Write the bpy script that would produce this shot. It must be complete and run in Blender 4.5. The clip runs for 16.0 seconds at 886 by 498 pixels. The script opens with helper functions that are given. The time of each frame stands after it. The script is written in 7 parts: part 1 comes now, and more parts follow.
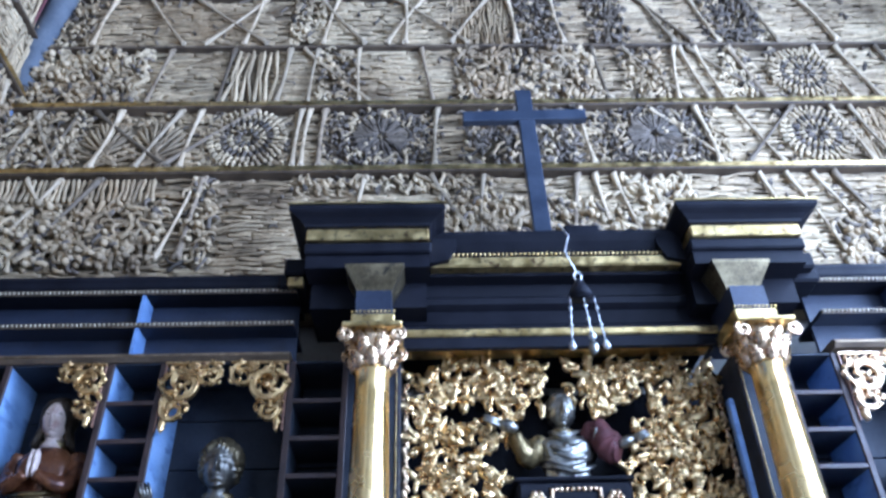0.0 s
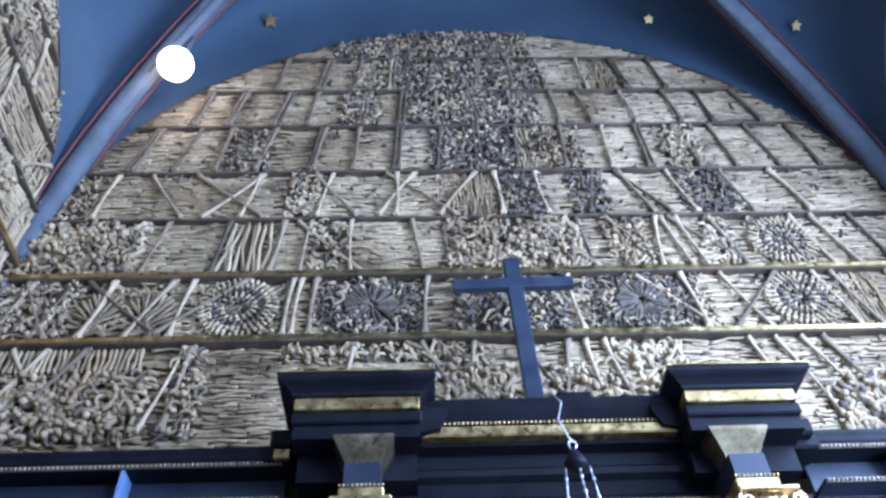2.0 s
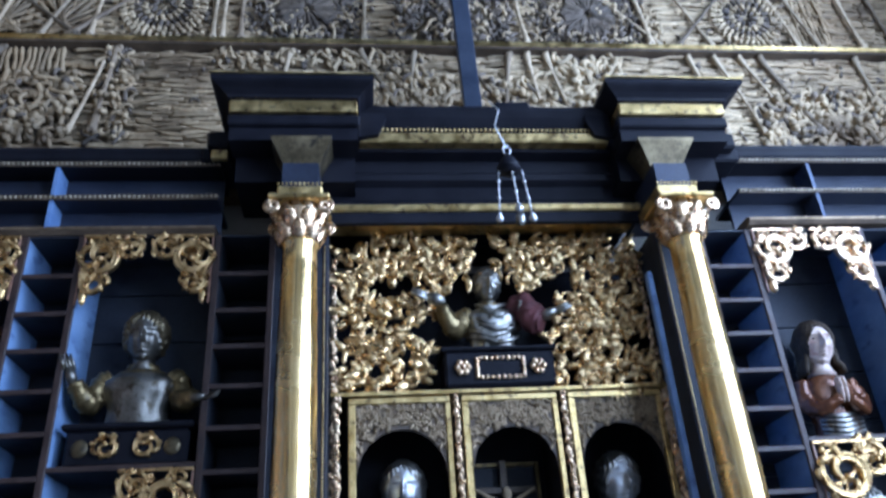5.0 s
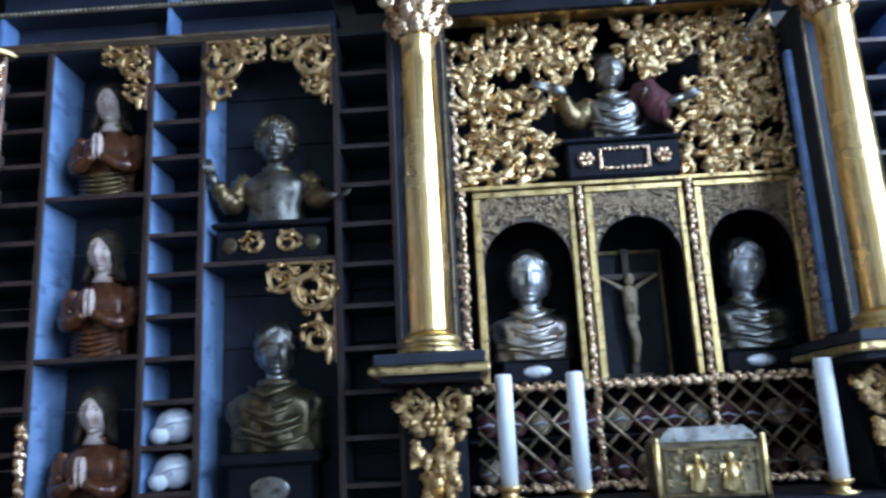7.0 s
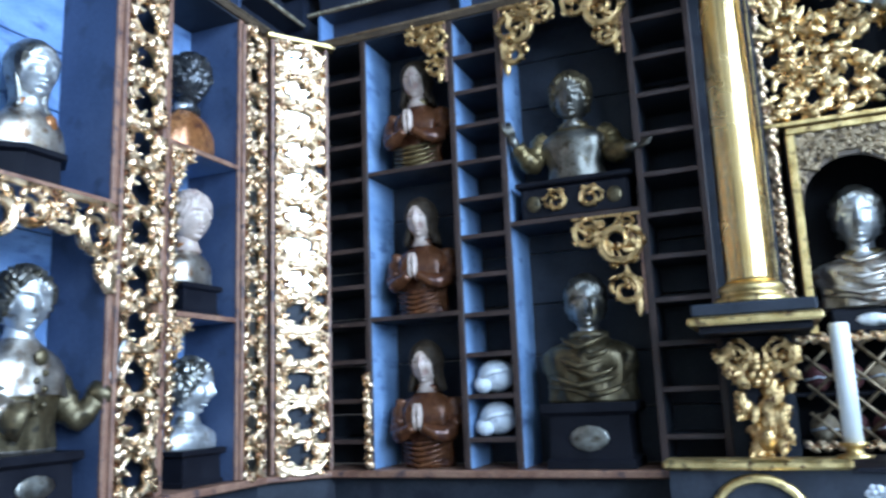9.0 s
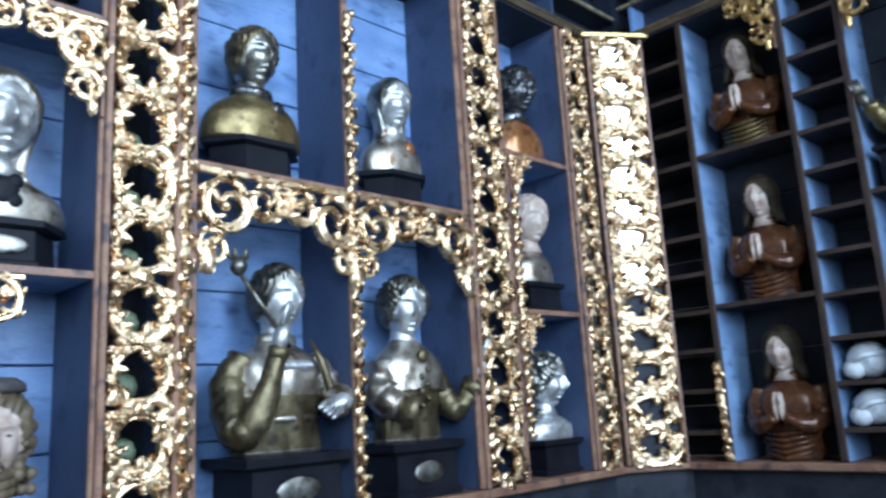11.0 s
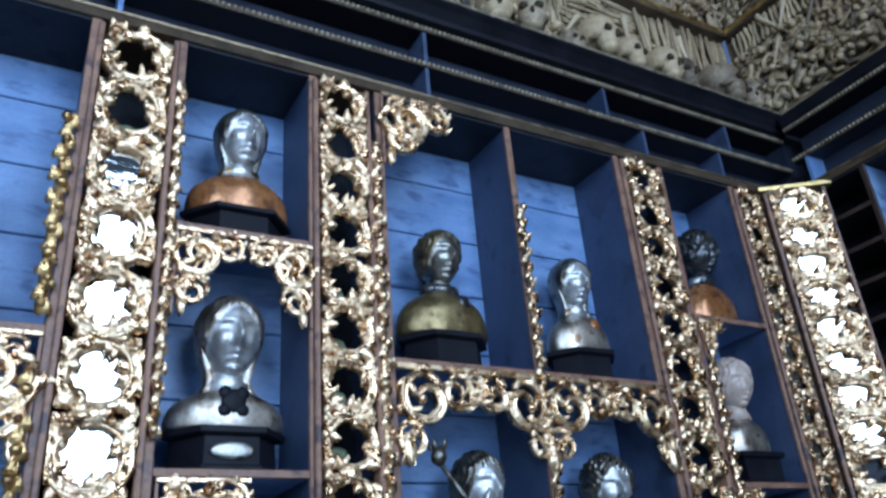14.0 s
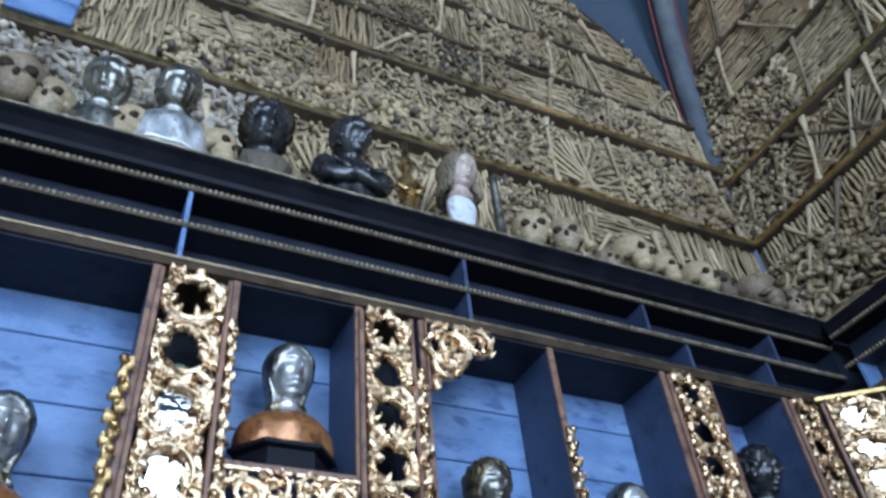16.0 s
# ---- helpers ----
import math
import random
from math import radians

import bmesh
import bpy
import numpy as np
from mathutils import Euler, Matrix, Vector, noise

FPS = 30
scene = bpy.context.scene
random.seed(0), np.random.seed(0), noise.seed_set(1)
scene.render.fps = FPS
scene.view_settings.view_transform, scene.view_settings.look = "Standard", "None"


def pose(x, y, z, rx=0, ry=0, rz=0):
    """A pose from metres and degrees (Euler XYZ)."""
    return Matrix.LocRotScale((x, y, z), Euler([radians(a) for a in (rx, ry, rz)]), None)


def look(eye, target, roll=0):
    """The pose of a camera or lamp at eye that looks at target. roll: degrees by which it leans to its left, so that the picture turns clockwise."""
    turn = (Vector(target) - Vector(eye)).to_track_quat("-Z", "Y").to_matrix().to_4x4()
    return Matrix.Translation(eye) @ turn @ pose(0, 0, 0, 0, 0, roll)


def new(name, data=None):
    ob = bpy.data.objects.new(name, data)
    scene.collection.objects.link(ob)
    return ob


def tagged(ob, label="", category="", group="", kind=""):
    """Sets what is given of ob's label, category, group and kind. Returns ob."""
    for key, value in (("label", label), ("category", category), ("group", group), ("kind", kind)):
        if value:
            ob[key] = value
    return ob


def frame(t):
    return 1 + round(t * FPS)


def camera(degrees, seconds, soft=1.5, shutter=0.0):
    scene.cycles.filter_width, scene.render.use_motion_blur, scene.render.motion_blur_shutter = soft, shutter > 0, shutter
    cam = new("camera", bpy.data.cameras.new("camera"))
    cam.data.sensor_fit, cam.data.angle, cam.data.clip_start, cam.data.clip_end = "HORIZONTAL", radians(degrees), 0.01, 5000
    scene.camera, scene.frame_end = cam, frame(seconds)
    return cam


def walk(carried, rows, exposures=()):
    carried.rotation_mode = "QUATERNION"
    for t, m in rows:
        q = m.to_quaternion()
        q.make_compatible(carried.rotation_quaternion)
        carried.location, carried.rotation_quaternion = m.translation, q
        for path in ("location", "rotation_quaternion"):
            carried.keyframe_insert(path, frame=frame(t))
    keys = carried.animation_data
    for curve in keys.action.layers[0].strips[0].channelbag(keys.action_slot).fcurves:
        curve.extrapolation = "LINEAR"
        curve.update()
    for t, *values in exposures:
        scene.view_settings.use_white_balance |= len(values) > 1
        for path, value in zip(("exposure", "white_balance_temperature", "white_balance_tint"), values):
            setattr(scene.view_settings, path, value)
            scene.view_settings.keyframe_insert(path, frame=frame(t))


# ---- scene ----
cam = camera(59.4, 16.0, 2.6, 0.4)
PATH = [
    (0, (-0.176, -0.379, 1.531), (-0.132, 1.248, 2.693), -1.6),
    (0.5, (-0.178, -0.389, 1.531), (-0.127, 1.162, 2.793), -1.8),
    (1, (-0.18, -0.378, 1.53), (-0.129, 1.12, 2.855), -2.2),
    (1.5, (-0.17, -0.371, 1.523), (-0.11, 1.05, 2.93), -2.3),
    (2, (-0.171, -0.378, 1.526), (-0.099, 0.963, 3.008), -3.1),
    (2.5, (-0.159, -0.364, 1.516), (-0.039, 0.958, 3.012), -4.1),
    (3, (-0.163, -0.35, 1.506), (0.027, 1.055, 2.917), -4.7),
    (3.2, (-0.171, -0.339, 1.509), (0.03, 1.093, 2.89), -5.0),
    (5.3, (-0.162, -0.304, 1.431), (0.053, 1.498, 2.271), -3.8),
    (5.5, (-0.154, -0.309, 1.435), (0.04, 1.524, 2.212), -3.4),
    (6, (-0.162, -0.313, 1.435), (0.01, 1.571, 2.084), -2.9),
    (6.5, (-0.206, -0.311, 1.452), (-0.125, 1.625, 1.946), -2.5),
    (7, (-0.253, -0.315, 1.454), (-0.315, 1.632, 1.908), -2.9),
    (7.5, (-0.301, -0.335, 1.454), (-0.577, 1.596, 1.894), -2.6),
    (8, (-0.314, -0.341, 1.455), (-0.766, 1.564, 1.862), -2.2),
    (8.5, (-0.341, -0.352, 1.459), (-0.928, 1.524, 1.831), -2.0),
    (9, (-0.373, -0.372, 1.457), (-1.119, 1.447, 1.824), -2.3),
    (9.5, (-0.432, -0.422, 1.447), (-1.334, 1.322, 1.83), -2.9),
    (10, (-0.465, -0.468, 1.458), (-1.503, 1.201, 1.83), -3.3),
    (10.2, (-0.47, -0.479, 1.458), (-1.578, 1.144, 1.83), -3.4),
    (12.3, (-0.432, -0.491, 1.378), (-2.066, 0.538, 1.899), -2.6),
    (12.5, (-0.429, -0.491, 1.375), (-2.073, 0.508, 1.925), -2.6),
    (13, (-0.413, -0.495, 1.387), (-2.039, 0.471, 2.035), -3.4),
    (13.5, (-0.396, -0.506, 1.409), (-1.988, 0.45, 2.151), -4.1),
    (14, (-0.371, -0.507, 1.421), (-1.916, 0.422, 2.286), -4.9),
    (14.5, (-0.364, -0.514, 1.433), (-1.833, 0.414, 2.423), -5.4),
    (15, (-0.362, -0.516, 1.429), (-1.77, 0.389, 2.524), -5.6),
    (15.5, (-0.35, -0.527, 1.443), (-1.721, 0.293, 2.646), -5.6),
    (16, (-0.347, -0.545, 1.458), (-1.654, 0.196, 2.777), -6.3),
]
EXPOSURES = [(0.0, 0.57, 5080, 22), (1.5, 0.42, 5050, 23), (2.5, 0.62, 5080, 22), (3.2, 0.56, 5030, 23), (5.3, -0.08, 5250, 20), (6.5, 0.09, 5350, 18), (7.5, 0.33, 5400, 15), (9.0, 0.64, 5500, 10), (10.2, 0.58, 6000, 8), (12.3, -0.46, 5550, 12), (14.0, -0.52, 5480, 12), (16.0, -0.42, 5750, 13)]
walk(cam, [(t, look(eye, target, roll)) for t, eye, target, roll in PATH], EXPOSURES)

# ---------- world and light ----------
world = bpy.data.worlds.new("sky")
scene.world = world
world.use_nodes = True
wn = world.node_tree.nodes
sky = wn.new("ShaderNodeTexSky")
sky.sky_type, sky.sun_disc, sky.sun_elevation, sky.sun_rotation = "NISHITA", False, radians(35), radians(250)
world.node_tree.links.new(sky.outputs[0], wn["Background"].inputs[0])
wn["Background"].inputs[1].default_value = 0.1


def window_light(name, at, size_y, size_z, watts, colour):
    lamp = bpy.data.lights.new(name, "AREA")
    lamp.shape, lamp.size, lamp.size_y, lamp.energy, lamp.color = "RECTANGLE", size_z, size_y, watts, colour
    ob = new(name, lamp)
    ob.matrix_world = look(at, (at[0] - 1, at[1], at[2] - 0.0), 90)
    return ob


DAY = (0.66, 0.83, 1.0)
window_light("window_daylight", (3.40, 0.85, 3.95), 2.2, 3.9, 410, DAY)
window_light("window_daylight", (3.40, -3.1, 3.95), 2.2, 3.9, 410, DAY)

# ---------- mesh tools ----------


class Geo:
    """Collects faces of one mesh, with a material slot for each."""

    def __init__(self):
        self.v, self.f, self.m, self.s = [], [], [], []

    def add(self, verts, faces, mat=0, smooth=False):
        n = len(self.v)
        self.v.extend(tuple(p) for p in verts)
        self.f.extend(tuple(i + n for i in q) for q in faces)
        self.m.extend([mat] * len(faces))
        self.s.extend([smooth] * len(faces))
        return self

    def box(self, x0, x1, y0, y1, z0, z1, mat=0, b=0.0):
        if b <= 0:
            v = [(x, y, z) for x in (x0, x1) for y in (y0, y1) for z in (z0, z1)]
            f = [(0, 1, 3, 2), (4, 6, 7, 5), (0, 4, 5, 1), (2, 3, 7, 6), (0, 2, 6, 4), (1, 5, 7, 3)]
            return self.add(v, f, mat)
        v, f = [], []
        lo, hi = (x0, y0, z0), (x1, y1, z1)
        idx = {}
        for sx in (0, 1):
            for sy in (0, 1):
                for sz in (0, 1):
                    s = (sx, sy, sz)
                    for k in range(3):
                        p = [(hi[i] if s[i] else lo[i]) + (0 if i == k else (-b if s[i] else b)) for i in range(3)]
                        idx[s, k] = len(v)
                        v.append(p)
        for k in range(3):
            i, j = [a for a in range(3) if a != k]
            for e in (0, 1):
                ring = []
                for a, c in ((0, 0), (1, 0), (1, 1), (0, 1)):
                    s = [0, 0, 0]
                    s[k], s[i], s[j] = e, a, c
                    ring.append(idx[tuple(s), k])
                f.append(tuple(ring))
            for a in (0, 1):
                for c in (0, 1):
                    s0, s1 = [0, 0, 0], [0, 0, 0]
                    s0[i] = s1[i] = a
                    s0[j] = s1[j] = c
                    s1[k] = 1
                    s0, s1 = tuple(s0), tuple(s1)
                    f.append((idx[s0, i], idx[s1, i], idx[s1, j], idx[s0, j]))
        for s in [(x, y, z) for x in (0, 1) for y in (0, 1) for z in (0, 1)]:
            f.append((idx[s, 0], idx[s, 1], idx[s, 2]))
        return self.add(v, f, mat)

    def tube(self, pts, radii, n=6, mat=0, flat=1.0, caps=True):
        pts = [Vector(p) for p in pts]
        k = len(pts)
        v, f = [], []
        up = Vector((0, 1, 0))
        for i, p in enumerate(pts):
            d = (pts[min(i + 1, k - 1)] - pts[max(i - 1, 0)]).normalized()
            a = d.cross(up)
            if a.length < 0.05:
                a = d.cross(Vector((1, 0, 0)))
            a.normalize()
            c = a.cross(d)
            r = radii[i] if hasattr(radii, "__len__") else radii
            for j in range(n):
                w = 2 * math.pi * j / n
                v.append(p + a * (r * math.cos(w)) + c * (r * flat * math.sin(w)))
        for i in range(k - 1):
            for j in range(n):
                f.append((i * n + j, i * n + (j + 1) % n, (i + 1) * n + (j + 1) % n, (i + 1) * n + j))
        if caps:
            f.append(tuple(range(n - 1, -1, -1)))
            f.append(tuple(range((k - 1) * n, k * n)))
        return self.add(v, f, mat, True)

    def ball(self, c, r, n=8, m=5, mat=0, turn=None):
        r = r if hasattr(r, "__len__") else (r, r, r)
        v, f = [], []
        for i in range(m + 1):
            a = math.pi * i / m
            for j in range(n):
                b = 2 * math.pi * j / n
                p = Vector((r[0] * math.sin(a) * math.cos(b), r[1] * math.sin(a) * math.sin(b), r[2] * math.cos(a)))
                v.append((turn @ p if turn else p) + Vector(c))
        for i in range(m):
            for j in range(n):
                f.append((i * n + j, (i + 1) * n + j, (i + 1) * n + (j + 1) % n, i * n + (j + 1) % n))
        return self.add(v, f, mat, True)

    def lathe(self, prof, n=20, c=(0, 0), sx=1.0, sy=1.0, mat=0, ripple=0.0, waves=0, smooth=True, start=0.0):
        v, f = [], []
        for r, z in prof:
            for j in range(n):
                a = 2 * math.pi * j / n + start
                q = r * (1 + ripple * math.cos(waves * a))
                v.append((c[0] + q * sx * math.cos(a), c[1] + q * sy * math.sin(a), z))
        for i in range(len(prof) - 1):
            for j in range(n):
                f.append((i * n + j, i * n + (j + 1) % n, (i + 1) * n + (j + 1) % n, (i + 1) * n + j))
        f.append(tuple(range(n - 1, -1, -1)))
        f.append(tuple(range((len(prof) - 1) * n, len(prof) * n)))
        return self.add(v, f, mat, smooth)

    def prism(self, poly, y0, y1, mat=0):
        n = len(poly)
        v = [(x, y0, z) for x, z in poly] + [(x, y1, z) for x, z in poly]
        f = [tuple(range(n)), tuple(range(2 * n - 1, n - 1, -1))]
        f += [(i, i + n, (i + 1) % n + n, (i + 1) % n) for i in range(n)]
        return self.add(v, f, mat)

    def sweep_x(self, prof, x0, x1, mat=0):
        """A moulding: the profile (y, z) drawn out along x."""
        n = len(prof)
        v = [(x0, y, z) for y, z in prof] + [(x1, y, z) for y, z in prof]
        f = [tuple(range(n - 1, -1, -1)), tuple(range(n, 2 * n))] + [(i, (i + 1) % n, (i + 1) % n + n, i + n) for i in range(n)]
        return self.add(v, f, mat)

    def put(self, other, m=None, mat=0):
        v = [m @ Vector(p) for p in other.v] if m else other.v
        n = len(self.v)
        self.v.extend(tuple(p) for p in v)
        self.f.extend(tuple(i + n for i in q) for q in other.f)
        self.m.extend(k + mat for k in other.m)
        self.s.extend(other.s)
        return self

    def mesh(self, name, mats):
        me = bpy.data.meshes.new(name)
        me.from_pydata(self.v, [], self.f)
        for m in mats if isinstance(mats, (list, tuple)) else [mats]:
            me.materials.append(m)
        me.polygons.foreach_set("material_index", self.m)
        me.polygons.foreach_set("use_smooth", self.s)
        me.update()
        bm = bmesh.new()
        bm.from_mesh(me)
        bmesh.ops.recalc_face_normals(bm, faces=bm.faces)
        bm.to_mesh(me)
        bm.free()
        return me


def part(name, geo, mats, parent, label=""):
    ob = new(name, geo if isinstance(geo, bpy.types.Mesh) else geo.mesh(name, mats))
    ob.parent = parent
    return tagged(ob, label)


def thing(name, label, category, m=None, group="", kind=""):
    ob = new(name)
    ob.empty_display_size = 0.05
    ob.matrix_basis = m or Matrix()
    return tagged(ob, label, category, group, kind)


def solid(name, geo, mats, label, category="", m=None, group="", kind=""):
    ob = new(name, geo.mesh(name, mats))
    ob.matrix_basis = m or Matrix()
    return tagged(ob, label, category, group, kind)


# The two cabinet walls: FRONT faces the viewer, LEFT stands at a right angle to it.
FY, LX = 2.80, -2.45


def on_front(u, v=0.0, w=0.0, turn=0.0):
    return pose(u, FY - w, v, 0, 0, turn)


def on_left(u, v=0.0, w=0.0, turn=0.0):
    return pose(LX + w, u, v, 0, 0, 90 + turn)


# ---------- materials ----------


def mat(name, c1, c2, rough=0.5, metal=0.0, scale=6.0, bump=0.2, fine=60.0, island=0.0, spread=0.0, stains=None, rough2=None, spec=0.5, stretch=(1, 1, 1)):
    m = bpy.data.materials.new(name)
    m.use_nodes = True
    nt = m.node_tree
    N, L = nt.nodes, nt.links
    bsdf = N["Principled BSDF"]
    co = N.new("ShaderNodeTexCoord")
    mp = N.new("ShaderNodeMapping")
    mp.inputs["Scale"].default_value = stretch
    L.new(co.outputs["Object"], mp.inputs[0])
    big, small = N.new("ShaderNodeTexNoise"), N.new("ShaderNodeTexNoise")
    for node, s in ((big, scale), (small, fine)):
        node.inputs["Scale"].default_value = s
        node.inputs["Detail"].default_value = 5
        L.new(mp.outputs[0], node.inputs["Vector"])
    add = N.new("ShaderNodeMath")
    add.operation = "MULTIPLY_ADD"
    L.new(small.outputs[0], add.inputs[0])
    add.inputs[1].default_value = 0.45
    L.new(big.outputs[0], add.inputs[2])
    ramp = N.new("ShaderNodeValToRGB")
    ramp.color_ramp.elements[0].position, ramp.color_ramp.elements[1].position = 0.52, 0.95
    ramp.color_ramp.elements[0].color, ramp.color_ramp.elements[1].color = (*c1, 1), (*c2, 1)
    L.new(add.outputs[0], ramp.inputs[0])
    colour = ramp.outputs[0]
    if stains:
        st = N.new("ShaderNodeTexNoise")
        st.inputs["Scale"].default_value = scale * 1.7
        st.inputs["Detail"].default_value = 8
        L.new(mp.outputs[0], st.inputs["Vector"])
        sr = N.new("ShaderNodeValToRGB")
        sr.color_ramp.elements[0].position, sr.color_ramp.elements[1].position = 0.56, 0.68
        L.new(st.outputs[0], sr.inputs[0])
        mx = N.new("ShaderNodeMix")
        mx.data_type = "RGBA"
        L.new(sr.outputs[0], mx.inputs["Factor"])
        L.new(colour, mx.inputs["A"])
        mx.inputs["B"].default_value = (*stains, 1)
        colour = mx.outputs["Result"]
    if island or spread:
        hsv = N.new("ShaderNodeHueSaturation")
        src = N.new("ShaderNodeNewGeometry").outputs["Random Per Island"] if island else N.new("ShaderNodeObjectInfo").outputs["Random"]
        rng = N.new("ShaderNodeMapRange")
        amount = island or spread
        rng.inputs["To Min"].default_value, rng.inputs["To Max"].default_value = 1 - amount, 1 + amount * 0.6
        L.new(src, rng.inputs["Value"])
        L.new(rng.outputs[0], hsv.inputs["Value"])
        L.new(colour, hsv.inputs["Color"])
        colour = hsv.outputs[0]
    L.new(colour, bsdf.inputs["Base Color"])
    rr = N.new("ShaderNodeMapRange")
    rr.inputs["From Min"].default_value, rr.inputs["From Max"].default_value = 0.4, 0.65
    rr.inputs["To Min"].default_value, rr.inputs["To Max"].default_value = rough, rough2 if rough2 is not None else min(1, rough + 0.15)
    L.new(big.outputs[0], rr.inputs["Value"])
    L.new(rr.outputs[0], bsdf.inputs["Roughness"])
    bsdf.inputs["Metallic"].default_value = metal
    bsdf.inputs["Specular IOR Level"].default_value = spec
    bp = N.new("ShaderNodeBump")
    bp.inputs["Strength"].default_value, bp.inputs["Distance"].default_value = bump, 0.01
    L.new(add.outputs[0], bp.inputs["Height"])
    L.new(bp.outputs[0], bsdf.inputs["Normal"])
    return m


GOLD = mat("gilded_wood", (0.60, 0.37, 0.19), (0.95, 0.75, 0.50), 0.22, 1.0, 22, 0.28, 120, stains=(0.26, 0.11, 0.06), rough2=0.42)
GOLD_BRIGHT = mat("gilded_column", (0.80, 0.54, 0.20), (0.92, 0.68, 0.32), 0.18, 1.0, 7, 0.08, 60, rough2=0.3)
GOLD_WARM = mat("warm_gilding", (0.55, 0.33, 0.12), (0.95, 0.72, 0.38), 0.22, 1.0, 22, 0.28, 120, stains=(0.20, 0.09, 0.03), rough2=0.4)
GOLD_MOULD = mat("gilded_moulding", (0.52, 0.35, 0.12), (0.84, 0.64, 0.29), 0.3, 1.0, 18, 0.25, 120, stains=(0.20, 0.12, 0.06), rough2=0.5)
GOLD_DARK = mat("aged_gilding", (0.42, 0.26, 0.10), (0.80, 0.56, 0.26), 0.26, 1.0, 22, 0.45, 110, stains=(0.15, 0.07, 0.04), rough2=0.46)
BLUE = mat("blue_painted_board", (0.12, 0.205, 0.40), (0.21, 0.32, 0.54), 0.42, 0.0, 5, 0.14, 70, stains=(0.085, 0.14, 0.29), stretch=(1, 1, 2.5))
# Navy paint; also the shade coloured into the front cells and bay tops.
NAVY_AND_SHADE = mat("dark_paint_and_shade", (0.018, 0.021, 0.028), (0.036, 0.040, 0.051), 0.45, 0.0, 5, 0.12, 60, stains=(0.017, 0.018, 0.026), spec=0.2)
BLACK = mat("black_painted_wood", (0.006, 0.006, 0.009), (0.012, 0.012, 0.017), 0.45, 0.0, 8, 0.10, 80, spec=0.14)
# Lighter copy of the blue board: window light put into the partition colour.
LIT_BLUE = mat("lit_blue_board", (0.17, 0.27, 0.46), (0.28, 0.40, 0.61), 0.45, 0.0, 5, 0.14, 70, stains=(0.12, 0.19, 0.35), stretch=(1, 1, 2.5))
# Darkened copy of the blue board for faces turned from the windows.
SHADE_BLUE = mat("shaded_blue_board", (0.035, 0.052, 0.105), (0.065, 0.09, 0.165), 0.45, 0.0, 5, 0.12, 70, stains=(0.03, 0.042, 0.08))
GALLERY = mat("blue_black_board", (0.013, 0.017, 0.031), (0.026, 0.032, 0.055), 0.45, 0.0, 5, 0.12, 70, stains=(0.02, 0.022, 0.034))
ROBE = mat("dark_red_robe", (0.065, 0.021, 0.010), (0.19, 0.075, 0.028), 0.2, 0.3, 9, 0.14, 70, stains=(0.06, 0.022, 0.014), rough2=0.34)
EDGE = mat("worn_brown_edge", (0.16, 0.075, 0.05), (0.34, 0.19, 0.12), 0.42, 0.0, 12, 0.25, 120, stains=(0.08, 0.05, 0.05))
SILVER = mat("tarnished_silver", (0.54, 0.54, 0.54), (0.86, 0.86, 0.85), 0.42, 0.88, 16, 0.08, 90, stains=(0.34, 0.31, 0.27), rough2=0.56)
DARK_SILVER = mat("dark_silver", (0.24, 0.23, 0.20), (0.50, 0.48, 0.43), 0.34, 1.0, 16, 0.15, 90, stains=(0.14, 0.12, 0.09), rough2=0.48)
TARNISH = mat("brown_tarnished_silver", (0.34, 0.28, 0.22), (0.66, 0.61, 0.54), 0.36, 0.95, 14, 0.15, 90, stains=(0.24, 0.15, 0.09), rough2=0.5)
DULL_GOLD = mat("dull_lattice_gold", (0.20, 0.14, 0.08), (0.42, 0.32, 0.20), 0.4, 0.8, 20, 0.3, 90, stains=(0.10, 0.07, 0.045))
BEAD = mat("rubbed_beading", (0.26, 0.21, 0.13), (0.58, 0.50, 0.36), 0.4, 0.6, 20, 0.2, 90, stains=(0.14, 0.11, 0.07))
PEWTER = mat("dark_pewter", (0.12, 0.11, 0.09), (0.30, 0.28, 0.24), 0.36, 0.95, 16, 0.2, 90, stains=(0.09, 0.075, 0.05), rough2=0.5)
BRONZE = mat("green_gold_paint", (0.12, 0.088, 0.038), (0.30, 0.22, 0.10), 0.3, 0.8, 14, 0.25, 80, stains=(0.085, 0.065, 0.035), rough2=0.45)
DIM_BRONZE = mat("dull_bronze", (0.085, 0.066, 0.036), (0.23, 0.18, 0.10), 0.34, 0.8, 12, 0.3, 80, stains=(0.05, 0.042, 0.03), rough2=0.5)
COPPER = mat("red_brown_lacquer", (0.24, 0.09, 0.03), (0.50, 0.22, 0.08), 0.2, 0.4, 9, 0.12, 70, stains=(0.13, 0.05, 0.03), rough2=0.35)
DARK_HEAD = mat("blackened_silver", (0.035, 0.035, 0.04), (0.11, 0.11, 0.11), 0.22, 0.7, 16, 0.2, 90)
PALE = mat("painted_skin", (0.46, 0.34, 0.27), (0.64, 0.51, 0.43), 0.25, 0.0, 14, 0.05, 90, stains=(0.40, 0.25, 0.21))
HAIR = mat("dark_brown_hair", (0.018, 0.012, 0.008), (0.055, 0.038, 0.022), 0.6, 0.0, 30, 0.4, 160, spec=0.2)
HAIR_GREY = mat("grey_brown_curls", (0.12, 0.095, 0.06), (0.26, 0.21, 0.14), 0.5, 0.0, 30, 0.4, 160)
HAIR_BROWN = mat("brown_curls", (0.075, 0.052, 0.03), (0.19, 0.14, 0.085), 0.5, 0.0, 30, 0.4, 160)
DARK_CLOTH = mat("dark_felt", (0.05, 0.045, 0.045), (0.10, 0.09, 0.085), 0.8, 0.0, 30, 0.4, 160)
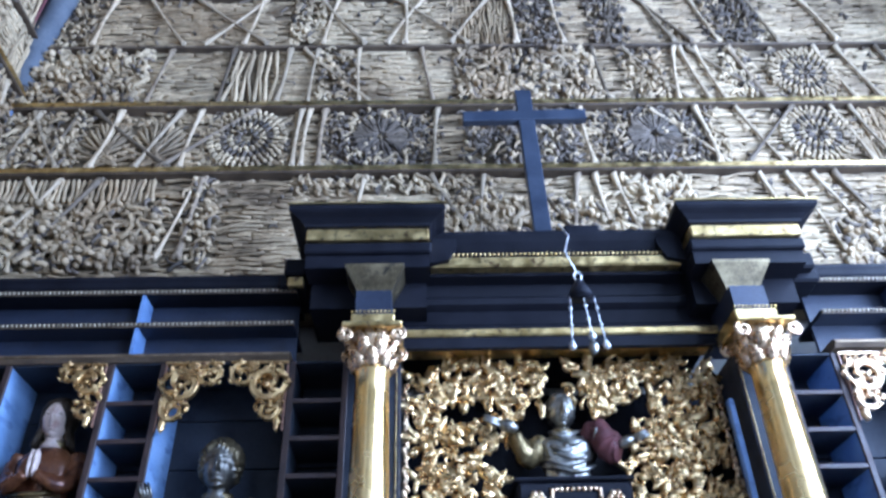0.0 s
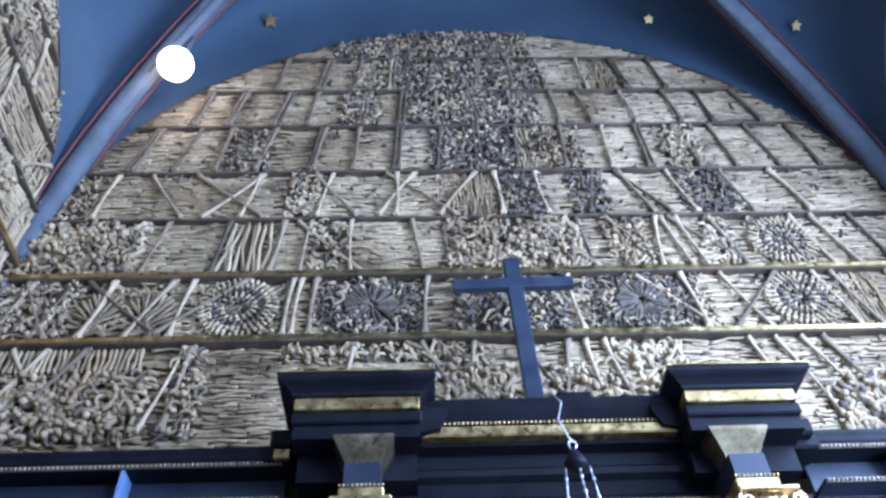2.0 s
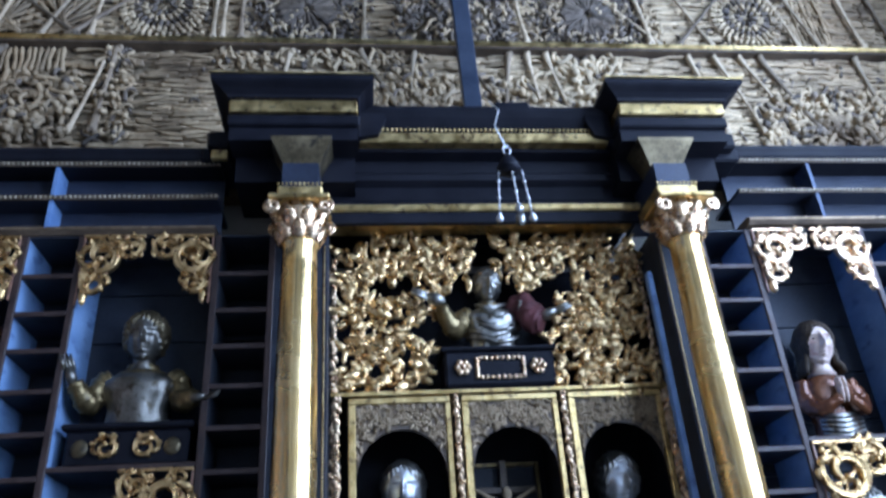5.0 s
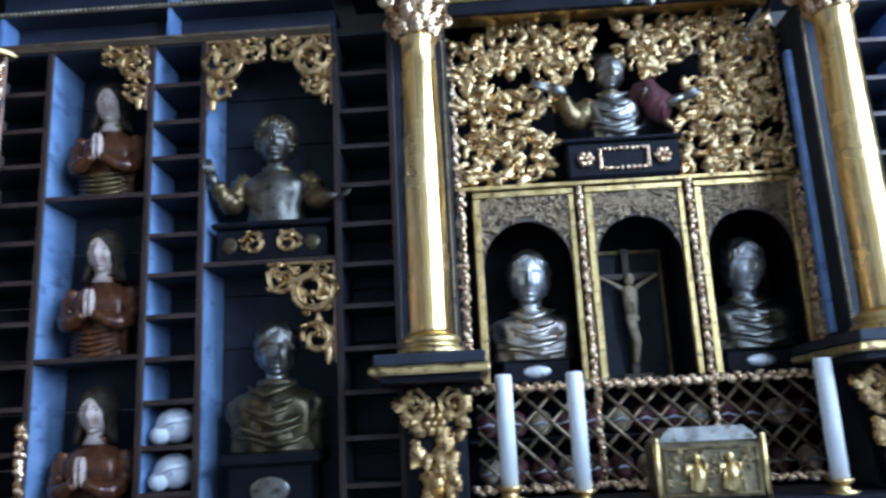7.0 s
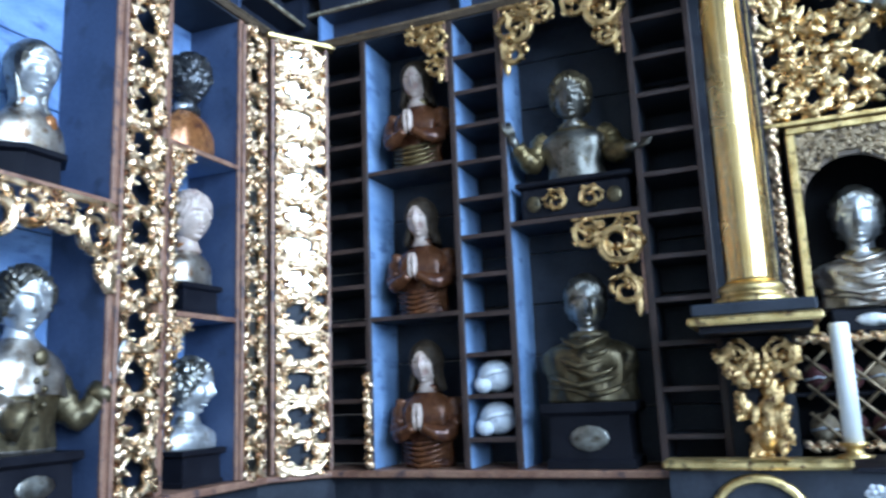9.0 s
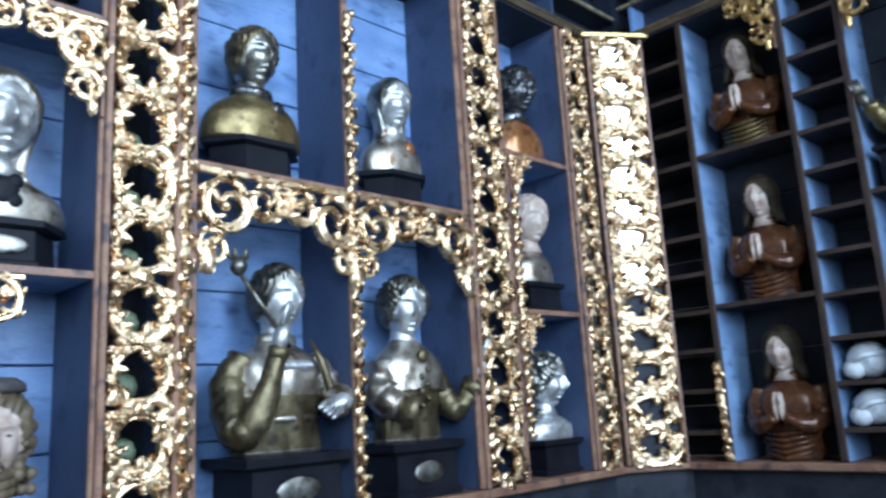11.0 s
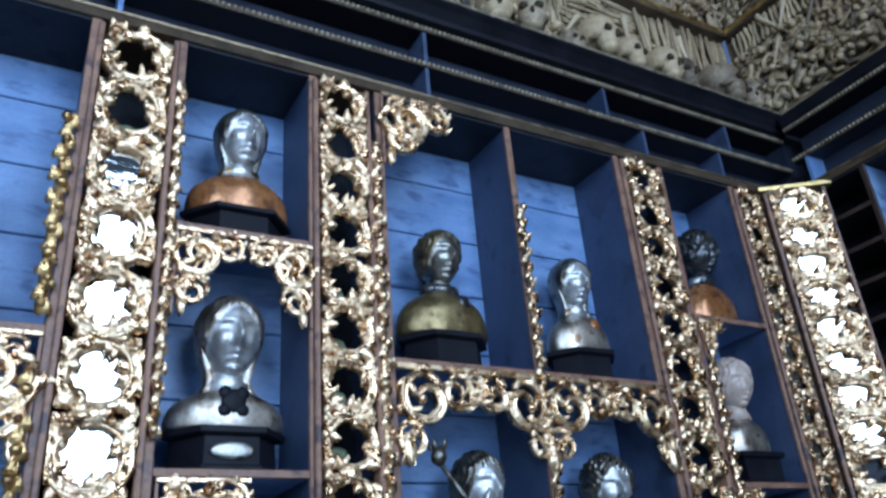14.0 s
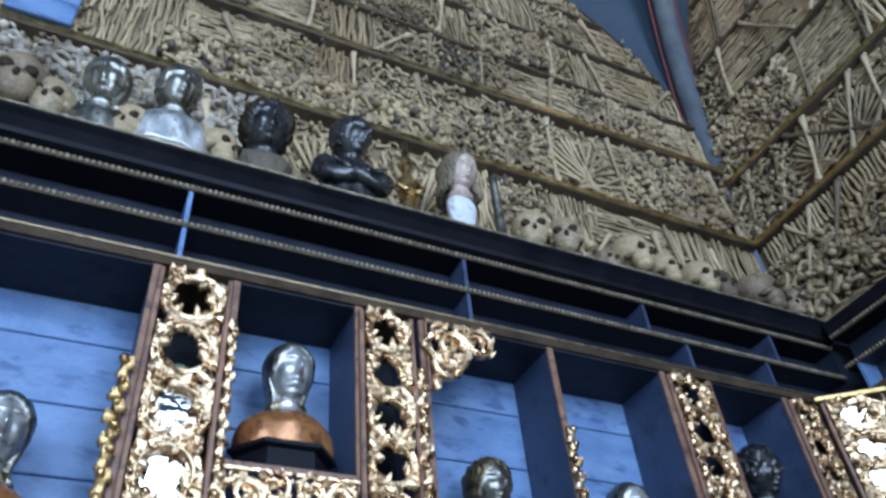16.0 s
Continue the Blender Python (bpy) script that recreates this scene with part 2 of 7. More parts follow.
BONE = mat("old_bone", (0.29, 0.195, 0.10), (0.64, 0.50, 0.305), 0.62, 0.0, 1.3, 0.35, 45, island=0.38, stains=(0.17, 0.115, 0.062))
BONE_PALE = mat("pale_bone", (0.33, 0.235, 0.135), (0.62, 0.49, 0.32), 0.5, 0.0, 9, 0.3, 70, spread=0.45, stains=(0.2, 0.14, 0.085))
BONE_BROWN = mat("brown_bone", (0.12, 0.082, 0.05), (0.32, 0.24, 0.15), 0.55, 0.0, 9, 0.3, 70, spread=0.5, stains=(0.08, 0.055, 0.035))
BONE_DARK = mat("dark_bone", (0.085, 0.063, 0.046), (0.22, 0.17, 0.12), 0.6, 0.0, 5, 0.3, 60, island=0.6)
BONE_GREY = mat("bleached_bone", (0.32, 0.265, 0.20), (0.68, 0.60, 0.49), 0.5, 0.0, 2, 0.3, 50, island=0.4, stains=(0.2, 0.16, 0.12))
BONE_BACK = mat("dusty_mortar", (0.17, 0.125, 0.07), (0.30, 0.225, 0.135), 0.85, 0.0, 6, 0.3, 40)
DIM_EDGE = mat("dark_worn_edge", (0.022, 0.012, 0.010), (0.055, 0.030, 0.023), 0.5, 0.0, 12, 0.2, 120)
LEDGE = mat("brown_ledge", (0.06, 0.042, 0.028), (0.15, 0.105, 0.065), 0.5, 0.0, 9, 0.2, 80)
VAULT = mat("blue_vault_plaster", (0.045, 0.072, 0.112), (0.068, 0.102, 0.15), 0.8, 0.0, 1.2, 0.1, 25, stains=(0.057, 0.087, 0.128))
RIB = mat("grey_rib_stone", (0.085, 0.10, 0.125), (0.15, 0.17, 0.20), 0.65, 0.0, 7, 0.15, 60)
RED = mat("red_rib_line", (0.13, 0.04, 0.045), (0.2, 0.06, 0.06), 0.7, 0.0, 8, 0.1, 60)
PLASTER = mat("plain_plaster", (0.40, 0.38, 0.34), (0.52, 0.50, 0.46), 0.8, 0.0, 2, 0.15, 40)
BLUE_PLASTER = mat("blue_plaster", (0.16, 0.21, 0.27), (0.22, 0.28, 0.35), 0.8, 0.0, 2, 0.15, 40)
STONE = mat("stone_floor", (0.085, 0.08, 0.072), (0.15, 0.14, 0.125), 0.5, 0.0, 3, 0.2, 50)
WAX = mat("white_wax", (0.70, 0.70, 0.66), (0.80, 0.80, 0.77), 0.35, 0.0, 8, 0.05, 60)
CLOTH = mat("white_cloth", (0.62, 0.64, 0.68), (0.80, 0.81, 0.83), 0.7, 0.0, 14, 0.4, 90, stains=(0.45, 0.46, 0.5))
VELVET = mat("red_velvet", (0.07, 0.02, 0.02), (0.14, 0.04, 0.04), 0.6, 0.0, 20, 0.3, 120)
GREEN = mat("green_silk_wrapping", (0.10, 0.14, 0.08), (0.26, 0.30, 0.18), 0.5, 0.0, 30, 0.5, 120, stains=(0.30, 0.22, 0.16))
CROSS_BLUE = mat("blue_black_paint", (0.018, 0.024, 0.04), (0.04, 0.05, 0.075), 0.35, 0.0, 6, 0.08, 60)
LEAFGREEN = mat("dried_palm", (0.10, 0.10, 0.04), (0.2, 0.18, 0.08), 0.6, 0.0, 20, 0.2, 90)
MIRROR = bpy.data.materials.new("old_mirror")
MIRROR.use_nodes = True
_b = MIRROR.node_tree.nodes["Principled BSDF"]
_b.inputs["Base Color"].default_value = (0.86, 0.88, 0.88, 1)
_b.inputs["Metallic"].default_value, _b.inputs["Roughness"].default_value = 1.0, 0.06
_n = MIRROR.node_tree.nodes.new("ShaderNodeTexNoise")
_n.inputs["Scale"].default_value = 5
_p = MIRROR.node_tree.nodes.new("ShaderNodeBump")
_p.inputs["Strength"].default_value, _p.inputs["Distance"].default_value = 0.06, 0.02
MIRROR.node_tree.links.new(_n.outputs[0], _p.inputs["Height"])
MIRROR.node_tree.links.new(_p.outputs[0], _b.inputs["Normal"])
GLOW = bpy.data.materials.new("lit_bulb")
GLOW.use_nodes = True
_g = GLOW.node_tree.nodes["Principled BSDF"]
_g.inputs["Emission Color"].default_value, _g.inputs["Emission Strength"].default_value = (1.0, 0.86, 0.60, 1), 6.0

# ---------- shell of the room ----------
XC, YC, XA, YB, ZS = 0.33, 1.0, 3.05, 2.05, 5.3


def vault_z(x, y, yc=YC):
    u, v = min(1, abs(x - XC) / XA), min(1, abs(y - yc) / YB)
    m = max(u, v, 1e-4)
    rib = ZS + 3.4 * math.sqrt(max(0, 1 - m * m))
    other = min(u, v) / m
    rise = (1.95 if u > v else 3.1) * m * m
    return rib + rise * math.sqrt(max(0, 1 - other * other))


def vault(yc):
    g, n = Geo(), 64
    ts = [math.sin(math.pi / 2 * (2 * i / n - 1)) for i in range(n + 1)]
    v = [(XC + XA * a, yc + YB * b, vault_z(XC + XA * a, yc + YB * b, yc)) for b in ts for a in ts]
    f = [(j * (n + 1) + i, j * (n + 1) + i + 1, (j + 1) * (n + 1) + i + 1, (j + 1) * (n + 1) + i) for j in range(n) for i in range(n)]
    g.add(v, f, 0, True)
    return g


solid("ceiling", vault(YC), VAULT, "blue painted groin vault over the chamber", "ceiling", kind="structure")
solid("ceiling", vault(YC - 2 * YB), VAULT, "blue painted groin vault over the chamber", "ceiling", kind="structure")


def rib_points(sx, sy, drop, shift=0.0):
    pts = []
    for i in range(15):
        a = math.pi / 2 * i / 14
        m = math.cos(a)
        pts.append((XC + sx * XA * m + shift * YB / 3.7 * sx, YC + sy * YB * m - shift * XA / 3.7 * sy, ZS + 3.4 * math.sin(a) - drop))
    return pts


for n, (sx, sy) in enumerate(((-1, 1), (1, 1), (-1, -1), (1, -1))):
    rib = thing("vault_rib_%d" % (n + 1), "grey stone vault rib with a thin red painted line", "vault rib", kind="structure")
    part("rib_body", Geo().tube(rib_points(sx, sy, 0.05), 0.085, 8, 0), RIB, rib)
    part("roll", Geo().tube(rib_points(sx, sy, 0.13), 0.045, 8, 0), RIB, rib)
    part("painted_line", Geo().tube(rib_points(sx, sy, 0.005, -0.10), 0.012, 6, 0), RED, rib, "dull red painted line")
    part("painted_line", Geo().tube(rib_points(sx, sy, 0.005, 0.10), 0.012, 6, 0), RED, rib, "dull red painted line")

solid("floor", Geo().box(-2.9, 3.7, -5.3, 3.3, -0.1, 0.0), STONE, "grey stone floor", "floor", kind="structure")
solid("wall_north", Geo().box(-2.9, 3.7, 3.49, 3.7, 0, 9.2), PLASTER, "wall behind the altar cabinets", "wall", kind="structure")
solid("wall_west", Geo().box(-3.05, -2.79, -5.3, 3.13, 0, 9.2), PLASTER, "wall behind the reliquary cabinets", "wall", kind="structure")
solid("wall_south", Geo().box(-2.9, 3.7, -5.4, -5.15, 0, 9.2), PLASTER, "plain plastered wall", "wall", kind="structure")
east = Geo()
for y0, y1 in ((-5.3, -4.2), (-2.0, -0.25), (1.95, 3.3)):
    east.box(3.38, 3.62, y0, y1, 0, 9.2)
for y0, y1 in ((-4.2, -2.0), (-0.25, 1.95)):
    east.box(3.38, 3.62, y0, y1, 0, 1.95)
    east.box(3.38, 3.62, y0, y1, 5.95, 9.2)
solid("wall_east", east, BLUE_PLASTER, "plastered wall with two tall windows", "wall", kind="structure")
for y0, y1 in ((-4.2, -2.0), (-0.25, 1.95)):
    win = thing("window_%d" % (1 if y0 > -2 else 2), "tall clear leaded window", "window", pose(3.5, y0, 1.95), kind="structure")
    for k in range(5):
        part("bar", Geo().box(-0.02, 0.02, k * 0.55 - 0.015, k * 0.55 + 0.015, 0, 4.0), BLACK, win)

# ---------- carved ornament ----------


def scroll(g, cx, cz, r, a0, turns, th, sign=1, y=0.0, mat=0):
    """A rolled tendril that tapers into its eye."""
    n = int(9 * turns) + 4
    pts, rad = [], []
    for i in range(n):
        t = i / (n - 1)
        a = a0 + sign * 2 * math.pi * turns * t
        q = r * (1 - 0.78 * t ** 0.9)
        pts.append((cx + q * math.cos(a), y - 0.012 * math.sin(math.pi * t) - th * 0.3, cz + q * math.sin(a)))
        rad.append(th * (1.0 - 0.45 * t))
    g.tube(pts, rad, 7, mat, 0.75)
    g.ball(pts[-1], th * 1.0, 7, 5, mat)


def band(g, pts, widths, height, y=0.0, mat=0):
    """A carved band with raised rims that follows a line in the plane (x, z)."""
    n = len(pts)
    v, f = [], []
    for i, (x, z) in enumerate(pts):
        a, b = pts[max(0, i - 1)], pts[min(n - 1, i + 1)]
        dx, dz = b[0] - a[0], b[1] - a[1]
        L = math.hypot(dx, dz) or 1e-6
        nx, nz, w = -dz / L, dx / L, widths[i]
        h = height * (0.55 + 0.45 * math.sin(math.pi * (0.1 + 0.8 * i / (n - 1))))
        for k, q in ((-1.0, 0.35), (-0.78, 0.95), (-0.45, 1.0), (0.0, 0.45), (0.45, 0.85), (0.78, 0.75), (1.0, 0.2)):
            v.append((x + nx * w * k, y - h * q, z + nz * w * k))
        v.append((x + nx * w * 0.9, y + height * 0.2, z + nz * w * 0.9))
        v.append((x - nx * w * 0.9, y + height * 0.2, z - nz * w * 0.9))
    for i in range(n - 1):
        for k in range(9):
            f.append((i * 9 + k, i * 9 + (k + 1) % 9, (i + 1) * 9 + (k + 1) % 9, (i + 1) * 9 + k))
    f += [tuple(range(9)), tuple(range((n - 1) * 9, n * 9))]
    g.add(v, f, mat, True)


def volute(name, gold, parent, cx, cz, r, a0, turns, sign=1, y=0.0):
    """A broad C-scroll: a rimmed band that rolls into a knob, with curled lobes in its hollow."""
    n = int(16 * turns) + 6
    pts, wid = [], []
    for i in range(n):
        t = i / (n - 1)
        a = a0 + sign * 2 * math.pi * turns * t
        d = r * (0.90 - 0.70 * t ** 1.35)
        pts.append((cx + d * math.cos(a), cz + d * math.sin(a)))
        wid.append(r * (0.07 + 0.12 * math.sin(math.pi * min(1, 0.12 + 0.9 * t))))
    g = Geo()
    band(g, pts, wid, max(0.016, r * 0.30), y)
    g.ball((pts[-1][0], y - 0.022, pts[-1][1]), r * 0.17, 8, 6)
    roll = part(name, g, gold, parent)
    lobes = []
    for k in range(4):
        a = a0 + sign * 2 * math.pi * turns * (0.10 + 0.17 * k)
        lobes.append((0.78, a, a + math.pi - sign * 0.9, 0.56 - 0.07 * k, 0.15, sign * 1.1))
    lobes.append((0.90, a0, a0 - sign * 1.7, 0.6, 0.18, -sign * 1.2))
    for k in range(3):
        a = a0 + sign * (0.5 + 0.9 * k)
        lobes.append((0.92, a, a - sign * 0.8, 0.36, 0.13, -sign * 1.2))
    for d, a, turn, length, w, curl in lobes:
        g = Geo()
        leaf(g, cx + d * r * math.cos(a), cz + d * r * math.sin(a), turn, r * length, r * w, 0.026, y, 0, curl)
        part("leaf", g, gold, roll)
    return roll


def leaf(g, x, z, ang, length, width, lift=0.02, y=0.0, mat=0, curl=0.0):
    """A broad lobed acanthus leaf in relief, with a raised midrib and a tip that rolls forward."""
    n = 7
    v, f = [], []
    lobes = (0.55, 0.95, 0.70, 1.0, 0.66, 0.8, 0.45, 0.1)
    for i in range(n + 1):
        t = i / n
        a = ang + curl * t
        px = x + length * t * math.cos(ang + curl * t * 0.5)
        pz = z + length * t * math.sin(ang + curl * t * 0.5)
        w = width * lobes[i]
        h = lift * (0.45 + 0.55 * math.sin(math.pi * 0.9 * t)) + (lift * 0.7 * max(0, t - 0.7) / 0.3)
        s, c = math.sin(a), math.cos(a)
        v += [(px - s * w, y + 0.003, pz + c * w), (px - s * w * 0.55, y - h * 0.85, pz + c * w * 0.55), (px, y - h * 0.6, pz), (px + s * w * 0.55, y - h * 0.85, pz - c * w * 0.55), (px + s * w, y + 0.003, pz - c * w)]
    for i in range(n):
        for j in range(4):
            f.append((i * 5 + j, i * 5 + j + 1, (i + 1) * 5 + j + 1, (i + 1) * 5 + j))
    g.add(v, f, mat, True)


def flower(g, x, z, r, y=0.0, mat=0, k=6):
    for i in range(k):
        a = 2 * math.pi * i / k
        g.ball((x + r * 0.6 * math.cos(a), y - 0.012, z + r * 0.6 * math.sin(a)), (r * 0.42, 0.014, r * 0.42), 6, 4, mat)
    g.ball((x, y - 0.022, z), r * 0.32, 6, 4, mat)


def carved_unit(width, height, seed, flip=False):
    """One ring of an openwork border: a broad tendril round an opening, with leaves and blossoms. Returns its pieces."""
    rnd = random.Random(seed)
    pieces = []

    def piece(name):
        pieces.append((name, Geo()))
        return pieces[-1][1]

    s = -1 if flip else 1
    cx, cz = width / 2, height / 2
    rx, rz = width * 0.41, height * 0.44
    th = width * 0.075
    pts, wid = [], []
    lean = rnd.uniform(-0.25, 0.25)
    for i in range(30):
        t = i / 29
        a = s * (math.pi * 0.72 + lean + 2 * math.pi * 0.97 * t)
        k = 1.12 - 0.22 * t ** 1.3
        pts.append((cx + rx * k * math.cos(a), cz + rz * k * math.sin(a)))
        wid.append(width * (0.04 + 0.065 * math.sin(math.pi * min(1, 0.15 + 0.8 * t))))
    band(piece("carving"), pts, wid, 0.036)
    for i in (6, 13, 20):
        (x, z), (x2, z2) = pts[i], pts[i + 1]
        a = math.atan2(z2 - z, x2 - x)
        leaf(piece("leaf"), x, z, a + s * rnd.uniform(0.7, 1.1), width * rnd.uniform(0.16, 0.24), width * rnd.uniform(0.06, 0.09), 0.03, -0.012, 0, s * rnd.uniform(0.6, 1.3))
        if i != 13:
            leaf(piece("leaf"), x, z, a - s * rnd.uniform(0.5, 0.9), width * rnd.uniform(0.20, 0.30), width * rnd.uniform(0.08, 0.12), 0.03, -0.012, 0, -s * rnd.uniform(0.6, 1.2))
    scroll(piece("scroll"), cx + s * rx * 0.62, cz - rz * 0.70, min(rx, rz) * 0.26, math.pi * 0.5, 1.1, th * 0.8, s)
    for qx in (-1, 1):
        for qz in (-1, 1):
            for k in range(3):
                a = math.atan2(qz * height, qx * width) + (k - 1) * 0.55
                leaf(piece("leaf"), cx + rx * 0.78 * math.cos(a), cz + rz * 0.82 * math.sin(a), a + rnd.uniform(-0.7, 0.7), width * rnd.uniform(0.28, 0.40), width * rnd.uniform(0.11, 0.16), rnd.uniform(0.02, 0.032), -0.010, 0, rnd.uniform(-0.9, 0.9))
    for k in range(3):
        a = rnd.uniform(0, 2 * math.pi)
        leaf(piece("leaf"), cx + rx * math.cos(a), cz + rz * math.sin(a), a + math.pi + rnd.uniform(-0.7, 0.7), width * rnd.uniform(0.16, 0.26), width * rnd.uniform(0.07, 0.1), 0.024, -0.012, 0, rnd.uniform(-1, 1))
    for k in range(4):
        a = rnd.uniform(0, 2 * math.pi)
        leaf(piece("leaf"), cx + rx * 0.98 * math.cos(a), cz + rz * 0.98 * math.sin(a), a + rnd.choice((-1.5, 1.5)), width * rnd.uniform(0.2, 0.3), width * 0.09, 0.03, -0.014, 0, rnd.uniform(-0.8, 0.8))
    flower(piece("blossom"), cx - s * rx * 0.8, cz + rz * 0.88, width * 0.11, -0.02)
    for k in range(2):
        a = rnd.uniform(0, 2 * math.pi)
        piece("bud").ball((cx + rx * rnd.uniform(0.95, 1.1) * math.cos(a), -0.03, cz + rz * 1.02 * math.sin(a)), width * rnd.uniform(0.03, 0.05), 7, 5)
    for _, g in pieces:
        g.v = [(min(max(x, 0.003), width - 0.003), y, min(max(z, -0.012), height + 0.012)) for x, y, z in g.v]
    return pieces


def rope(length, r, seed=0, vertical=True):
    """A slender gilded strip of knots and leaves."""
    rnd = random.Random(seed)
    g = Geo()
    n = max(4, int(length / (r * 1.35)))
    for i in range(n):
        z = (i + 0.5) * length / n
        a = (0 if not vertical else math.pi / 2) + (-0.3 if i % 2 else 0.3) + rnd.uniform(-0.3, 0.3)
        d = (-0.42 if i % 2 else 0.42) * r
        at = (d, z - r) if vertical else (z - r, d)
        leaf(g, at[0], at[1], a, r * rnd.uniform(1.6, 2.1), r * rnd.uniform(0.7, 0.95), r * 1.1, -r * 0.35, 0, rnd.uniform(-0.5, 0.5) + (0.5 if i % 2 else -0.5))
        if i % 2 == 0:
            q = r * rnd.uniform(0.45, 0.7)
            g.ball((rnd.uniform(-0.4, 0.4) * r, -r * 1.1, z) if vertical else (z, -r * 1.1, rnd.uniform(-0.4, 0.4) * r), q, 6, 4)
    if vertical:
        g.box(-r * 0.5, r * 0.5, -r * 0.5, 0.0, 0, length)
    else:
        g.box(0, length, -r * 0.5, 0.0, -r * 0.5, r * 0.5)
    return g


def leaf_strip(length, r, seed, gold, m):
    """The same strip as a thing: a slim core with its leaves and berries one by one."""
    ob = thing("gilded_strip", "slender gilded strip of knotted leaves", "carved strip", m, "gilded strips")
    rnd = random.Random(seed)
    part("core", Geo().tube([(0, -r * 0.2, 0), (0, -r * 0.2, length)], r * 0.55, 8), gold, ob)
    n = max(4, int(length / (r * 1.35)))
    for i in range(n):
        z = (i + 0.5) * length / n
        d = (-0.42 if i % 2 else 0.42) * r
        g = Geo()
        leaf(g, d, z - r, math.pi / 2 + (-0.3 if i % 2 else 0.3) + rnd.uniform(-0.3, 0.3), r * rnd.uniform(1.3, 1.7), r * rnd.uniform(0.7, 0.95), r * 0.9, -r * 0.35, 0, rnd.uniform(-0.5, 0.5) + (0.5 if i % 2 else -0.5))
        part("leaf", g, gold, ob)
        if i % 2 == 0:
            part("berry", Geo().ball((rnd.uniform(-0.4, 0.4) * r, -r * 1.1, z), r * rnd.uniform(0.45, 0.7), 6, 4), gold, ob)
    return ob


UNITS = {}


def unit_mesh(width, height, k, flip, gold):
    key = (round(width, 3), round(height, 3), k, flip, gold.name)
    if key not in UNITS:
        UNITS[key] = [(nm, g.mesh(nm, gold)) for nm, g in carved_unit(width, height, 11 * k + 3, flip)]
    return UNITS[key]


def carved_strip(name, label, m, width, z0, z1, gold, backing="open", mirrors=0, first=2, step=0.0, frame=True, group="carved borders"):
    """A tall openwork border in a board frame. mirrors: how many of its upper openings hold old mirror glass."""
    ob = thing(name, label, "carved border", m, group)
    n = max(3, round((z1 - z0) / (step or width * 0.98)))
    h = (z1 - z0) / n
    if frame:
        for x0, x1 in ((-0.018, 0.0), (width, width + 0.018)):
            part("frame_board", Geo().box(x0, x1, -0.022, 0.03, z0, z1, 0, 0.004), EDGE, ob, "worn reddish brown board")
    if backing == "board":
        part("backing", Geo().box(0, width, 0.012, 0.03, z0, z1), NAVY_AND_SHADE, ob, "dark painted backing")
    for i in range(n):
        top = z1 - (i + 1) * h
        p = None
        for nm, me in unit_mesh(width, h, i % 4, i % 2 == 1, gold):
            q = part(nm, me, None, p or ob)
            if p is None:
                p = q
                p.location = (0, 0.0, top)
        if first <= i < first + mirrors:
            k = random.Random(i * 7 + 1)
            g = Geo()
            pts = []
            for j in range(12):
                a = 2 * math.pi * j / 12
                q = 0.47 * k.uniform(0.85, 1.08)
                pts.append((width / 2 + q * width * math.cos(a), h / 2 + top + q * h * math.sin(a)))
            g.prism(pts, 0.004, 0.010)
            part("mirror_pane", g, MIRROR, ob, "cloudy old mirror glass")
        elif i >= 1:
            g = Geo()
            g.lathe([(0.005, 0), (width * 0.2, width * 0.02), (width * 0.23, width * 0.16), (width * 0.17, width * 0.3), (width * 0.05, width * 0.36)], 10, (width / 2, 0.09), 1, 0.7)
            p = part("wrapped_relic", g, GREEN, ob, "relic wrapped in faded green silk")
            p.location = (0, 0, top + h * 0.2)
    return ob


def bracket(name, label, m, width, height, gold, side=1, seed=0):
    """A corner spray of scrolls that hangs below a shelf. side: 1 has its tall end on the viewer's left."""
    rnd = random.Random(seed)
    ob = thing(name, label, "carved bracket", m, "carved brackets")
    s = side
    m0 = min(width, height)
    part("rail", Geo().box(0 if s > 0 else -width, width if s > 0 else 0, -0.014, 0.004, -0.012, 0, 0, 0.002), gold, ob)
    part("rail", Geo().box(0 if s > 0 else -0.008, 0.008 if s > 0 else 0, -0.006, 0.004, -height, -0.013), EDGE, ob)
    rolls = ((0.33 * m0, 0.42 * m0, 0.36 * m0, 0.9), (width - 0.25 * m0, 0.26 * m0, 0.25 * m0, 0.5), (0.27 * m0, height - 0.36 * m0, 0.26 * m0, 0.15), (0.22 * m0, 0.19 * m0, 0.17 * m0, 0.7))
    for i, (x, z, q, a0) in enumerate(rolls):
        start = math.pi * a0
        volute("scroll", gold, ob, s * x, -z, q, start if s > 0 else math.pi - start, 1.3, -s if i % 2 else s, -0.006 if i < 3 else 0.004)
    g = Geo()
    edge = []
    for k in range(17):
        t = k / 16
        edge.append((s * (width - 0.01 - (width - 0.03) * t ** 0.8), -0.02 - 0.42 * m0 * math.sin(math.pi * min(1, t * 1.6)) * 0.35 - (height - 0.05) * t ** 2.2))
    band(g, edge, [0.008 + 0.003 * math.sin(k) for k in range(17)], 0.02, 0.004)
    part("ribbon", g, gold, ob)
    R = m0 * 0.34
    g = Geo()
    for k in range(4):
        t = rnd.random()
        x = s * (0.02 + t * (width - 0.06))
        z = -0.03 - rnd.random() * (1 - t) ** 1.5 * (height - 0.08)
        leaf(g, x, z, rnd.uniform(0, 6.28), R * 0.7, R * 0.22, 0.02, 0.002, 0, rnd.uniform(-1, 1))
    leaf(g, s * 0.03, -height * 0.78, -math.pi / 2, height * 0.24, R * 0.22, 0.03)
    tagged(part("leaves", g, gold, ob), kind="stuff")
    g = Geo()
    flower(g, s * width * 0.56, -height * 0.10, R * 0.24, -0.012)
    part("blossom", g, gold, ob)
    return ob


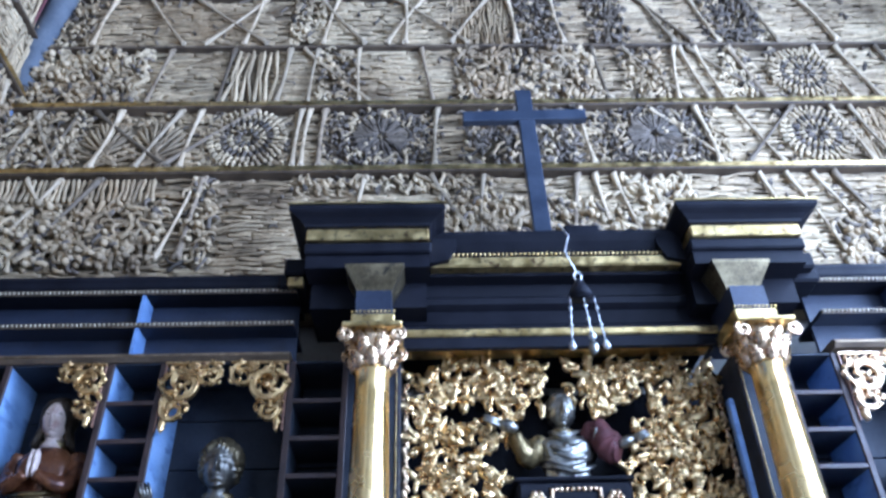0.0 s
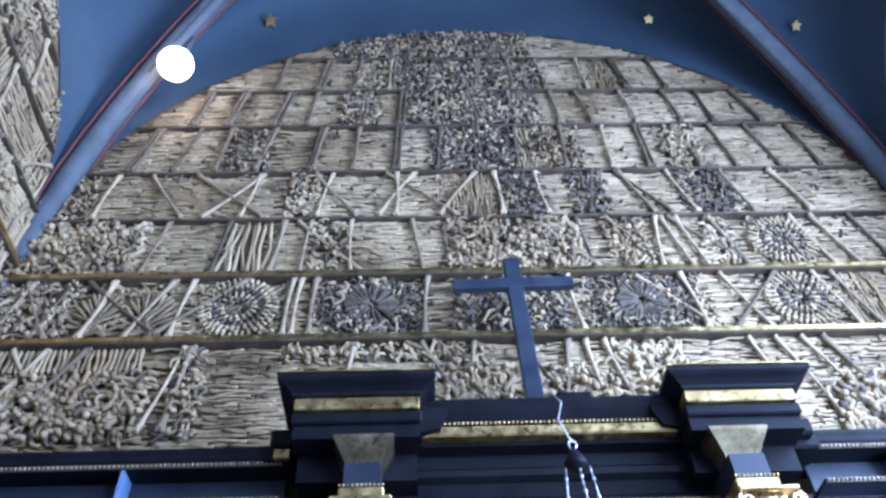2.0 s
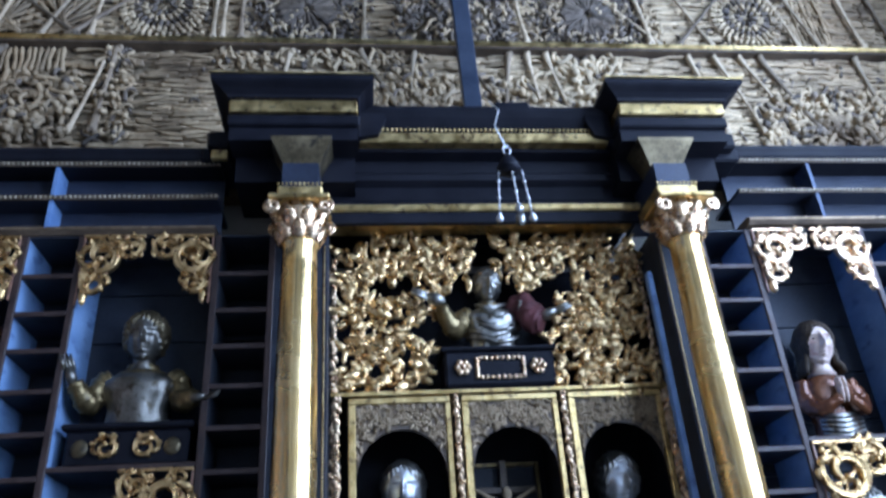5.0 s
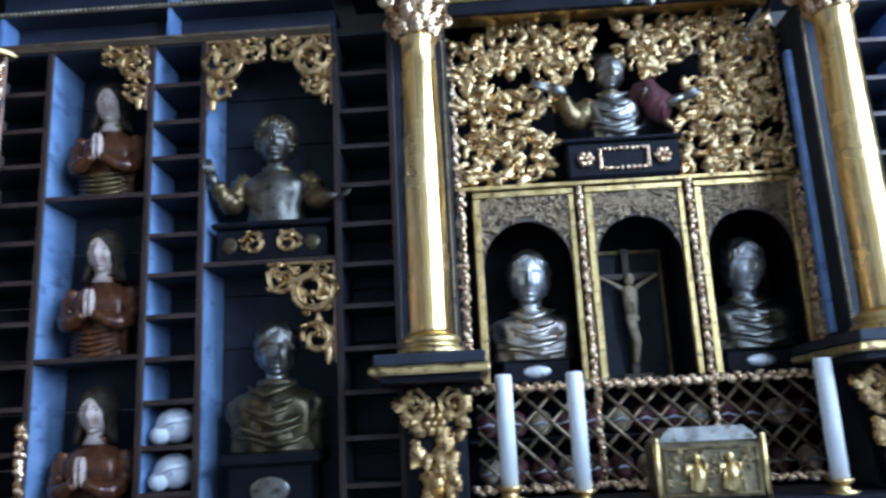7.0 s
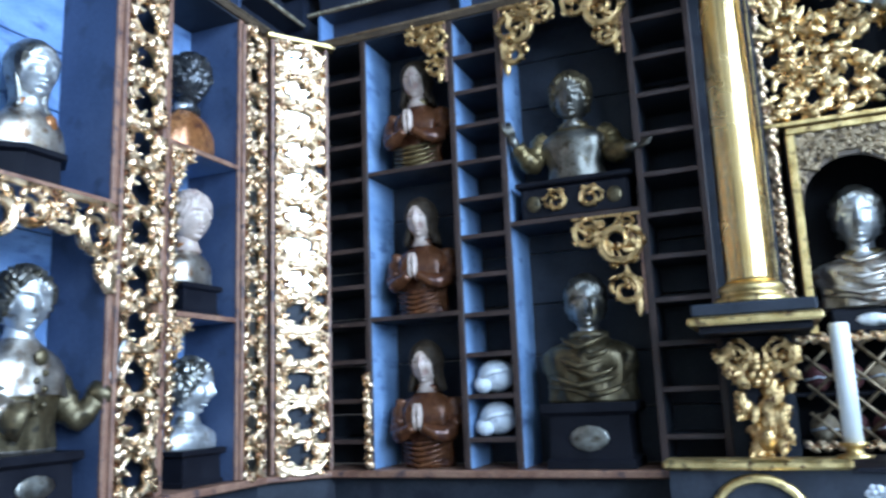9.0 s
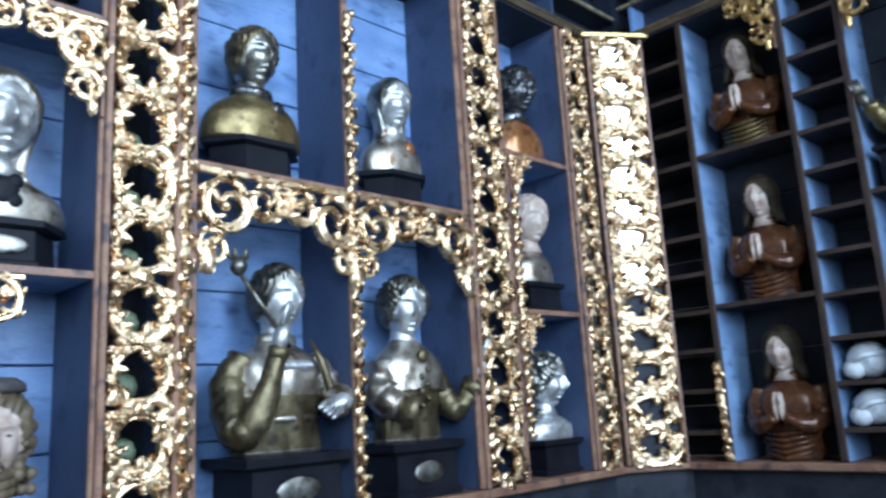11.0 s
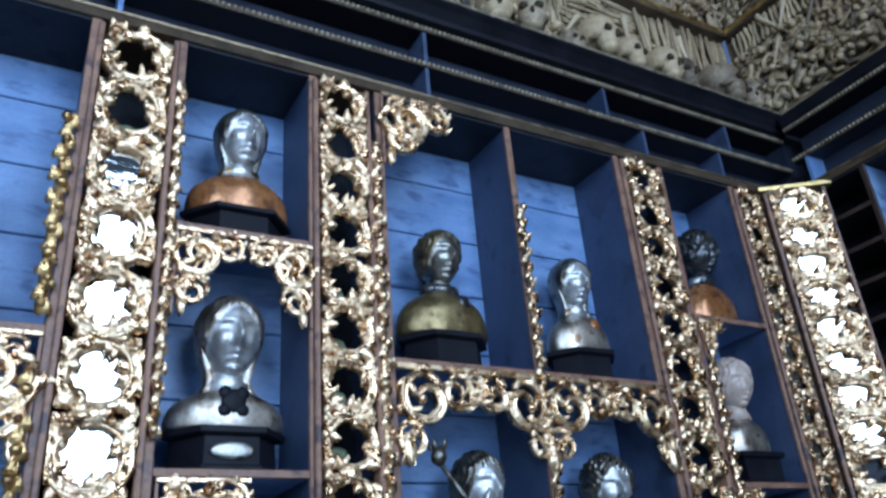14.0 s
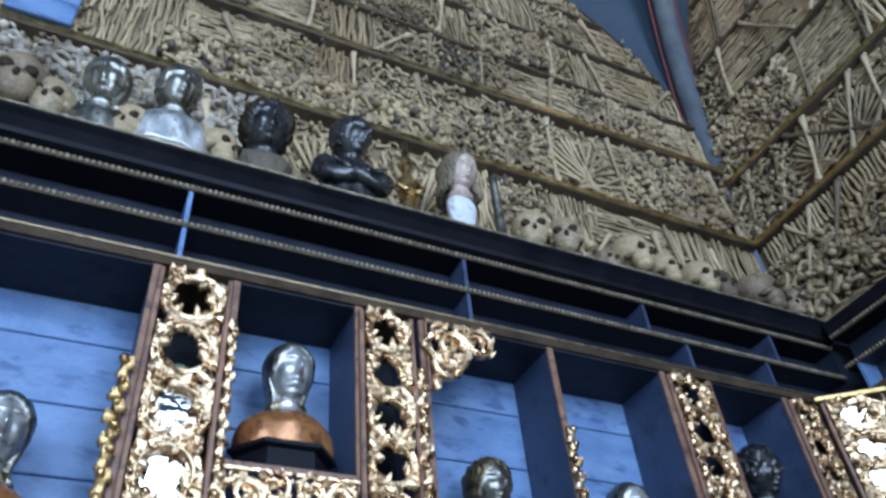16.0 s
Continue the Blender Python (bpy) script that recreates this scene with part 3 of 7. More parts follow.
def shelf_frieze(name, label, m, width, height, bays, gold, seed=0):
    """A pierced apron under a shelf, scalloped into small arches."""
    rnd = random.Random(seed)
    ob = thing(name, label, "carved apron", m, "carved aprons")
    part("rail", Geo().box(0, width, -0.018, 0.004, -0.02, 0, 0, 0.003), gold, ob)
    span = width / bays
    for b in range(bays):
        # ribbon along the scalloped lower edge of one bay
        pts = []
        for k in range(25):
            t = k / 24
            pts.append((b * span + t * span, -0.012, -0.115 - height * 0.66 * abs(2 * t - 1) ** 3.0))
        g = Geo()
        g.tube(pts, [0.008 + 0.002 * math.sin(k * 1.3) for k in range(25)], 7, 0, 0.7)
        part("ribbon", g, gold, ob)
        for t, q, drop in ((0.17, 0.094, 0.112), (0.085, 0.056, 0.235), (0.375, 0.068, 0.085), (0.50, 0.048, 0.062), (0.625, 0.068, 0.085), (0.83, 0.094, 0.112), (0.915, 0.056, 0.235)):
            x, z, sg = b * span + t * span, -drop, 1 if t < 0.5 else -1
            volute("scroll", gold, ob, x, z, q, math.pi * 0.5 + rnd.uniform(-0.3, 0.3), 1.3, sg if q != 0.068 else -sg)
    for b in range(bays + 1):
        x = min(width - 0.03, max(0.03, b * span))
        g = Geo()
        leaf(g, x, -height * 0.72, -math.pi / 2, 0.10, 0.03, 0.034)
        part("pendant", g, gold, ob)
    return ob


# ---------- cabinets ----------
DEEP = 0.28


def beads(g, x0, x1, y, z, r=0.0085, gap=0.021, mat=0):
    n = int((x1 - x0) / gap)
    for i in range(n):
        g.ball((x0 + (i + 0.5) * (x1 - x0) / n, y, z), r, 5, 3, mat)


def planks(parent, u0, u1, z0, z1, y, paint, step=0.235):
    z = z0
    k = 0
    while z < z1 - 0.01:
        top = min(z1, z + step)
        part("plank", Geo().box(u0, u1, y, y + 0.02, z + 0.0025, top - 0.0025, 0, 0.003), paint, parent)
        z = top
        k += 1


def cabinet(name, label, m, bays, z0, z1, paint, inner, lip):
    """bays: (left edge, right edge, shelf heights, has a left partition) along the wall."""
    ob = thing(name, label, "reliquary cabinet", m, "wall cabinets")
    for u0, u1, shelves, left in bays:
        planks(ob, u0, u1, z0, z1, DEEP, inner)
        # Thin board added to darken the bay ceiling; its colour holds the shade.
        part("top_board", Geo().box(u0 + 0.012, u1 - 0.012, 0.002, DEEP - 0.002, z1 - 0.009, z1 - 0.001), NAVY_AND_SHADE, ob)
        if left:
            # The partition at -0.785 gets its shade as a darker colour.
            part("partition", Geo().box(u0 - 0.011, u0 + 0.011, 0.012, DEEP, z0, z1), NAVY_AND_SHADE if u0 == -0.785 else paint, ob)
            part("edging", Geo().box(u0 - 0.014, u0 + 0.014, -0.004, 0.012, z0, z1, 0, 0.003), lip, ob, "worn brown front edge")
        if all(abs(u1 - b[0]) > 0.02 for b in bays):
            part("partition", Geo().box(u1 - 0.011, u1 + 0.011, 0.012, DEEP, z0, z1), paint, ob)
            part("edging", Geo().box(u1 - 0.014, u1 + 0.014, -0.004, 0.012, z0, z1, 0, 0.003), lip, ob, "worn brown front edge")
        for z in shelves:
            part("shelf", Geo().box(u0 + 0.011, u1 - 0.011, 0.010, DEEP, z - 0.018, z), inner, ob)
            part("shelf_edge", Geo().box(u0 + 0.014, u1 - 0.014, -0.002, 0.010, z - 0.02, z + 0.001, 0, 0.002), lip, ob, "worn brown front edge")
    return ob


def crown(name, label, m, u0, u1, dividers, tall=True):
    """The two low open galleries and the cornice above the cabinets."""
    ob = thing(name, label, "cabinet crown", m, "cabinet crowns")
    part("lower_moulding", Geo().sweep_x([(-0.012, 3.185), (-0.03, 3.2), (-0.022, 3.222), (0.0, 3.228), (DEEP, 3.228), (DEEP, 3.185)], u0, u1), LEDGE, ob, "brown moulding with rubbed gilding")
    g = Geo()
    g.sweep_x([(-0.034, 3.203), (-0.036, 3.208), (-0.033, 3.213), (-0.028, 3.208)], u0, u1)
    part("gilt_line", g, DULL_GOLD, ob)
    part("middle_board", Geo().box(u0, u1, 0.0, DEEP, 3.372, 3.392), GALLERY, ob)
    g = Geo()
    part("bead_strip", Geo().box(u0, u1, -0.008, 0.0, 3.37, 3.394), LEDGE, ob)
    beads(g, u0, u1, -0.012, 3.382)
    tagged(part("beading", g, BEAD, ob, "dull gilded bead moulding"), kind="stuff")
    g = Geo()
    part("bead_strip", Geo().box(u0, u1, -0.008, 0.0, 3.551, 3.574), LEDGE, ob)
    beads(g, u0, u1, -0.012, 3.562)
    tagged(part("beading", g, BEAD, ob, "dull gilded bead moulding"), kind="stuff")
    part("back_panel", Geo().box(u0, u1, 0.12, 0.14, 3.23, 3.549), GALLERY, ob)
    prof = [(0.0, 3.55), (0.0, 3.578), (-0.034, 3.586), (-0.04, 3.605), (-0.07, 3.635), (-0.092, 3.65), (-0.092, 3.668), (DEEP, 3.668), (DEEP, 3.55)]
    if not tall:
        prof = [(0.0, 3.55), (0.0, 3.575), (-0.012, 3.59), (-0.018, 3.61), (-0.026, 3.625), (-0.026, 3.64), (DEEP - 0.02, 3.64), (DEEP - 0.02, 3.55)]
    part("cornice", Geo().sweep_x(prof, u0, u1), BLACK, ob, "black cove cornice")
    if tall:
        part("gilt_fillet", Geo().box(u0, u1, -0.097, -0.092, 3.658, 3.6675), BEAD, ob)
    # Divider colour holds the light: brighter blue below u = 0, darkened blue beyond.
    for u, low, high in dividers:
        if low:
            part("divider", Geo().box(u - 0.008, u + 0.008, 0.0, 0.12, 3.229, 3.371), BLUE if u < 0 else SHADE_BLUE, ob)
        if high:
            part("divider", Geo().box(u - 0.008, u + 0.008, 0.0, 0.12, 3.393, 3.549), BLUE if u < 0 else SHADE_BLUE, ob)
    return ob


Z0, Z1 = 1.14, 3.185
FINE = [1.27, 1.45, 1.627, 1.80, 1.973, 2.147, 2.318, 2.49, 2.662, 2.826, 3.0]
front_bays = [
    (-2.42, -2.06, FINE, False),
    (-2.06, -1.60, [1.815, 2.505], True),
    (-1.60, -1.365, FINE, True),
    (-1.365, -0.785, [2.18], True),
    (-0.785, -0.545, FINE, True),
]
# Planks and shelves take a near-black tone for the shade in the cells.
cabinet("reliquary_cabinet", "blue wooden wall cabinet of open cells for busts and relics, interiors coloured as shaded", on_front(0), front_bays, Z0, Z1, LIT_BLUE, NAVY_AND_SHADE, DIM_EDGE)
MID = 0.455
right_bays = [(2 * MID - b, 2 * MID - a, s, True) for a, b, s, _ in reversed(front_bays)]
cabinet("reliquary_cabinet", "blue wooden wall cabinet of open cells for busts and relics, interiors coloured as shaded", on_front(0), right_bays, Z0, Z1, BLUE, NAVY_AND_SHADE, DIM_EDGE)
crown("cabinet_crown", "dark open gallery and black cornice above the cabinets", on_front(0), -2.37, -0.80, [(-1.53, True, True), (-2.3, True, False)], False)
crown("cabinet_crown", "dark open gallery and black cornice above the cabinets", on_front(0, 0.022), 1.71, 3.35, [(2.12, True, True), (2.9, True, True)], False)

left_bays = [
    (-3.2, -2.2, [2.18], True),
    (-2.2, -1.2, [2.18], True),
    (-1.2, -0.43, [2.175], True),
    (-0.17, 0.27, [1.825, 2.53], True),
    (0.52, 1.085, [2.175], True),
    (1.085, 1.65, [2.175], True),
    (1.905, 2.36, [1.81, 2.485], True),
]
# Partitions carry their shade in the colour; the backs keep the plain blue.
left_cabinet = cabinet("reliquary_cabinet", "bright blue wooden wall cabinet with open niches for busts", on_left(0), left_bays, Z0, Z1, SHADE_BLUE, BLUE, EDGE)
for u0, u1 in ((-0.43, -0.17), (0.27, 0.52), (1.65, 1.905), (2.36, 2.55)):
    part("backing_board", Geo().box(u0 + 0.012, u1 - 0.012, DEEP - 0.02, DEEP, Z0, Z1), NAVY_AND_SHADE, left_cabinet, "dark board behind a carved border")
crown("cabinet_crown", "dark open gallery and black cornice above the cabinets", on_left(0), -3.2, 2.88, [(-1.4, True, True), (-0.37, True, True), (0.74, True, True), (1.662, False, True), (1.857, True, False), (2.345, True, False), (2.445, False, True)])
# base below the ledge
for nm, m, u0, u1 in (("base_cabinet", on_front(0), -2.37, -0.62), ("base_cabinet", on_front(0), 1.53, 3.35), ("base_cabinet", on_left(0), -3.2, 2.55)):
    b = thing(nm, "dark blue panelled base under the reliquary cabinets", "base cabinet", m, "base cabinets")
    part("body", Geo().box(u0, u1, 0.02, DEEP + 0.02, 0.0, 1.105), NAVY_AND_SHADE, b)
    part("ledge_board", Geo().box(u0, u1, -0.03, DEEP, 1.106, 1.138, 0, 0.006), EDGE, b, "worn brown ledge board")
    n = max(2, int((u1 - u0) / 0.6))
    for i in range(n):
        a = u0 + i * (u1 - u0) / n
        part("panel", Geo().box(a + 0.06, a + (u1 - u0) / n - 0.06, 0.008, 0.02, 0.2, 0.95, 0, 0.006), NAVY_AND_SHADE, b)

# carved borders of the left wall
carved_strip("carved_border", "gilded openwork border with mirror panes", on_left(-0.405), 0.205, Z0, 3.165, GOLD, "open", 5)
carved_strip("carved_border", "gilded openwork border showing wrapped relics", on_left(0.285), 0.175, Z0, 3.165, GOLD, "open")
carved_strip("carved_border", "narrow gilded openwork border", on_left(1.675), 0.19, Z0, 3.165, GOLD, "open", step=0.165)
carved_strip("carved_border", "narrow gilded openwork border", on_left(2.375), 0.14, Z0, 3.165, GOLD, "open", step=0.145)
ch = math.degrees(math.atan2(0.25, 0.18))
corner = carved_strip("corner_border", "gilded corner border with bright mirror panes", pose(-2.435, 2.555, 0, 0, 0, ch) @ pose(0.02, -0.006, 0), 0.255, Z0, 3.165, GOLD, "board", 8, 0, 0.16)
part("cap_strip", Geo().box(-0.04, 0.31, -0.03, 0.025, 3.17, 3.195, 0, 0.004), GOLD_MOULD, corner, "pale gilded cap strip")
for u, z0, z1, r, w in ((-0.165, 1.9, 3.0, 0.02, 0.012), (0.49, 1.2, 2.95, 0.026, 0.008), (1.085, 1.16, 2.82, 0.022, 0.008), (1.925, 1.3, 2.3, 0.02, 0.012), (-0.462, 2.2, 2.80, 0.026, 0.01), (-0.465, 1.2, 2.05, 0.026, 0.01)):
    leaf_strip(z1 - z0, r, int(u * 100) + 200, GOLD_DARK if u < -0.4 else GOLD, on_left(u, z0, w))
leaf_strip(0.42, 0.024, 5, GOLD, on_front(-2.06, 1.15, 0.012))

LBL = "gilded carved scroll bracket under the shelf"
bracket("carved_bracket", LBL, on_left(0.525, 3.18, 0.01), 0.28, 0.30, GOLD, 1, 1)
bracket("carved_bracket", LBL, on_left(-0.15, 2.505, 0.01), 0.2, 0.27, GOLD, 1, 2)
bracket("carved_bracket", LBL, on_left(0.262, 2.505, 0.01), 0.2, 0.27, GOLD, -1, 3)
bracket("carved_bracket", LBL, on_left(-0.15, 1.80, 0.01), 0.24, 0.26, GOLD, 1, 4)
bracket("carved_bracket", LBL, on_left(1.915, 2.46, 0.01), 0.12, 0.16, GOLD, 1, 5)
bracket("carved_bracket", LBL, on_left(1.915, 1.785, 0.01), 0.12, 0.16, GOLD, 1, 6)
bracket("carved_bracket", LBL, on_left(-0.445, 2.15, 0.01), 0.3, 0.32, GOLD, -1, 7)
shelf_frieze("carved_apron", "gilded pierced apron with hanging scrolls below the shelf", on_left(0.53, 2.155, 0.008), 1.12, 0.30, 2, GOLD, 8)
for u, z, w, h, s, k in ((-1.615, 3.18, 0.2, 0.3, -1, 9), (-1.352, 3.18, 0.26, 0.33, 1, 10), (-0.80, 3.18, 0.26, 0.33, -1, 11), (-0.80, 2.158, 0.28, 0.42, -1, 12),
                         (2 * MID + 0.80, 3.18, 0.26, 0.33, 1, 13), (2 * MID + 1.352, 3.18, 0.26, 0.33, -1, 14), (2 * MID + 0.80, 2.158, 0.32, 0.45, 1, 15)):
    bracket("carved_bracket", LBL, on_front(u, z, 0.008), w, h, GOLD if k in (13, 14) else GOLD_DARK, s, k)

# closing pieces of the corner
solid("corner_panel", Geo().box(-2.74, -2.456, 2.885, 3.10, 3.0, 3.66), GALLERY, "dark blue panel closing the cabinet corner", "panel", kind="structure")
post = thing("base_cabinet", "dark blue slanted base under the corner border", "base cabinet", pose(-2.435, 2.555, 0, 0, 0, ch))
part("body", Geo().box(-0.05, 0.40, 0.012, 0.20, 0.0, 1.104), NAVY_AND_SHADE, post)
part("ledge_board", Geo().box(-0.05, 0.40, -0.03, 0.20, 1.108, 1.135, 0, 0.006), EDGE, post, "worn brown ledge board")

# ---------- busts ----------


def head(g, c, s=1.0, yaw=0.0, face=0, hair=1, style="cap", tilt=0.0, painted=False):
    """A carved head that looks along -y: face with brow, eyes, nose, lips and chin, and combed hair grown out of the skull."""
    turn = Matrix.Rotation(radians(yaw), 3, "Z") @ Matrix.Rotation(radians(tilt), 3, "X")
    c = Vector(c)
    n, m = 96, 68

    def bump(x, z, x0, z0, wx, wz):
        return math.exp(-(((x - x0) / wx) ** 2) - ((z - z0) / wz) ** 2)

    def relief(px, pz):
        k = 0.027 * bump(px, pz, 0, -0.026, 0.011, 0.020) + 0.017 * bump(px, pz, 0, 0.000, 0.008, 0.024)
        k += 0.004 * (bump(px, pz, 0.012, -0.036, 0.007, 0.007) + bump(px, pz, -0.012, -0.036, 0.007, 0.007))
        for e in (-1, 1):
            k += 0.005 * bump(px, pz, e * 0.028, 0.024, 0.020, 0.006) - 0.011 * bump(px, pz, e * 0.029, 0.007, 0.015, 0.010)
            k += 0.009 * bump(px, pz, e * 0.029, 0.005, 0.012, 0.006) - 0.005 * bump(px, pz, e * 0.029, 0.0035, 0.012, 0.0022)
            k += 0.007 * bump(px, pz, e * 0.040, -0.028, 0.018, 0.024) - 0.005 * bump(px, pz, e * 0.024, -0.062, 0.012, 0.02)
        k += 0.009 * bump(px, pz, 0, -0.057, 0.016, 0.006) + 0.010 * bump(px, pz, 0, -0.070, 0.013, 0.006) - 0.009 * bump(px, pz, 0, -0.0635, 0.018, 0.003) - 0.007 * bump(px, pz, 0, -0.081, 0.02, 0.006)
        return k + 0.013 * bump(px, pz, 0, -0.097, 0.018, 0.012)

    v, f, hs = [], [], []
    for i in range(m + 1):
        a = math.pi * i / m
        for j in range(n):
            w = 2 * j / n - 1
            b = -math.pi / 2 + math.pi * w * (0.55 + 0.45 * abs(w))
            x, y, z = math.sin(a) * math.cos(b), math.sin(a) * math.sin(b), math.cos(a)
            px, py, pz = 0.077 * x, 0.092 * y, 0.113 * z
            if z > 0:
                px *= 1 + 0.11 * math.sin(math.pi * z)
                py *= 1 + 0.09 * math.sin(math.pi * z)
            if z < 0:
                px *= 1 + 0.15 * z
                py *= 1 - 0.02 * z if y < 0 else 1 + 0.35 * z
            hx, hz = {"veil": (0.064, 0.096), "long": (0.052, 0.080)}.get(style, (0.064, 0.094))
            d = math.hypot(px / hx, (pz + 0.032) / hz) - 0.10 * math.exp(-((px / 0.02) ** 2)) * (pz > 0) * (style != "curls")
            h = min(1, max(0, (d - 0.93) / 0.14)) if y < 0 else 1.0
            if pz < -0.055 and (y < 0 or style in ("cap", "curls")):
                h *= max(0, 1 - (-0.055 - pz) / 0.02)
            if style == "none":
                h = 0
            if y < 0:
                py -= relief(px, pz) * (1 - h)
            if h:
                if style == "curls":
                    lock = 0.013 + 0.010 * math.sin(15 * b + 2.5 * math.sin(7 * a)) * math.sin(13 * a + 2 * math.sin(6 * b))
                elif style == "cap":
                    lock = 0.008 + 0.003 * math.sin(26 * b + 5 * math.sin(4 * a) + 3 * a) * math.sin(a) + 0.003 * math.sin(15 * a + 3 * math.sin(3 * b))
                else:
                    lock = 0.008 + 0.0014 * math.sin(24 * b + 3 * math.sin(5 * a)) * math.sin(a) + 0.0010 * math.sin(16 * a)
                q = Vector((px, py, pz)).normalized() * h * lock
                px, py, pz = px + q.x, py + q.y, pz + q.z
            v.append(c + turn @ Vector((px, py, pz)) * s)
            hs.append(h)
    for i in range(m):
        for j in range(n):
            q = (i * n + j, (i + 1) * n + j, (i + 1) * n + (j + 1) % n, i * n + (j + 1) % n)
            f.append((q, sum(hs[k] for k in q) > 2.0))
    g.add(v, [q for q, _ in f], face, True)
    g.m[-len(f):] = [hair if hh else face for _, hh in f]
    if style == "curls":
        rnd = random.Random(4)
        for k in range(46):
            b = math.radians(-25 + 230 * (k % 23) / 22)
            z = 0.045 - 0.05 * (k // 23) + rnd.uniform(-0.012, 0.012)
            q = 0.083 * math.sqrt(max(0.1, 1 - (z / 0.125) ** 2))
            g.ball(c + turn @ Vector((q * math.cos(b), 0.098 * math.sin(b) + 0.004, z)) * s, rnd.uniform(0.012, 0.017) * s, 7, 5, hair)
    if style == "veil":
        # smooth hair that falls round the neck as one closed sheet
        v, f, na, nt = [], [], 34, 10
        for t in range(nt):
            z = 0.045 - 0.022 * t
            q = (1.06, 1.06, 1.04, 1.0, 0.95, 0.88, 0.80, 0.75, 0.80, 0.98)[t]
            ring = [(math.radians(-14 - 1.5 * t + (208 + 3 * t) * k / (na - 1)), 0.0) for k in range(na)]
            ring = ring + [(b, 0.036) for b, _ in reversed(ring)]
            for k, (b, inset) in enumerate(ring):
                r = q + (0.02 * math.sin(9 * b + 0.5 * t) if not inset else 0)
                v.append(c + turn @ Vector(((0.080 * r - inset) * math.cos(b), (0.090 * r - inset) * math.sin(b) + 0.006, z)) * s)
        w = 2 * na
        for t in range(nt - 1):
            for k in range(w):
                f.append((t * w + k, t * w + (k + 1) % w, (t + 1) * w + (k + 1) % w, (t + 1) * w + k))
        f += [tuple(range(w)), tuple(range((nt - 1) * w, nt * w))]
        g.add(v, f, hair, True)
    if style == "long":
        for k in range(21):
            b = math.radians(-24 + 228 * k / 20)
            pts, rad = [], []
            for t in range(8):
                q = 1.05 - 0.14 * math.sin(math.pi * min(1, t / 6)) + (0.12 if t > 5 else 0)
                pts.append(c + turn @ Vector((0.077 * math.cos(b) * q + 0.004 * math.sin(2.2 * t + k), 0.086 * math.sin(b) * q + 0.006, 0.03 - 0.025 * t)) * s)
                rad.append((0.0165 if t < 6 else 0.013) * s)
            g.tube(pts, rad, 7, hair)
    if painted:
        for e in (-1, 1):
            y = -0.092 * math.sqrt(1 - (0.029 / 0.077) ** 2) - relief(0.029, 0.005) + 0.001
            g.ball(c + turn @ Vector((e * 0.029, y, 0.004)) * s, (0.0095 * s, 0.006 * s, 0.004 * s), 8, 5, hair, turn)
            g.tube([c + turn @ Vector((e * px, -0.092 * math.sqrt(1 - (px / 0.077) ** 2) - relief(px, pz) - 0.0005, pz)) * s for px, pz in ((0.013, 0.022), (0.026, 0.027), (0.042, 0.021))], 0.0022 * s, 5, hair)


def limb(g, pts, radii, mat, ripple=0.10):
    """A draped sleeve: a smooth bent tube with soft folds that gather at the bends."""
    P, R = [], []
    k = len(pts)
    for i in range(k - 1):
        p0, p1, p2, p3 = (Vector(pts[max(0, min(k - 1, i + d))]) for d in (-1, 0, 1, 2))
        for q in range(6):
            t = q / 6
            P.append(0.5 * (2 * p1 + (p2 - p0) * t + (2 * p0 - 5 * p1 + 4 * p2 - p3) * t * t + (3 * p1 - p0 - 3 * p2 + p3) * t ** 3))
            R.append((radii[i] + (radii[i + 1] - radii[i]) * t) * (1 + ripple * math.sin(2.3 * (i * 6 + q))))
    P.append(Vector(pts[-1]))
    R.append(radii[-1])
    n0 = len(g.v)
    g.tube(P, R, 14, mat)
    for i, c in enumerate(P):
        for j in range(14):
            d = Vector(g.v[n0 + i * 14 + j]) - c
            g.v[n0 + i * 14 + j] = tuple(c + d * (1 + ripple * 0.9 * math.sin(3 * 2 * math.pi * j / 14 + 0.8 * i)))


def cuff(g, at, d, r0, r1, length, mat):
    """A stiff flaring cuff round a wrist."""
    at, d = Vector(at), Vector(d).normalized()
    g.tube([at, at + d * length * 0.5, at + d * length, at + d * length * 1.02, at + d * length * 0.6], [r0, (r0 + r1) * 0.55, r1, r1 * 0.82, r0 * 0.8], 16, mat)


def palm(g, at, d, s, mat):
    """A closed, slightly cupped carved palm with its fingers along d."""
    d = Vector(d).normalized()
    a = d.orthogonal().normalized()
    g.ball(at, (0.026 * s, 0.02 * s, 0.034 * s), 8, 5, mat, d.to_track_quat("Z", "Y").to_matrix())
    for k in range(4):
        o = Vector(at) + a * (k - 1.5) * 0.012 * s + d * 0.025 * s
        g.tube([o, o + d * 0.03 * s, o + d * 0.055 * s + Vector((0, -0.008, 0))], [0.0068 * s, 0.0062 * s, 0.004 * s], 5, mat)


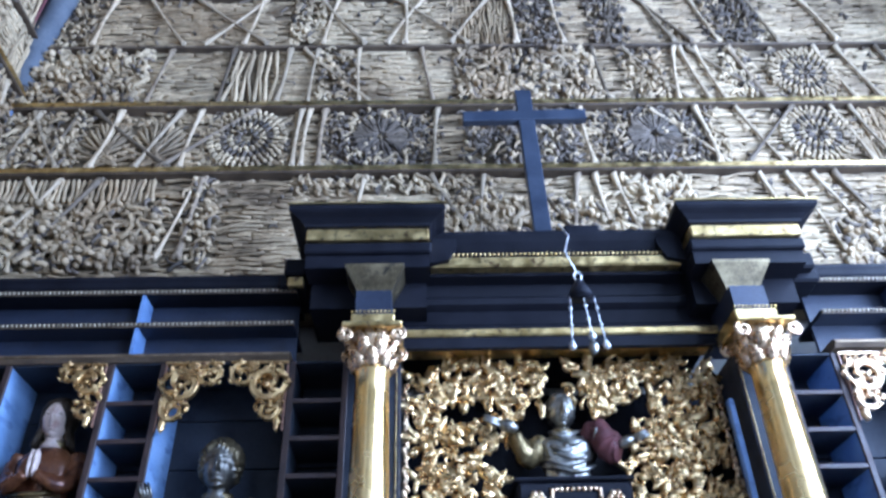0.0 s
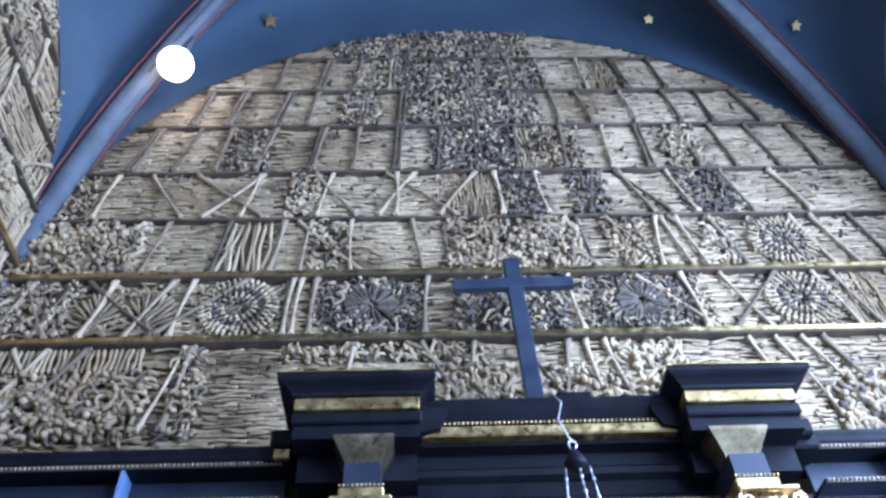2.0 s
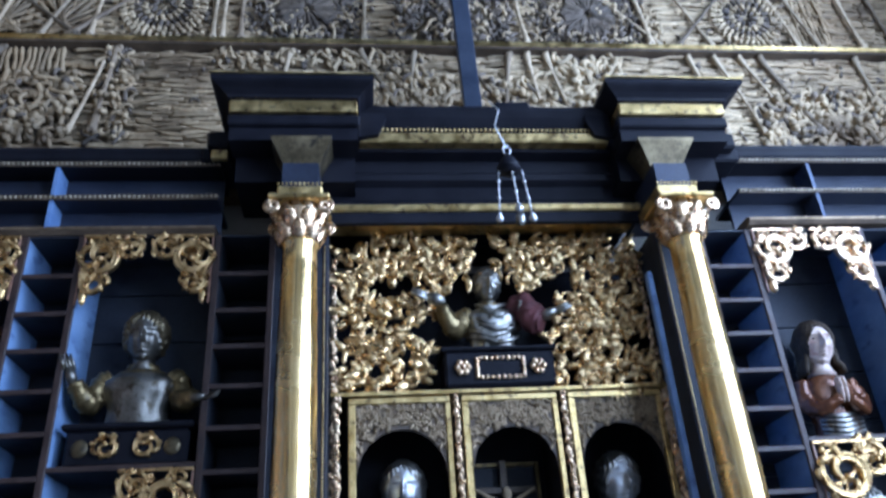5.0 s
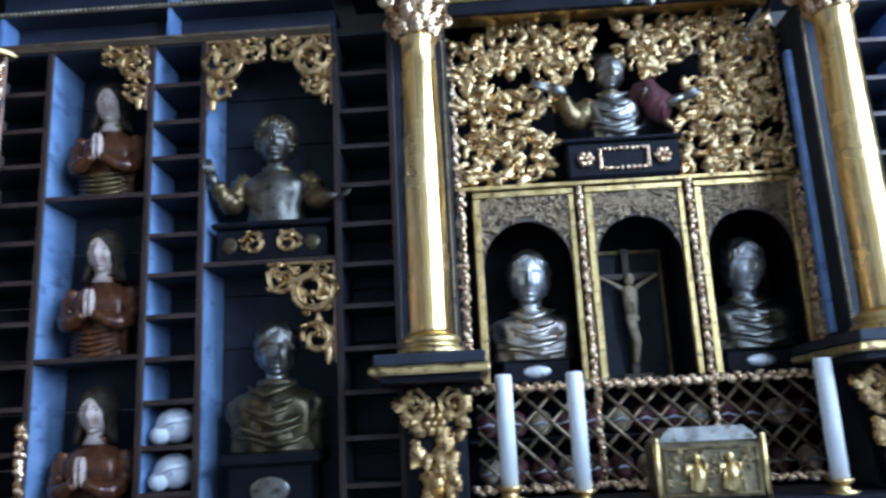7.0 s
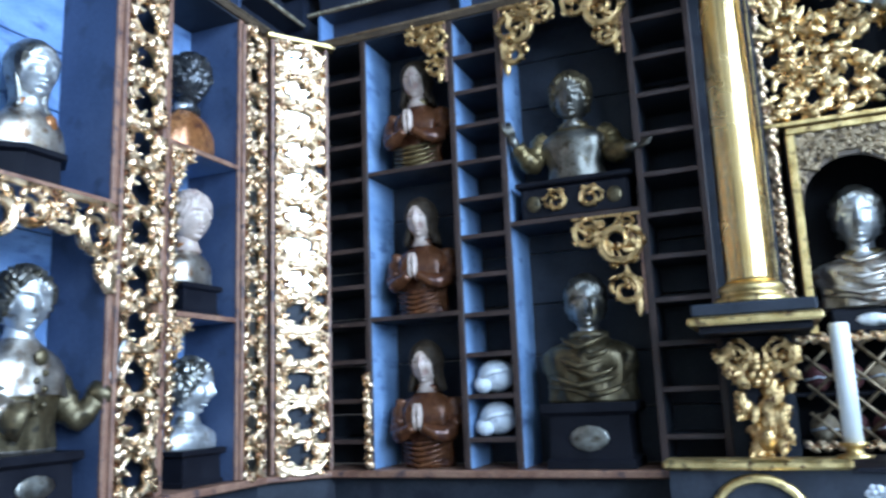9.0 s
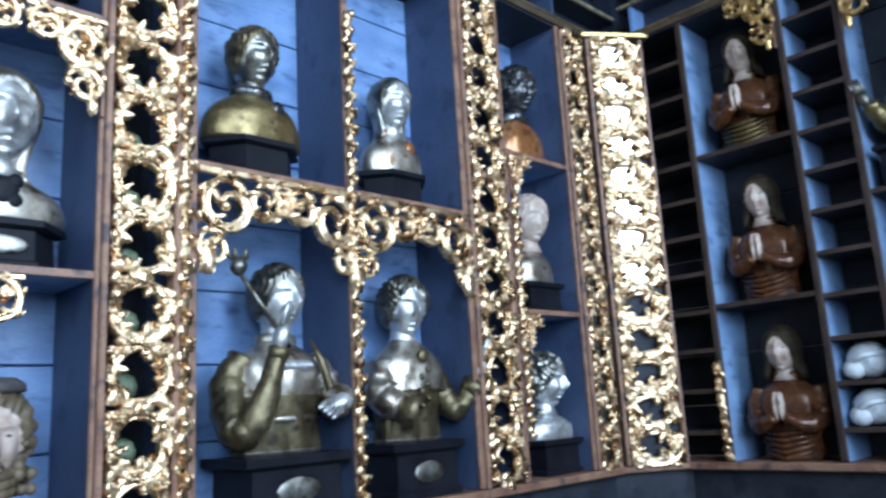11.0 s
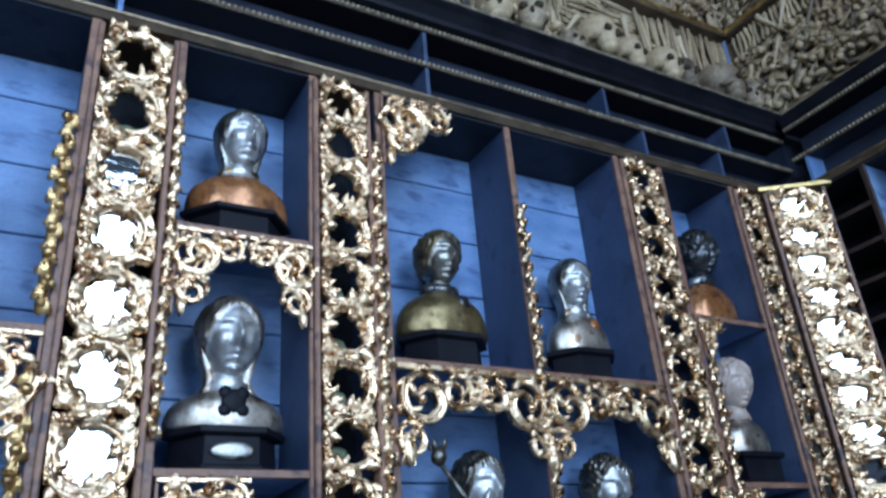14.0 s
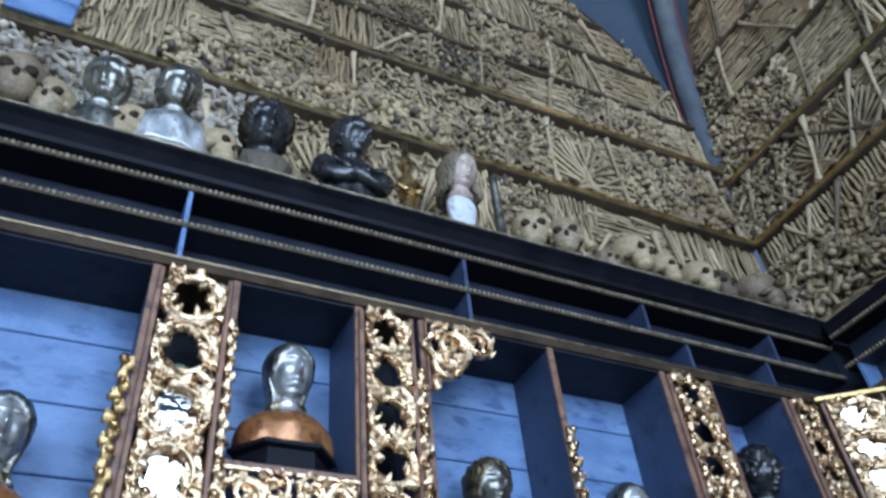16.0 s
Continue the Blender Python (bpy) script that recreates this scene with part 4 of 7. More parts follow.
def torso(g, top, width, deep, base, mat, folds=0.05, waist=0.8, collar=0.0, cm=0):
    """Shoulders and chest cut off at the base: rings from the foot up to the neck."""
    h = top - base
    lower, upper = mat if isinstance(mat, tuple) else (mat, mat)
    if waist >= 0.95:
        prof = [(0.0, 0.97), (0.05, 1.0), (0.25, 1.0), (0.42, 0.96), (0.56, 0.88), (0.68, 0.76), (0.79, 0.60), (0.89, 0.43), (0.96, 0.34), (1.03, 0.30)]
    else:
        prof = [(0.0, waist * 0.96), (0.04, waist), (0.28, waist * 0.93), (0.5, 0.90), (0.66, 0.98), (0.76, 0.95), (0.85, 0.78), (0.92, 0.52), (0.97, 0.36), (1.03, 0.29)]
    n = 64
    v, f = [], []
    for t, k in prof:
        for j in range(n):
            a = 2 * math.pi * j / n
            q = 1 + (folds * math.sin(9 * a + 5 * t) + 0.45 * folds * math.sin(17 * a - 7 * t + 2 * math.sin(3 * a))) * math.sin(math.pi * min(1, t + 0.15))
            dy = deep * (k ** 0.6 if t < 0.85 else k * 1.05) * (1 + 0.10 * math.exp(-(((t - 0.6) / 0.2) ** 2)) * (math.sin(a) < 0))
            v.append((width * k * q * math.cos(a), dy * q * math.sin(a), base + h * t))
    for i in range(len(prof) - 1):
        for j in range(n):
            f.append((i * n + j, i * n + (j + 1) % n, (i + 1) * n + (j + 1) % n, (i + 1) * n + j))
    f.append(tuple(range(n - 1, -1, -1)))
    g.add(v, f, lower, True)
    if lower != upper:
        first = len(g.m) - len(f)
        for i in range(len(prof) - 1):
            if prof[i][0] > 0.45 or prof[i][0] < 0.04:
                g.m[first + i * n:first + (i + 1) * n] = [upper] * n
    if collar:
        g.lathe([(width * 0.36, top - 0.02), (width * 0.44, top - 0.012), (width * 0.42, top + 0.012), (width * 0.30, top + 0.02)], 24, (0, 0), 1, deep / width * 1.15, cm)


def bust(name, label, m, mats, height=0.42, width=0.16, style="cap", yaw=0.0, waist=0.85, arms="", extra="", folds=0.04, hs=1.0, group="reliquary busts"):
    """mats: face, hair, dress, trim. One mesh, its foot at z = 0."""
    g = Geo()
    hh = 0.115 * hs
    hc = height - hh * 1.12
    top = hc - hh * 1.13
    deep = width * 0.56
    torso(g, top, width, deep, 0.0, (3, 2) if arms in ("staff", "cape") else 2, folds, waist, 0.0 if arms == "cape" else 1.0, 2 if arms == "staff" or extra == "window" else 3)
    g.lathe([(0.062 * hs, top - 0.02), (0.046 * hs, top + 0.02), (0.043 * hs, hc - hh * 0.4)], 16, (0, 0.004), 1, 1.05, 0)
    if folds >= 0.085:
        for k in range(6):
            z = top * (0.86 - 0.14 * k)
            e = 0.12 * width * (1 if k % 2 else -1)
            side = width * (0.50 + 0.07 * k)
            g.tube([(-side, -deep * 0.62, z + top * 0.10), (-side * 0.5 + e, -deep * 0.98, z + 0.01), (e, -deep * 1.10, z - top * 0.06), (side * 0.5 + e, -deep * 0.98, z), (side, -deep * 0.62, z + top * 0.12)], [0.006, 0.012, 0.015, 0.012, 0.006], 7, 2)
    head(g, (0, -0.006, hc), hs, yaw, 0, 1, style, painted=mats[0] is PALE)
    if arms == "praying":
        for s in (-1, 1):
            limb(g, [(s * width * 0.9, 0, top - 0.05), (s * width * 1.0, -0.02, top * 0.55), (s * width * 0.75, -deep * 1.05, top * 0.42), (s * 0.02, -deep * 1.6, top * 0.52)], [0.036, 0.042, 0.036, 0.022], 2)
            g.ball((s * 0.011, -deep * 1.62, top * 0.62), (0.0115, 0.022, 0.052), 10, 7, 0)
            for k in range(4):
                g.tube([(s * 0.012, -deep * 1.62 - 0.018 + 0.012 * k, top * 0.66), (s * 0.009, -deep * 1.62 - 0.016 + 0.011 * k, top * 0.66 + 0.055 - 0.006 * abs(k - 1.5))], [0.007, 0.0045], 6, 0)
        for k in range(5):
            g.tube([(-width * 0.8, -deep * 0.6, top * (0.10 + 0.06 * k)), (-width * 0.1, -deep * 1.12, top * (0.02 + 0.07 * k)), (width * 0.8, -deep * 0.6, top * (0.13 + 0.06 * k))], [0.006, 0.013, 0.006], 6, 3)
    elif arms == "blessing":
        limb(g, [(-width * 0.72, 0, top - 0.035), (-width * 0.98, 0, top * 0.72), (-width * 1.12, -0.02, top * 0.45), (-width * 1.22, -0.05, top * 0.40), (-width * 1.38, -0.08, top * 0.56), (-width * 1.47, -0.10, top * 0.68)], [0.042, 0.048, 0.048, 0.044, 0.040, 0.030], 3)
        palm(g, (-width * 1.55, -0.11, top * 0.76), (-0.35, -0.1, 1), 1.2, 0)
        limb(g, [(width * 0.72, 0, top - 0.035), (width * 0.98, 0, top * 0.72), (width * 1.10, -0.02, top * 0.45), (width * 1.22, -0.06, top * 0.36), (width * 1.42, -0.09, top * 0.36), (width * 1.55, -0.11, top * 0.36)], [0.042, 0.048, 0.048, 0.044, 0.038, 0.028], 3)
        g.lathe([(width * 0.66, top - 0.075), (width * 0.74, top - 0.06), (width * 0.62, top - 0.02)], 24, (0, 0), 1, deep / width * 1.15, 3)
        palm(g, (width * 1.65, -0.12, top * 0.33), (1, -0.3, 0.1), 1.1, 0)
    elif arms == "staff":
        grip = Vector((-width * 0.42, -deep * 1.5, top * 0.98))
        limb(g, [(-width * 0.70, 0.0, top - 0.06), (-width * 1.02, 0.0, top * 0.60), (-width * 1.05, -deep * 0.7, top * 0.22), (-width * 0.80, -deep * 1.25, top * 0.36), (-width * 0.46, -deep * 1.45, top * 0.86)], [0.045, 0.052, 0.056, 0.044, 0.024], 3, 0.08)
        cuff(g, (-width * 0.50, -deep * 1.44, top * 0.78), (0.25, -0.1, 1), 0.027, 0.033, 0.04, 3)
        palm(g, grip, (0.25, -0.1, 1), 1.35, 0)
        tip = Vector((-width * 1.22, -deep * 1.35, top * 1.52))
        g.tube([grip + Vector((0.03, 0, -0.03)), tip], 0.0075, 8, 1)
        g.lathe([(0.010, 0.0), (0.022, 0.012), (0.026, 0.03), (0.018, 0.045), (0.008, 0.05)], 12, (tip.x, tip.y), 1, 1, 1)
        n0 = 12 * 5
        g.v[-n0:] = [(x, y, z + tip.z - 0.012) for x, y, z in g.v[-n0:]]
        for k in range(5):
            a = k * 2 * math.pi / 5
            g.tube([tip + Vector((0, 0, 0.03)), tip + Vector((0.026 * math.cos(a), 0.026 * math.sin(a), 0.045)), tip + Vector((0.030 * math.cos(a), 0.030 * math.sin(a), 0.066))], [0.009, 0.008, 0.004], 6, 1)
        limb(g, [(width * 0.70, 0.0, top - 0.06), (width * 1.0, -0.02, top * 0.62), (width * 1.06, -deep * 0.7, top * 0.40), (width * 0.84, -deep * 1.45, top * 0.44)], [0.044, 0.050, 0.046, 0.032], 2, 0.09)
        cuff(g, (width * 0.90, -deep * 1.30, top * 0.44), (-0.4, -0.8, 0.05), 0.034, 0.046, 0.04, 2)
        palm(g, (width * 0.78, -deep * 1.75, top * 0.42), (-0.75, -0.35, -0.25), 1.4, 0)
        # raised edge of the cloak and the square neckline
        g.tube([(width * 0.50, -deep * 0.72, top * 1.0), (width * 0.66, -deep * 0.95, top * 0.80), (width * 0.80, -deep * 1.1, top * 0.55), (width * 0.92, -deep * 1.0, top * 0.30)], [0.004, 0.013, 0.016, 0.008], 8, 3)
        g.box(-width * 0.42, width * 0.42, -deep * 1.10, -deep * 0.7, top * 0.70, top * 0.80, 0, 0.008)
        for k in range(9):
            g.ball((width * (-0.38 + 0.095 * k), -deep * 1.11, top * 0.75), 0.010, 6, 4, 0)
        g.lathe([(width * 0.86, top * 0.27), (width * 0.89, top * 0.30), (width * 0.86, top * 0.33)], 24, (0, 0), 1, deep / width * 1.08, 2)
    elif arms == "reach":
        limb(g, [(-width * 0.70, 0, top - 0.04), (-width * 1.10, -0.03, top * 0.55), (-width * 1.35, -0.07, top * 0.50), (-width * 1.62, -0.10, top * 0.86)], [0.045, 0.056, 0.050, 0.028], 3, 0.09)
        palm(g, (-width * 1.82, -0.12, top * 0.98), (-1, -0.1, 0.35), 1.45, 0)
        limb(g, [(width * 0.70, 0, top - 0.03), (width * 1.10, -0.04, top * 0.92), (width * 1.35, -0.08, top * 0.55), (width * 1.55, -0.10, top * 0.45)], [0.045, 0.066, 0.066, 0.040], 4, 0.10)
        for k in range(4):
            g.tube([(width * (0.80 + 0.16 * k), -0.045 - 0.012 * k, top * (1.08 - 0.13 * k)), (width * (0.95 + 0.14 * k), -0.10 - 0.01 * k, top * (0.92 - 0.12 * k)), (width * (0.86 + 0.16 * k), -0.09 - 0.01 * k, top * (0.74 - 0.10 * k))], [0.006, 0.011, 0.006], 6, 2)
        palm(g, (width * 1.80, -0.12, top * 0.62), (1, -0.2, 0.35), 1.3, 0)
    elif arms == "cape":
        v, f, na, nt = [], [], 40, 9
        for t in range(nt):
            z = top * (1.02 - 0.075 * t)
            q = (0.34, 0.52, 0.74, 0.92, 1.02, 1.06, 1.08, 1.10, 1.12)[t]
            for k in range(na):
                a = 2 * math.pi * k / na
                r = q * (1 + 0.05 * math.sin(11 * a + t) * min(1, t / 4))
                sag = 0.10 * top * (t / 8) * abs(math.sin(a)) if math.sin(a) < 0 else 0
                v.append((width * r * math.cos(a), deep * (q ** 0.7) * 1.12 * math.sin(a) * (r / q), z + sag))
        for t in range(nt - 1):
            for k in range(na):
                f.append((t * na + k, t * na + (k + 1) % na, (t + 1) * na + (k + 1) % na, (t + 1) * na + k))
        g.add(v, f, 2, True)
        g.ball((0, -deep * 1.18, top * 0.84), (0.026, 0.012, 0.026), 12, 6, 3)
        for k in range(6):
            g.ball((width * 0.10 * (-1) ** k, -deep * 1.2, top * (0.70 - 0.07 * k)), 0.012, 6, 4, 3)
        limb(g, [(-width * 0.75, 0, top * 0.75), (-width * 0.98, -deep * 0.5, top * 0.48), (-width * 0.80, -deep * 1.3, top * 0.34)], [0.055, 0.06, 0.045], 2, 0.10)
        cuff(g, (-width * 0.80, -deep * 1.25, top * 0.34), (0.55, -0.5, -0.25), 0.042, 0.064, 0.06, 3)
        limb(g, [(width * 0.75, 0, top * 0.75), (width * 1.02, -0.02, top * 0.46), (width * 1.28, -0.05, top * 0.30), (width * 1.55, -0.09, top * 0.46)], [0.046, 0.050, 0.046, 0.036], 3, 0.09)
        cuff(g, (width * 1.50, -0.085, top * 0.43), (0.6, -0.15, 0.6), 0.042, 0.056, 0.05, 3)
        palm(g, (width * 1.78, -0.12, top * 0.70), (0.15, -0.2, 1), 1.45, 0)
    elif arms == "crossed":
        for s in (-1, 1):
            limb(g, [(s * width * 0.88, 0, top - 0.06), (s * width * 1.0, -0.03, top * 0.5), (s * width * 0.6, -deep * 0.95, top * 0.34), (-s * width * 0.25, -deep * 1.12, top * 0.45)], [0.045, 0.045, 0.036, 0.026], 2)
            palm(g, (-s * width * 0.35, -deep * 1.15, top * 0.49), (-s, -0.1, 0.5), 1.0, 0)
    if extra == "hat":
        rnd = random.Random(3)
        for k in range(110):
            e, z = (1 if k % 2 else -1), 0.055 - 0.165 * (k // 2 % 11) / 10
            g.ball((e * rnd.uniform(0.058, 0.098) * hs, rnd.uniform(-0.06, 0.03), hc + z * hs), rnd.uniform(0.011, 0.017) * hs, 7, 5, 1)
        for e in (-1, 1):
            g.tube([(e * 0.003, -0.117 * hs, hc - 0.047 * hs), (e * 0.016, -0.108 * hs, hc - 0.052 * hs), (e * 0.03, -0.092 * hs, hc - 0.062 * hs)], [0.004, 0.006, 0.003], 6, 1)
        for k in range(26):
            a = math.pi * (1.12 + 0.76 * k / 25)
            for q in range(3):
                g.ball((0.062 * hs * math.cos(a), -0.006 + 0.085 * hs * math.sin(a), hc - hh * (0.62 + 0.16 * q) - 0.01 * (1 - abs(k - 12.5) / 12.5)), 0.013 * hs, 6, 4, 1)
        g.lathe([(0.01, hc + hh * 1.12), (0.070 * hs, hc + hh * 1.09), (0.086 * hs, hc + hh * 0.98), (0.088 * hs, hc + hh * 0.84), (0.075 * hs, hc + hh * 0.80)], 24, (0, 0.006), 1, 1.1, 3)
    if extra == "window":
        g.ball((0, -deep * 0.985, top * 0.55), (0.036, 0.006, 0.036), 12, 6, 3)
        for k in range(4):
            a = math.pi / 4 + k * math.pi / 2
            g.ball((0.034 * math.cos(a), -deep * 0.985, top * 0.55 + 0.034 * math.sin(a)), (0.02, 0.006, 0.02), 8, 5, 3)
    if extra == "brooch":
        g.ball((width * 0.25, -deep * 0.87, top * 0.62), (0.026, 0.012, 0.03), 10, 6, 3)
    if extra == "crown":
        g.lathe([(0.09 * hs, hc + hh * 0.45), (0.094 * hs, hc + hh * 0.62), (0.09 * hs, hc + hh * 0.75)], 20, (0, 0.006), 1, 1.05, 3)
    return solid(name, g, mats, label, "reliquary bust", m, group)


def plinth(name, label, m, width, height, shape="hexagon", plate=True):
    ob = thing(name, label, "plinth", m, "plinths")
    n, st = (6, math.pi / 6) if shape == "hexagon" else (4, math.pi / 4)
    k = 1.0 if shape == "hexagon" else 1.15
    part("body", Geo().lathe([(width * k, 0), (width * k, height * 0.12), (width * 0.92 * k, height * 0.16), (width * 0.9 * k, height * 0.8)], n, (0, 0), 1, 0.72, 0, 0, 0, False, st + math.pi / 6 if shape == "hexagon" else st), BLACK, ob)
    part("top_board", Geo().lathe([(width * 0.95 * k, height * 0.801), (width * 1.08 * k, height * 0.86), (width * 1.08 * k, height)], n, (0, 0), 1, 0.72, 0, 0, 0, False, st + math.pi / 6 if shape == "hexagon" else st), BLACK, ob)
    if plate:
        y = -width * 0.9 * k * 0.72 * (0.87 if shape == "hexagon" else 0.71) - 0.006
        part("name_plate", Geo().ball((0, y, height * 0.46), (width * 0.38, 0.004, height * 0.2), 12, 6), DARK_SILVER, ob, "small oval metal plate")
    return ob



# left wall
Ld = -0.13
plinth("plinth", "black hexagonal wooden plinth under a bust", on_left(0.06, 2.531, Ld), 0.165, 0.10, plate=False)
bust("reliquary_bust", "silver-headed reliquary bust with polished red-brown shoulders", on_left(0.06, 2.631, Ld), [SILVER, DARK_SILVER, COPPER, GOLD_DARK], 0.42, 0.165, "veil", 6, 0.98, folds=0.01)
plinth("plinth", "black plinth with an oval silver plate", on_left(0.05, 1.826, Ld), 0.165, 0.12)
bust("reliquary_bust", "bright silver reliquary bust with a round relic window", on_left(0.05, 1.946, Ld), [SILVER, TARNISH, TARNISH, BLACK], 0.425, 0.17, "veil", 2, 1.0, extra="window", folds=0.01, hs=1.14)
plinth("plinth", "dark square plinth below a painted bust", on_left(0.05, 1.14, Ld), 0.15, 0.06, "square")
bust("reliquary_bust", "painted bust of a bearded man with curls and a flat cap", on_left(0.05, 1.20, Ld), [PALE, HAIR_BROWN, VELVET, DARK_CLOTH], 0.37, 0.15, "curls", 2, 0.9, extra="hat", hs=1.12)
plinth("plinth", "black hexagonal wooden plinth under a bust", on_left(0.79, 2.176, Ld), 0.165, 0.12, plate=False)
bust("reliquary_bust", "green-gold reliquary bust with curly hair and a dark brooch", on_left(0.79, 2.296, Ld), [DARK_SILVER, DIM_BRONZE, BRONZE, DARK_HEAD], 0.43, 0.175, "cap", 4, 0.95, extra="brooch", folds=0.01, hs=0.95)
plinth("plinth", "black hexagonal wooden plinth under a bust", on_left(1.39, 2.176, Ld), 0.15, 0.12, plate=False)
bust("reliquary_bust", "silver bust with long smooth hair and a jewelled collar", on_left(1.39, 2.296, Ld), [SILVER, DARK_SILVER, TARNISH, COPPER], 0.41, 0.14, "veil", -4, 1.0, folds=0.01, hs=0.94, extra="brooch")
plinth("plinth", "dark square plinth with a gilded plate", on_left(0.87, 1.14, Ld), 0.21, 0.185, "square")
bust("reliquary_bust", "silver and gilt half-figure holding a silver sceptre", on_left(0.87, 1.325, Ld), [SILVER, PEWTER, TARNISH, DIM_BRONZE], 0.605, 0.165, "cap", 6, 0.9, "staff", folds=0.06, hs=0.98)
plinth("plinth", "dark square plinth with a panelled front", on_left(1.41, 1.14, Ld), 0.19, 0.185, "square")
bust("reliquary_bust", "silver and gilt half-figure with outstretched arms", on_left(1.41, 1.325, Ld), [SILVER, PEWTER, TARNISH, DIM_BRONZE], 0.60, 0.155, "curls", -10, 0.9, "cape", folds=0.07, hs=0.96)
bust("reliquary_bust", "bust with a blackened head and red-brown shoulders", on_left(2.16, 2.486, Ld), [DARK_HEAD, DARK_HEAD, COPPER, SILVER], 0.48, 0.15, "curls", 8, 0.95, folds=0.02)
plinth("plinth", "dark square plinth below a pale bust", on_left(2.18, 1.811, Ld), 0.14, 0.13, "square", False)
bust("reliquary_bust", "pale painted bust with red-brown shoulders", on_left(2.18, 1.941, Ld), [PALE, PALE, TARNISH, COPPER], 0.42, 0.13, "cap", -4, 0.95, folds=0.02)
plinth("plinth", "dark square plinth below a silver bust", on_left(2.20, 1.14, Ld), 0.15, 0.14, "square", False)
bust("reliquary_bust", "silver bust with curls and plain shoulders", on_left(2.20, 1.28, Ld), [SILVER, DARK_SILVER, SILVER, DARK_SILVER], 0.37, 0.15, "curls", 12, 0.95, folds=0.02)
plinth("plinth", "black hexagonal wooden plinth under a bust", on_left(-0.74, 2.176, Ld), 0.165, 0.11, plate=False)
bust("reliquary_bust", "dark silver bust with red-brown shoulders", on_left(-0.74, 2.286, Ld), [SILVER, DARK_SILVER, COPPER, GOLD_DARK], 0.43, 0.15, "veil", 10, 0.98, folds=0.01)
g = Geo()
for k in range(9):
    a = radians(20 + 16 * k)
    leaf(g, 0, 0, a, 0.22, 0.02, 0.02, -0.02, 0, 0.4)
g.lathe([(0.03, -0.2), (0.045, -0.12), (0.03, -0.02), (0.035, 0)], 12, (0, 0), 1, 1)
solid("palm_spray", g, LEAFGREEN, "dried palm spray in a small vase", "dried plant", on_left(-0.66, 1.34, Ld))

# front wall, left cabinet
Fd = -0.13
for z, k, yaw, hr in ((2.506, 0, 16, HAIR), (1.816, 1, 12, HAIR), (1.14, 2, 14, HAIR)):
    bust("reliquary_bust", "painted half-figure in a red-gold robe with joined palms", on_front(-1.83, z, Fd), [PALE, hr, ROBE, BRONZE if k == 0 else ROBE], 0.575, 0.138, "long", yaw - 10, 0.85, "praying", folds=0.08, hs=0.88)
box = thing("reliquary_casket", "black casket with gilded scroll mounts", "casket", on_front(-1.075, 2.181, -0.13), "caskets")
part("body", Geo().box(-0.235, 0.235, -0.10, 0.10, 0.0, 0.145, 0, 0.012), BLACK, box)
part("lid", Geo().box(-0.255, 0.255, -0.115, 0.11, 0.146, 0.172, 0, 0.008), BLACK, box)
for s in (-1, 1):
    volute("scroll_mount", GOLD_DARK, box, s * 0.075, 0.072, 0.055, 0 if s > 0 else math.pi, 1.3, s, -0.102)
    part("boss", Geo().ball((s * 0.175, -0.102, 0.072), (0.034, 0.008, 0.036), 12, 6), DIM_BRONZE, box, "oval bronze boss")
bust("reliquary_bust", "dark silver half-figure with gilt sleeves and a raised arm", on_front(-1.075, 2.356, Fd), [PEWTER, DIM_BRONZE, PEWTER, BRONZE], 0.51, 0.16, "curls", 4, 0.8, "blessing", folds=0.04)
plinth("plinth", "black plinth with a small plate", on_front(-1.075, 1.14, Fd), 0.22, 0.26, "square")
bust("reliquary_bust", "dark bronze bust in a heavily folded robe", on_front(-1.075, 1.40, Fd), [DARK_SILVER, PEWTER, DIM_BRONZE, DIM_BRONZE], 0.55, 0.20, "cap", 14, 0.9, folds=0.13, hs=1.05)
# right cabinet
bust("reliquary_bust", "painted half-figure with folded arms and pale collar", on_front(2 * MID + 1.03, 2.181, Fd), [PALE, HAIR, ROBE, DARK_SILVER], 0.58, 0.125, "long", -8, 0.85, "praying", folds=0.05)
bust("reliquary_bust", "dark silver bust with curled hair", on_front(2 * MID + 1.03, 1.40, Fd), [DARK_SILVER, DARK_SILVER, BRONZE, GOLD_DARK], 0.60, 0.2, "curls", -6, 0.9, folds=0.05)
plinth("plinth", "black plinth with a small plate", on_front(2 * MID + 1.03, 1.14, Fd), 0.22, 0.26, "square")
# wrapped skulls in the small cells
for z, k in ((1.452, 0), (1.272, 1)):
    g = Geo()
    g.ball((0, 0, 0.075), (0.085, 0.075, 0.072), 14, 9)
    g.ball((-0.045, -0.05, 0.04), (0.045, 0.04, 0.04), 10, 6)
    g.tube([(-0.07, -0.06, 0.05), (0, -0.085, 0.09), (0.07, -0.05, 0.1)], 0.012, 6)
    solid("wrapped_skull", g, CLOTH, "skull relic wrapped in white cloth", "wrapped relic", on_front(-1.485, z, -0.10), "wrapped relics")

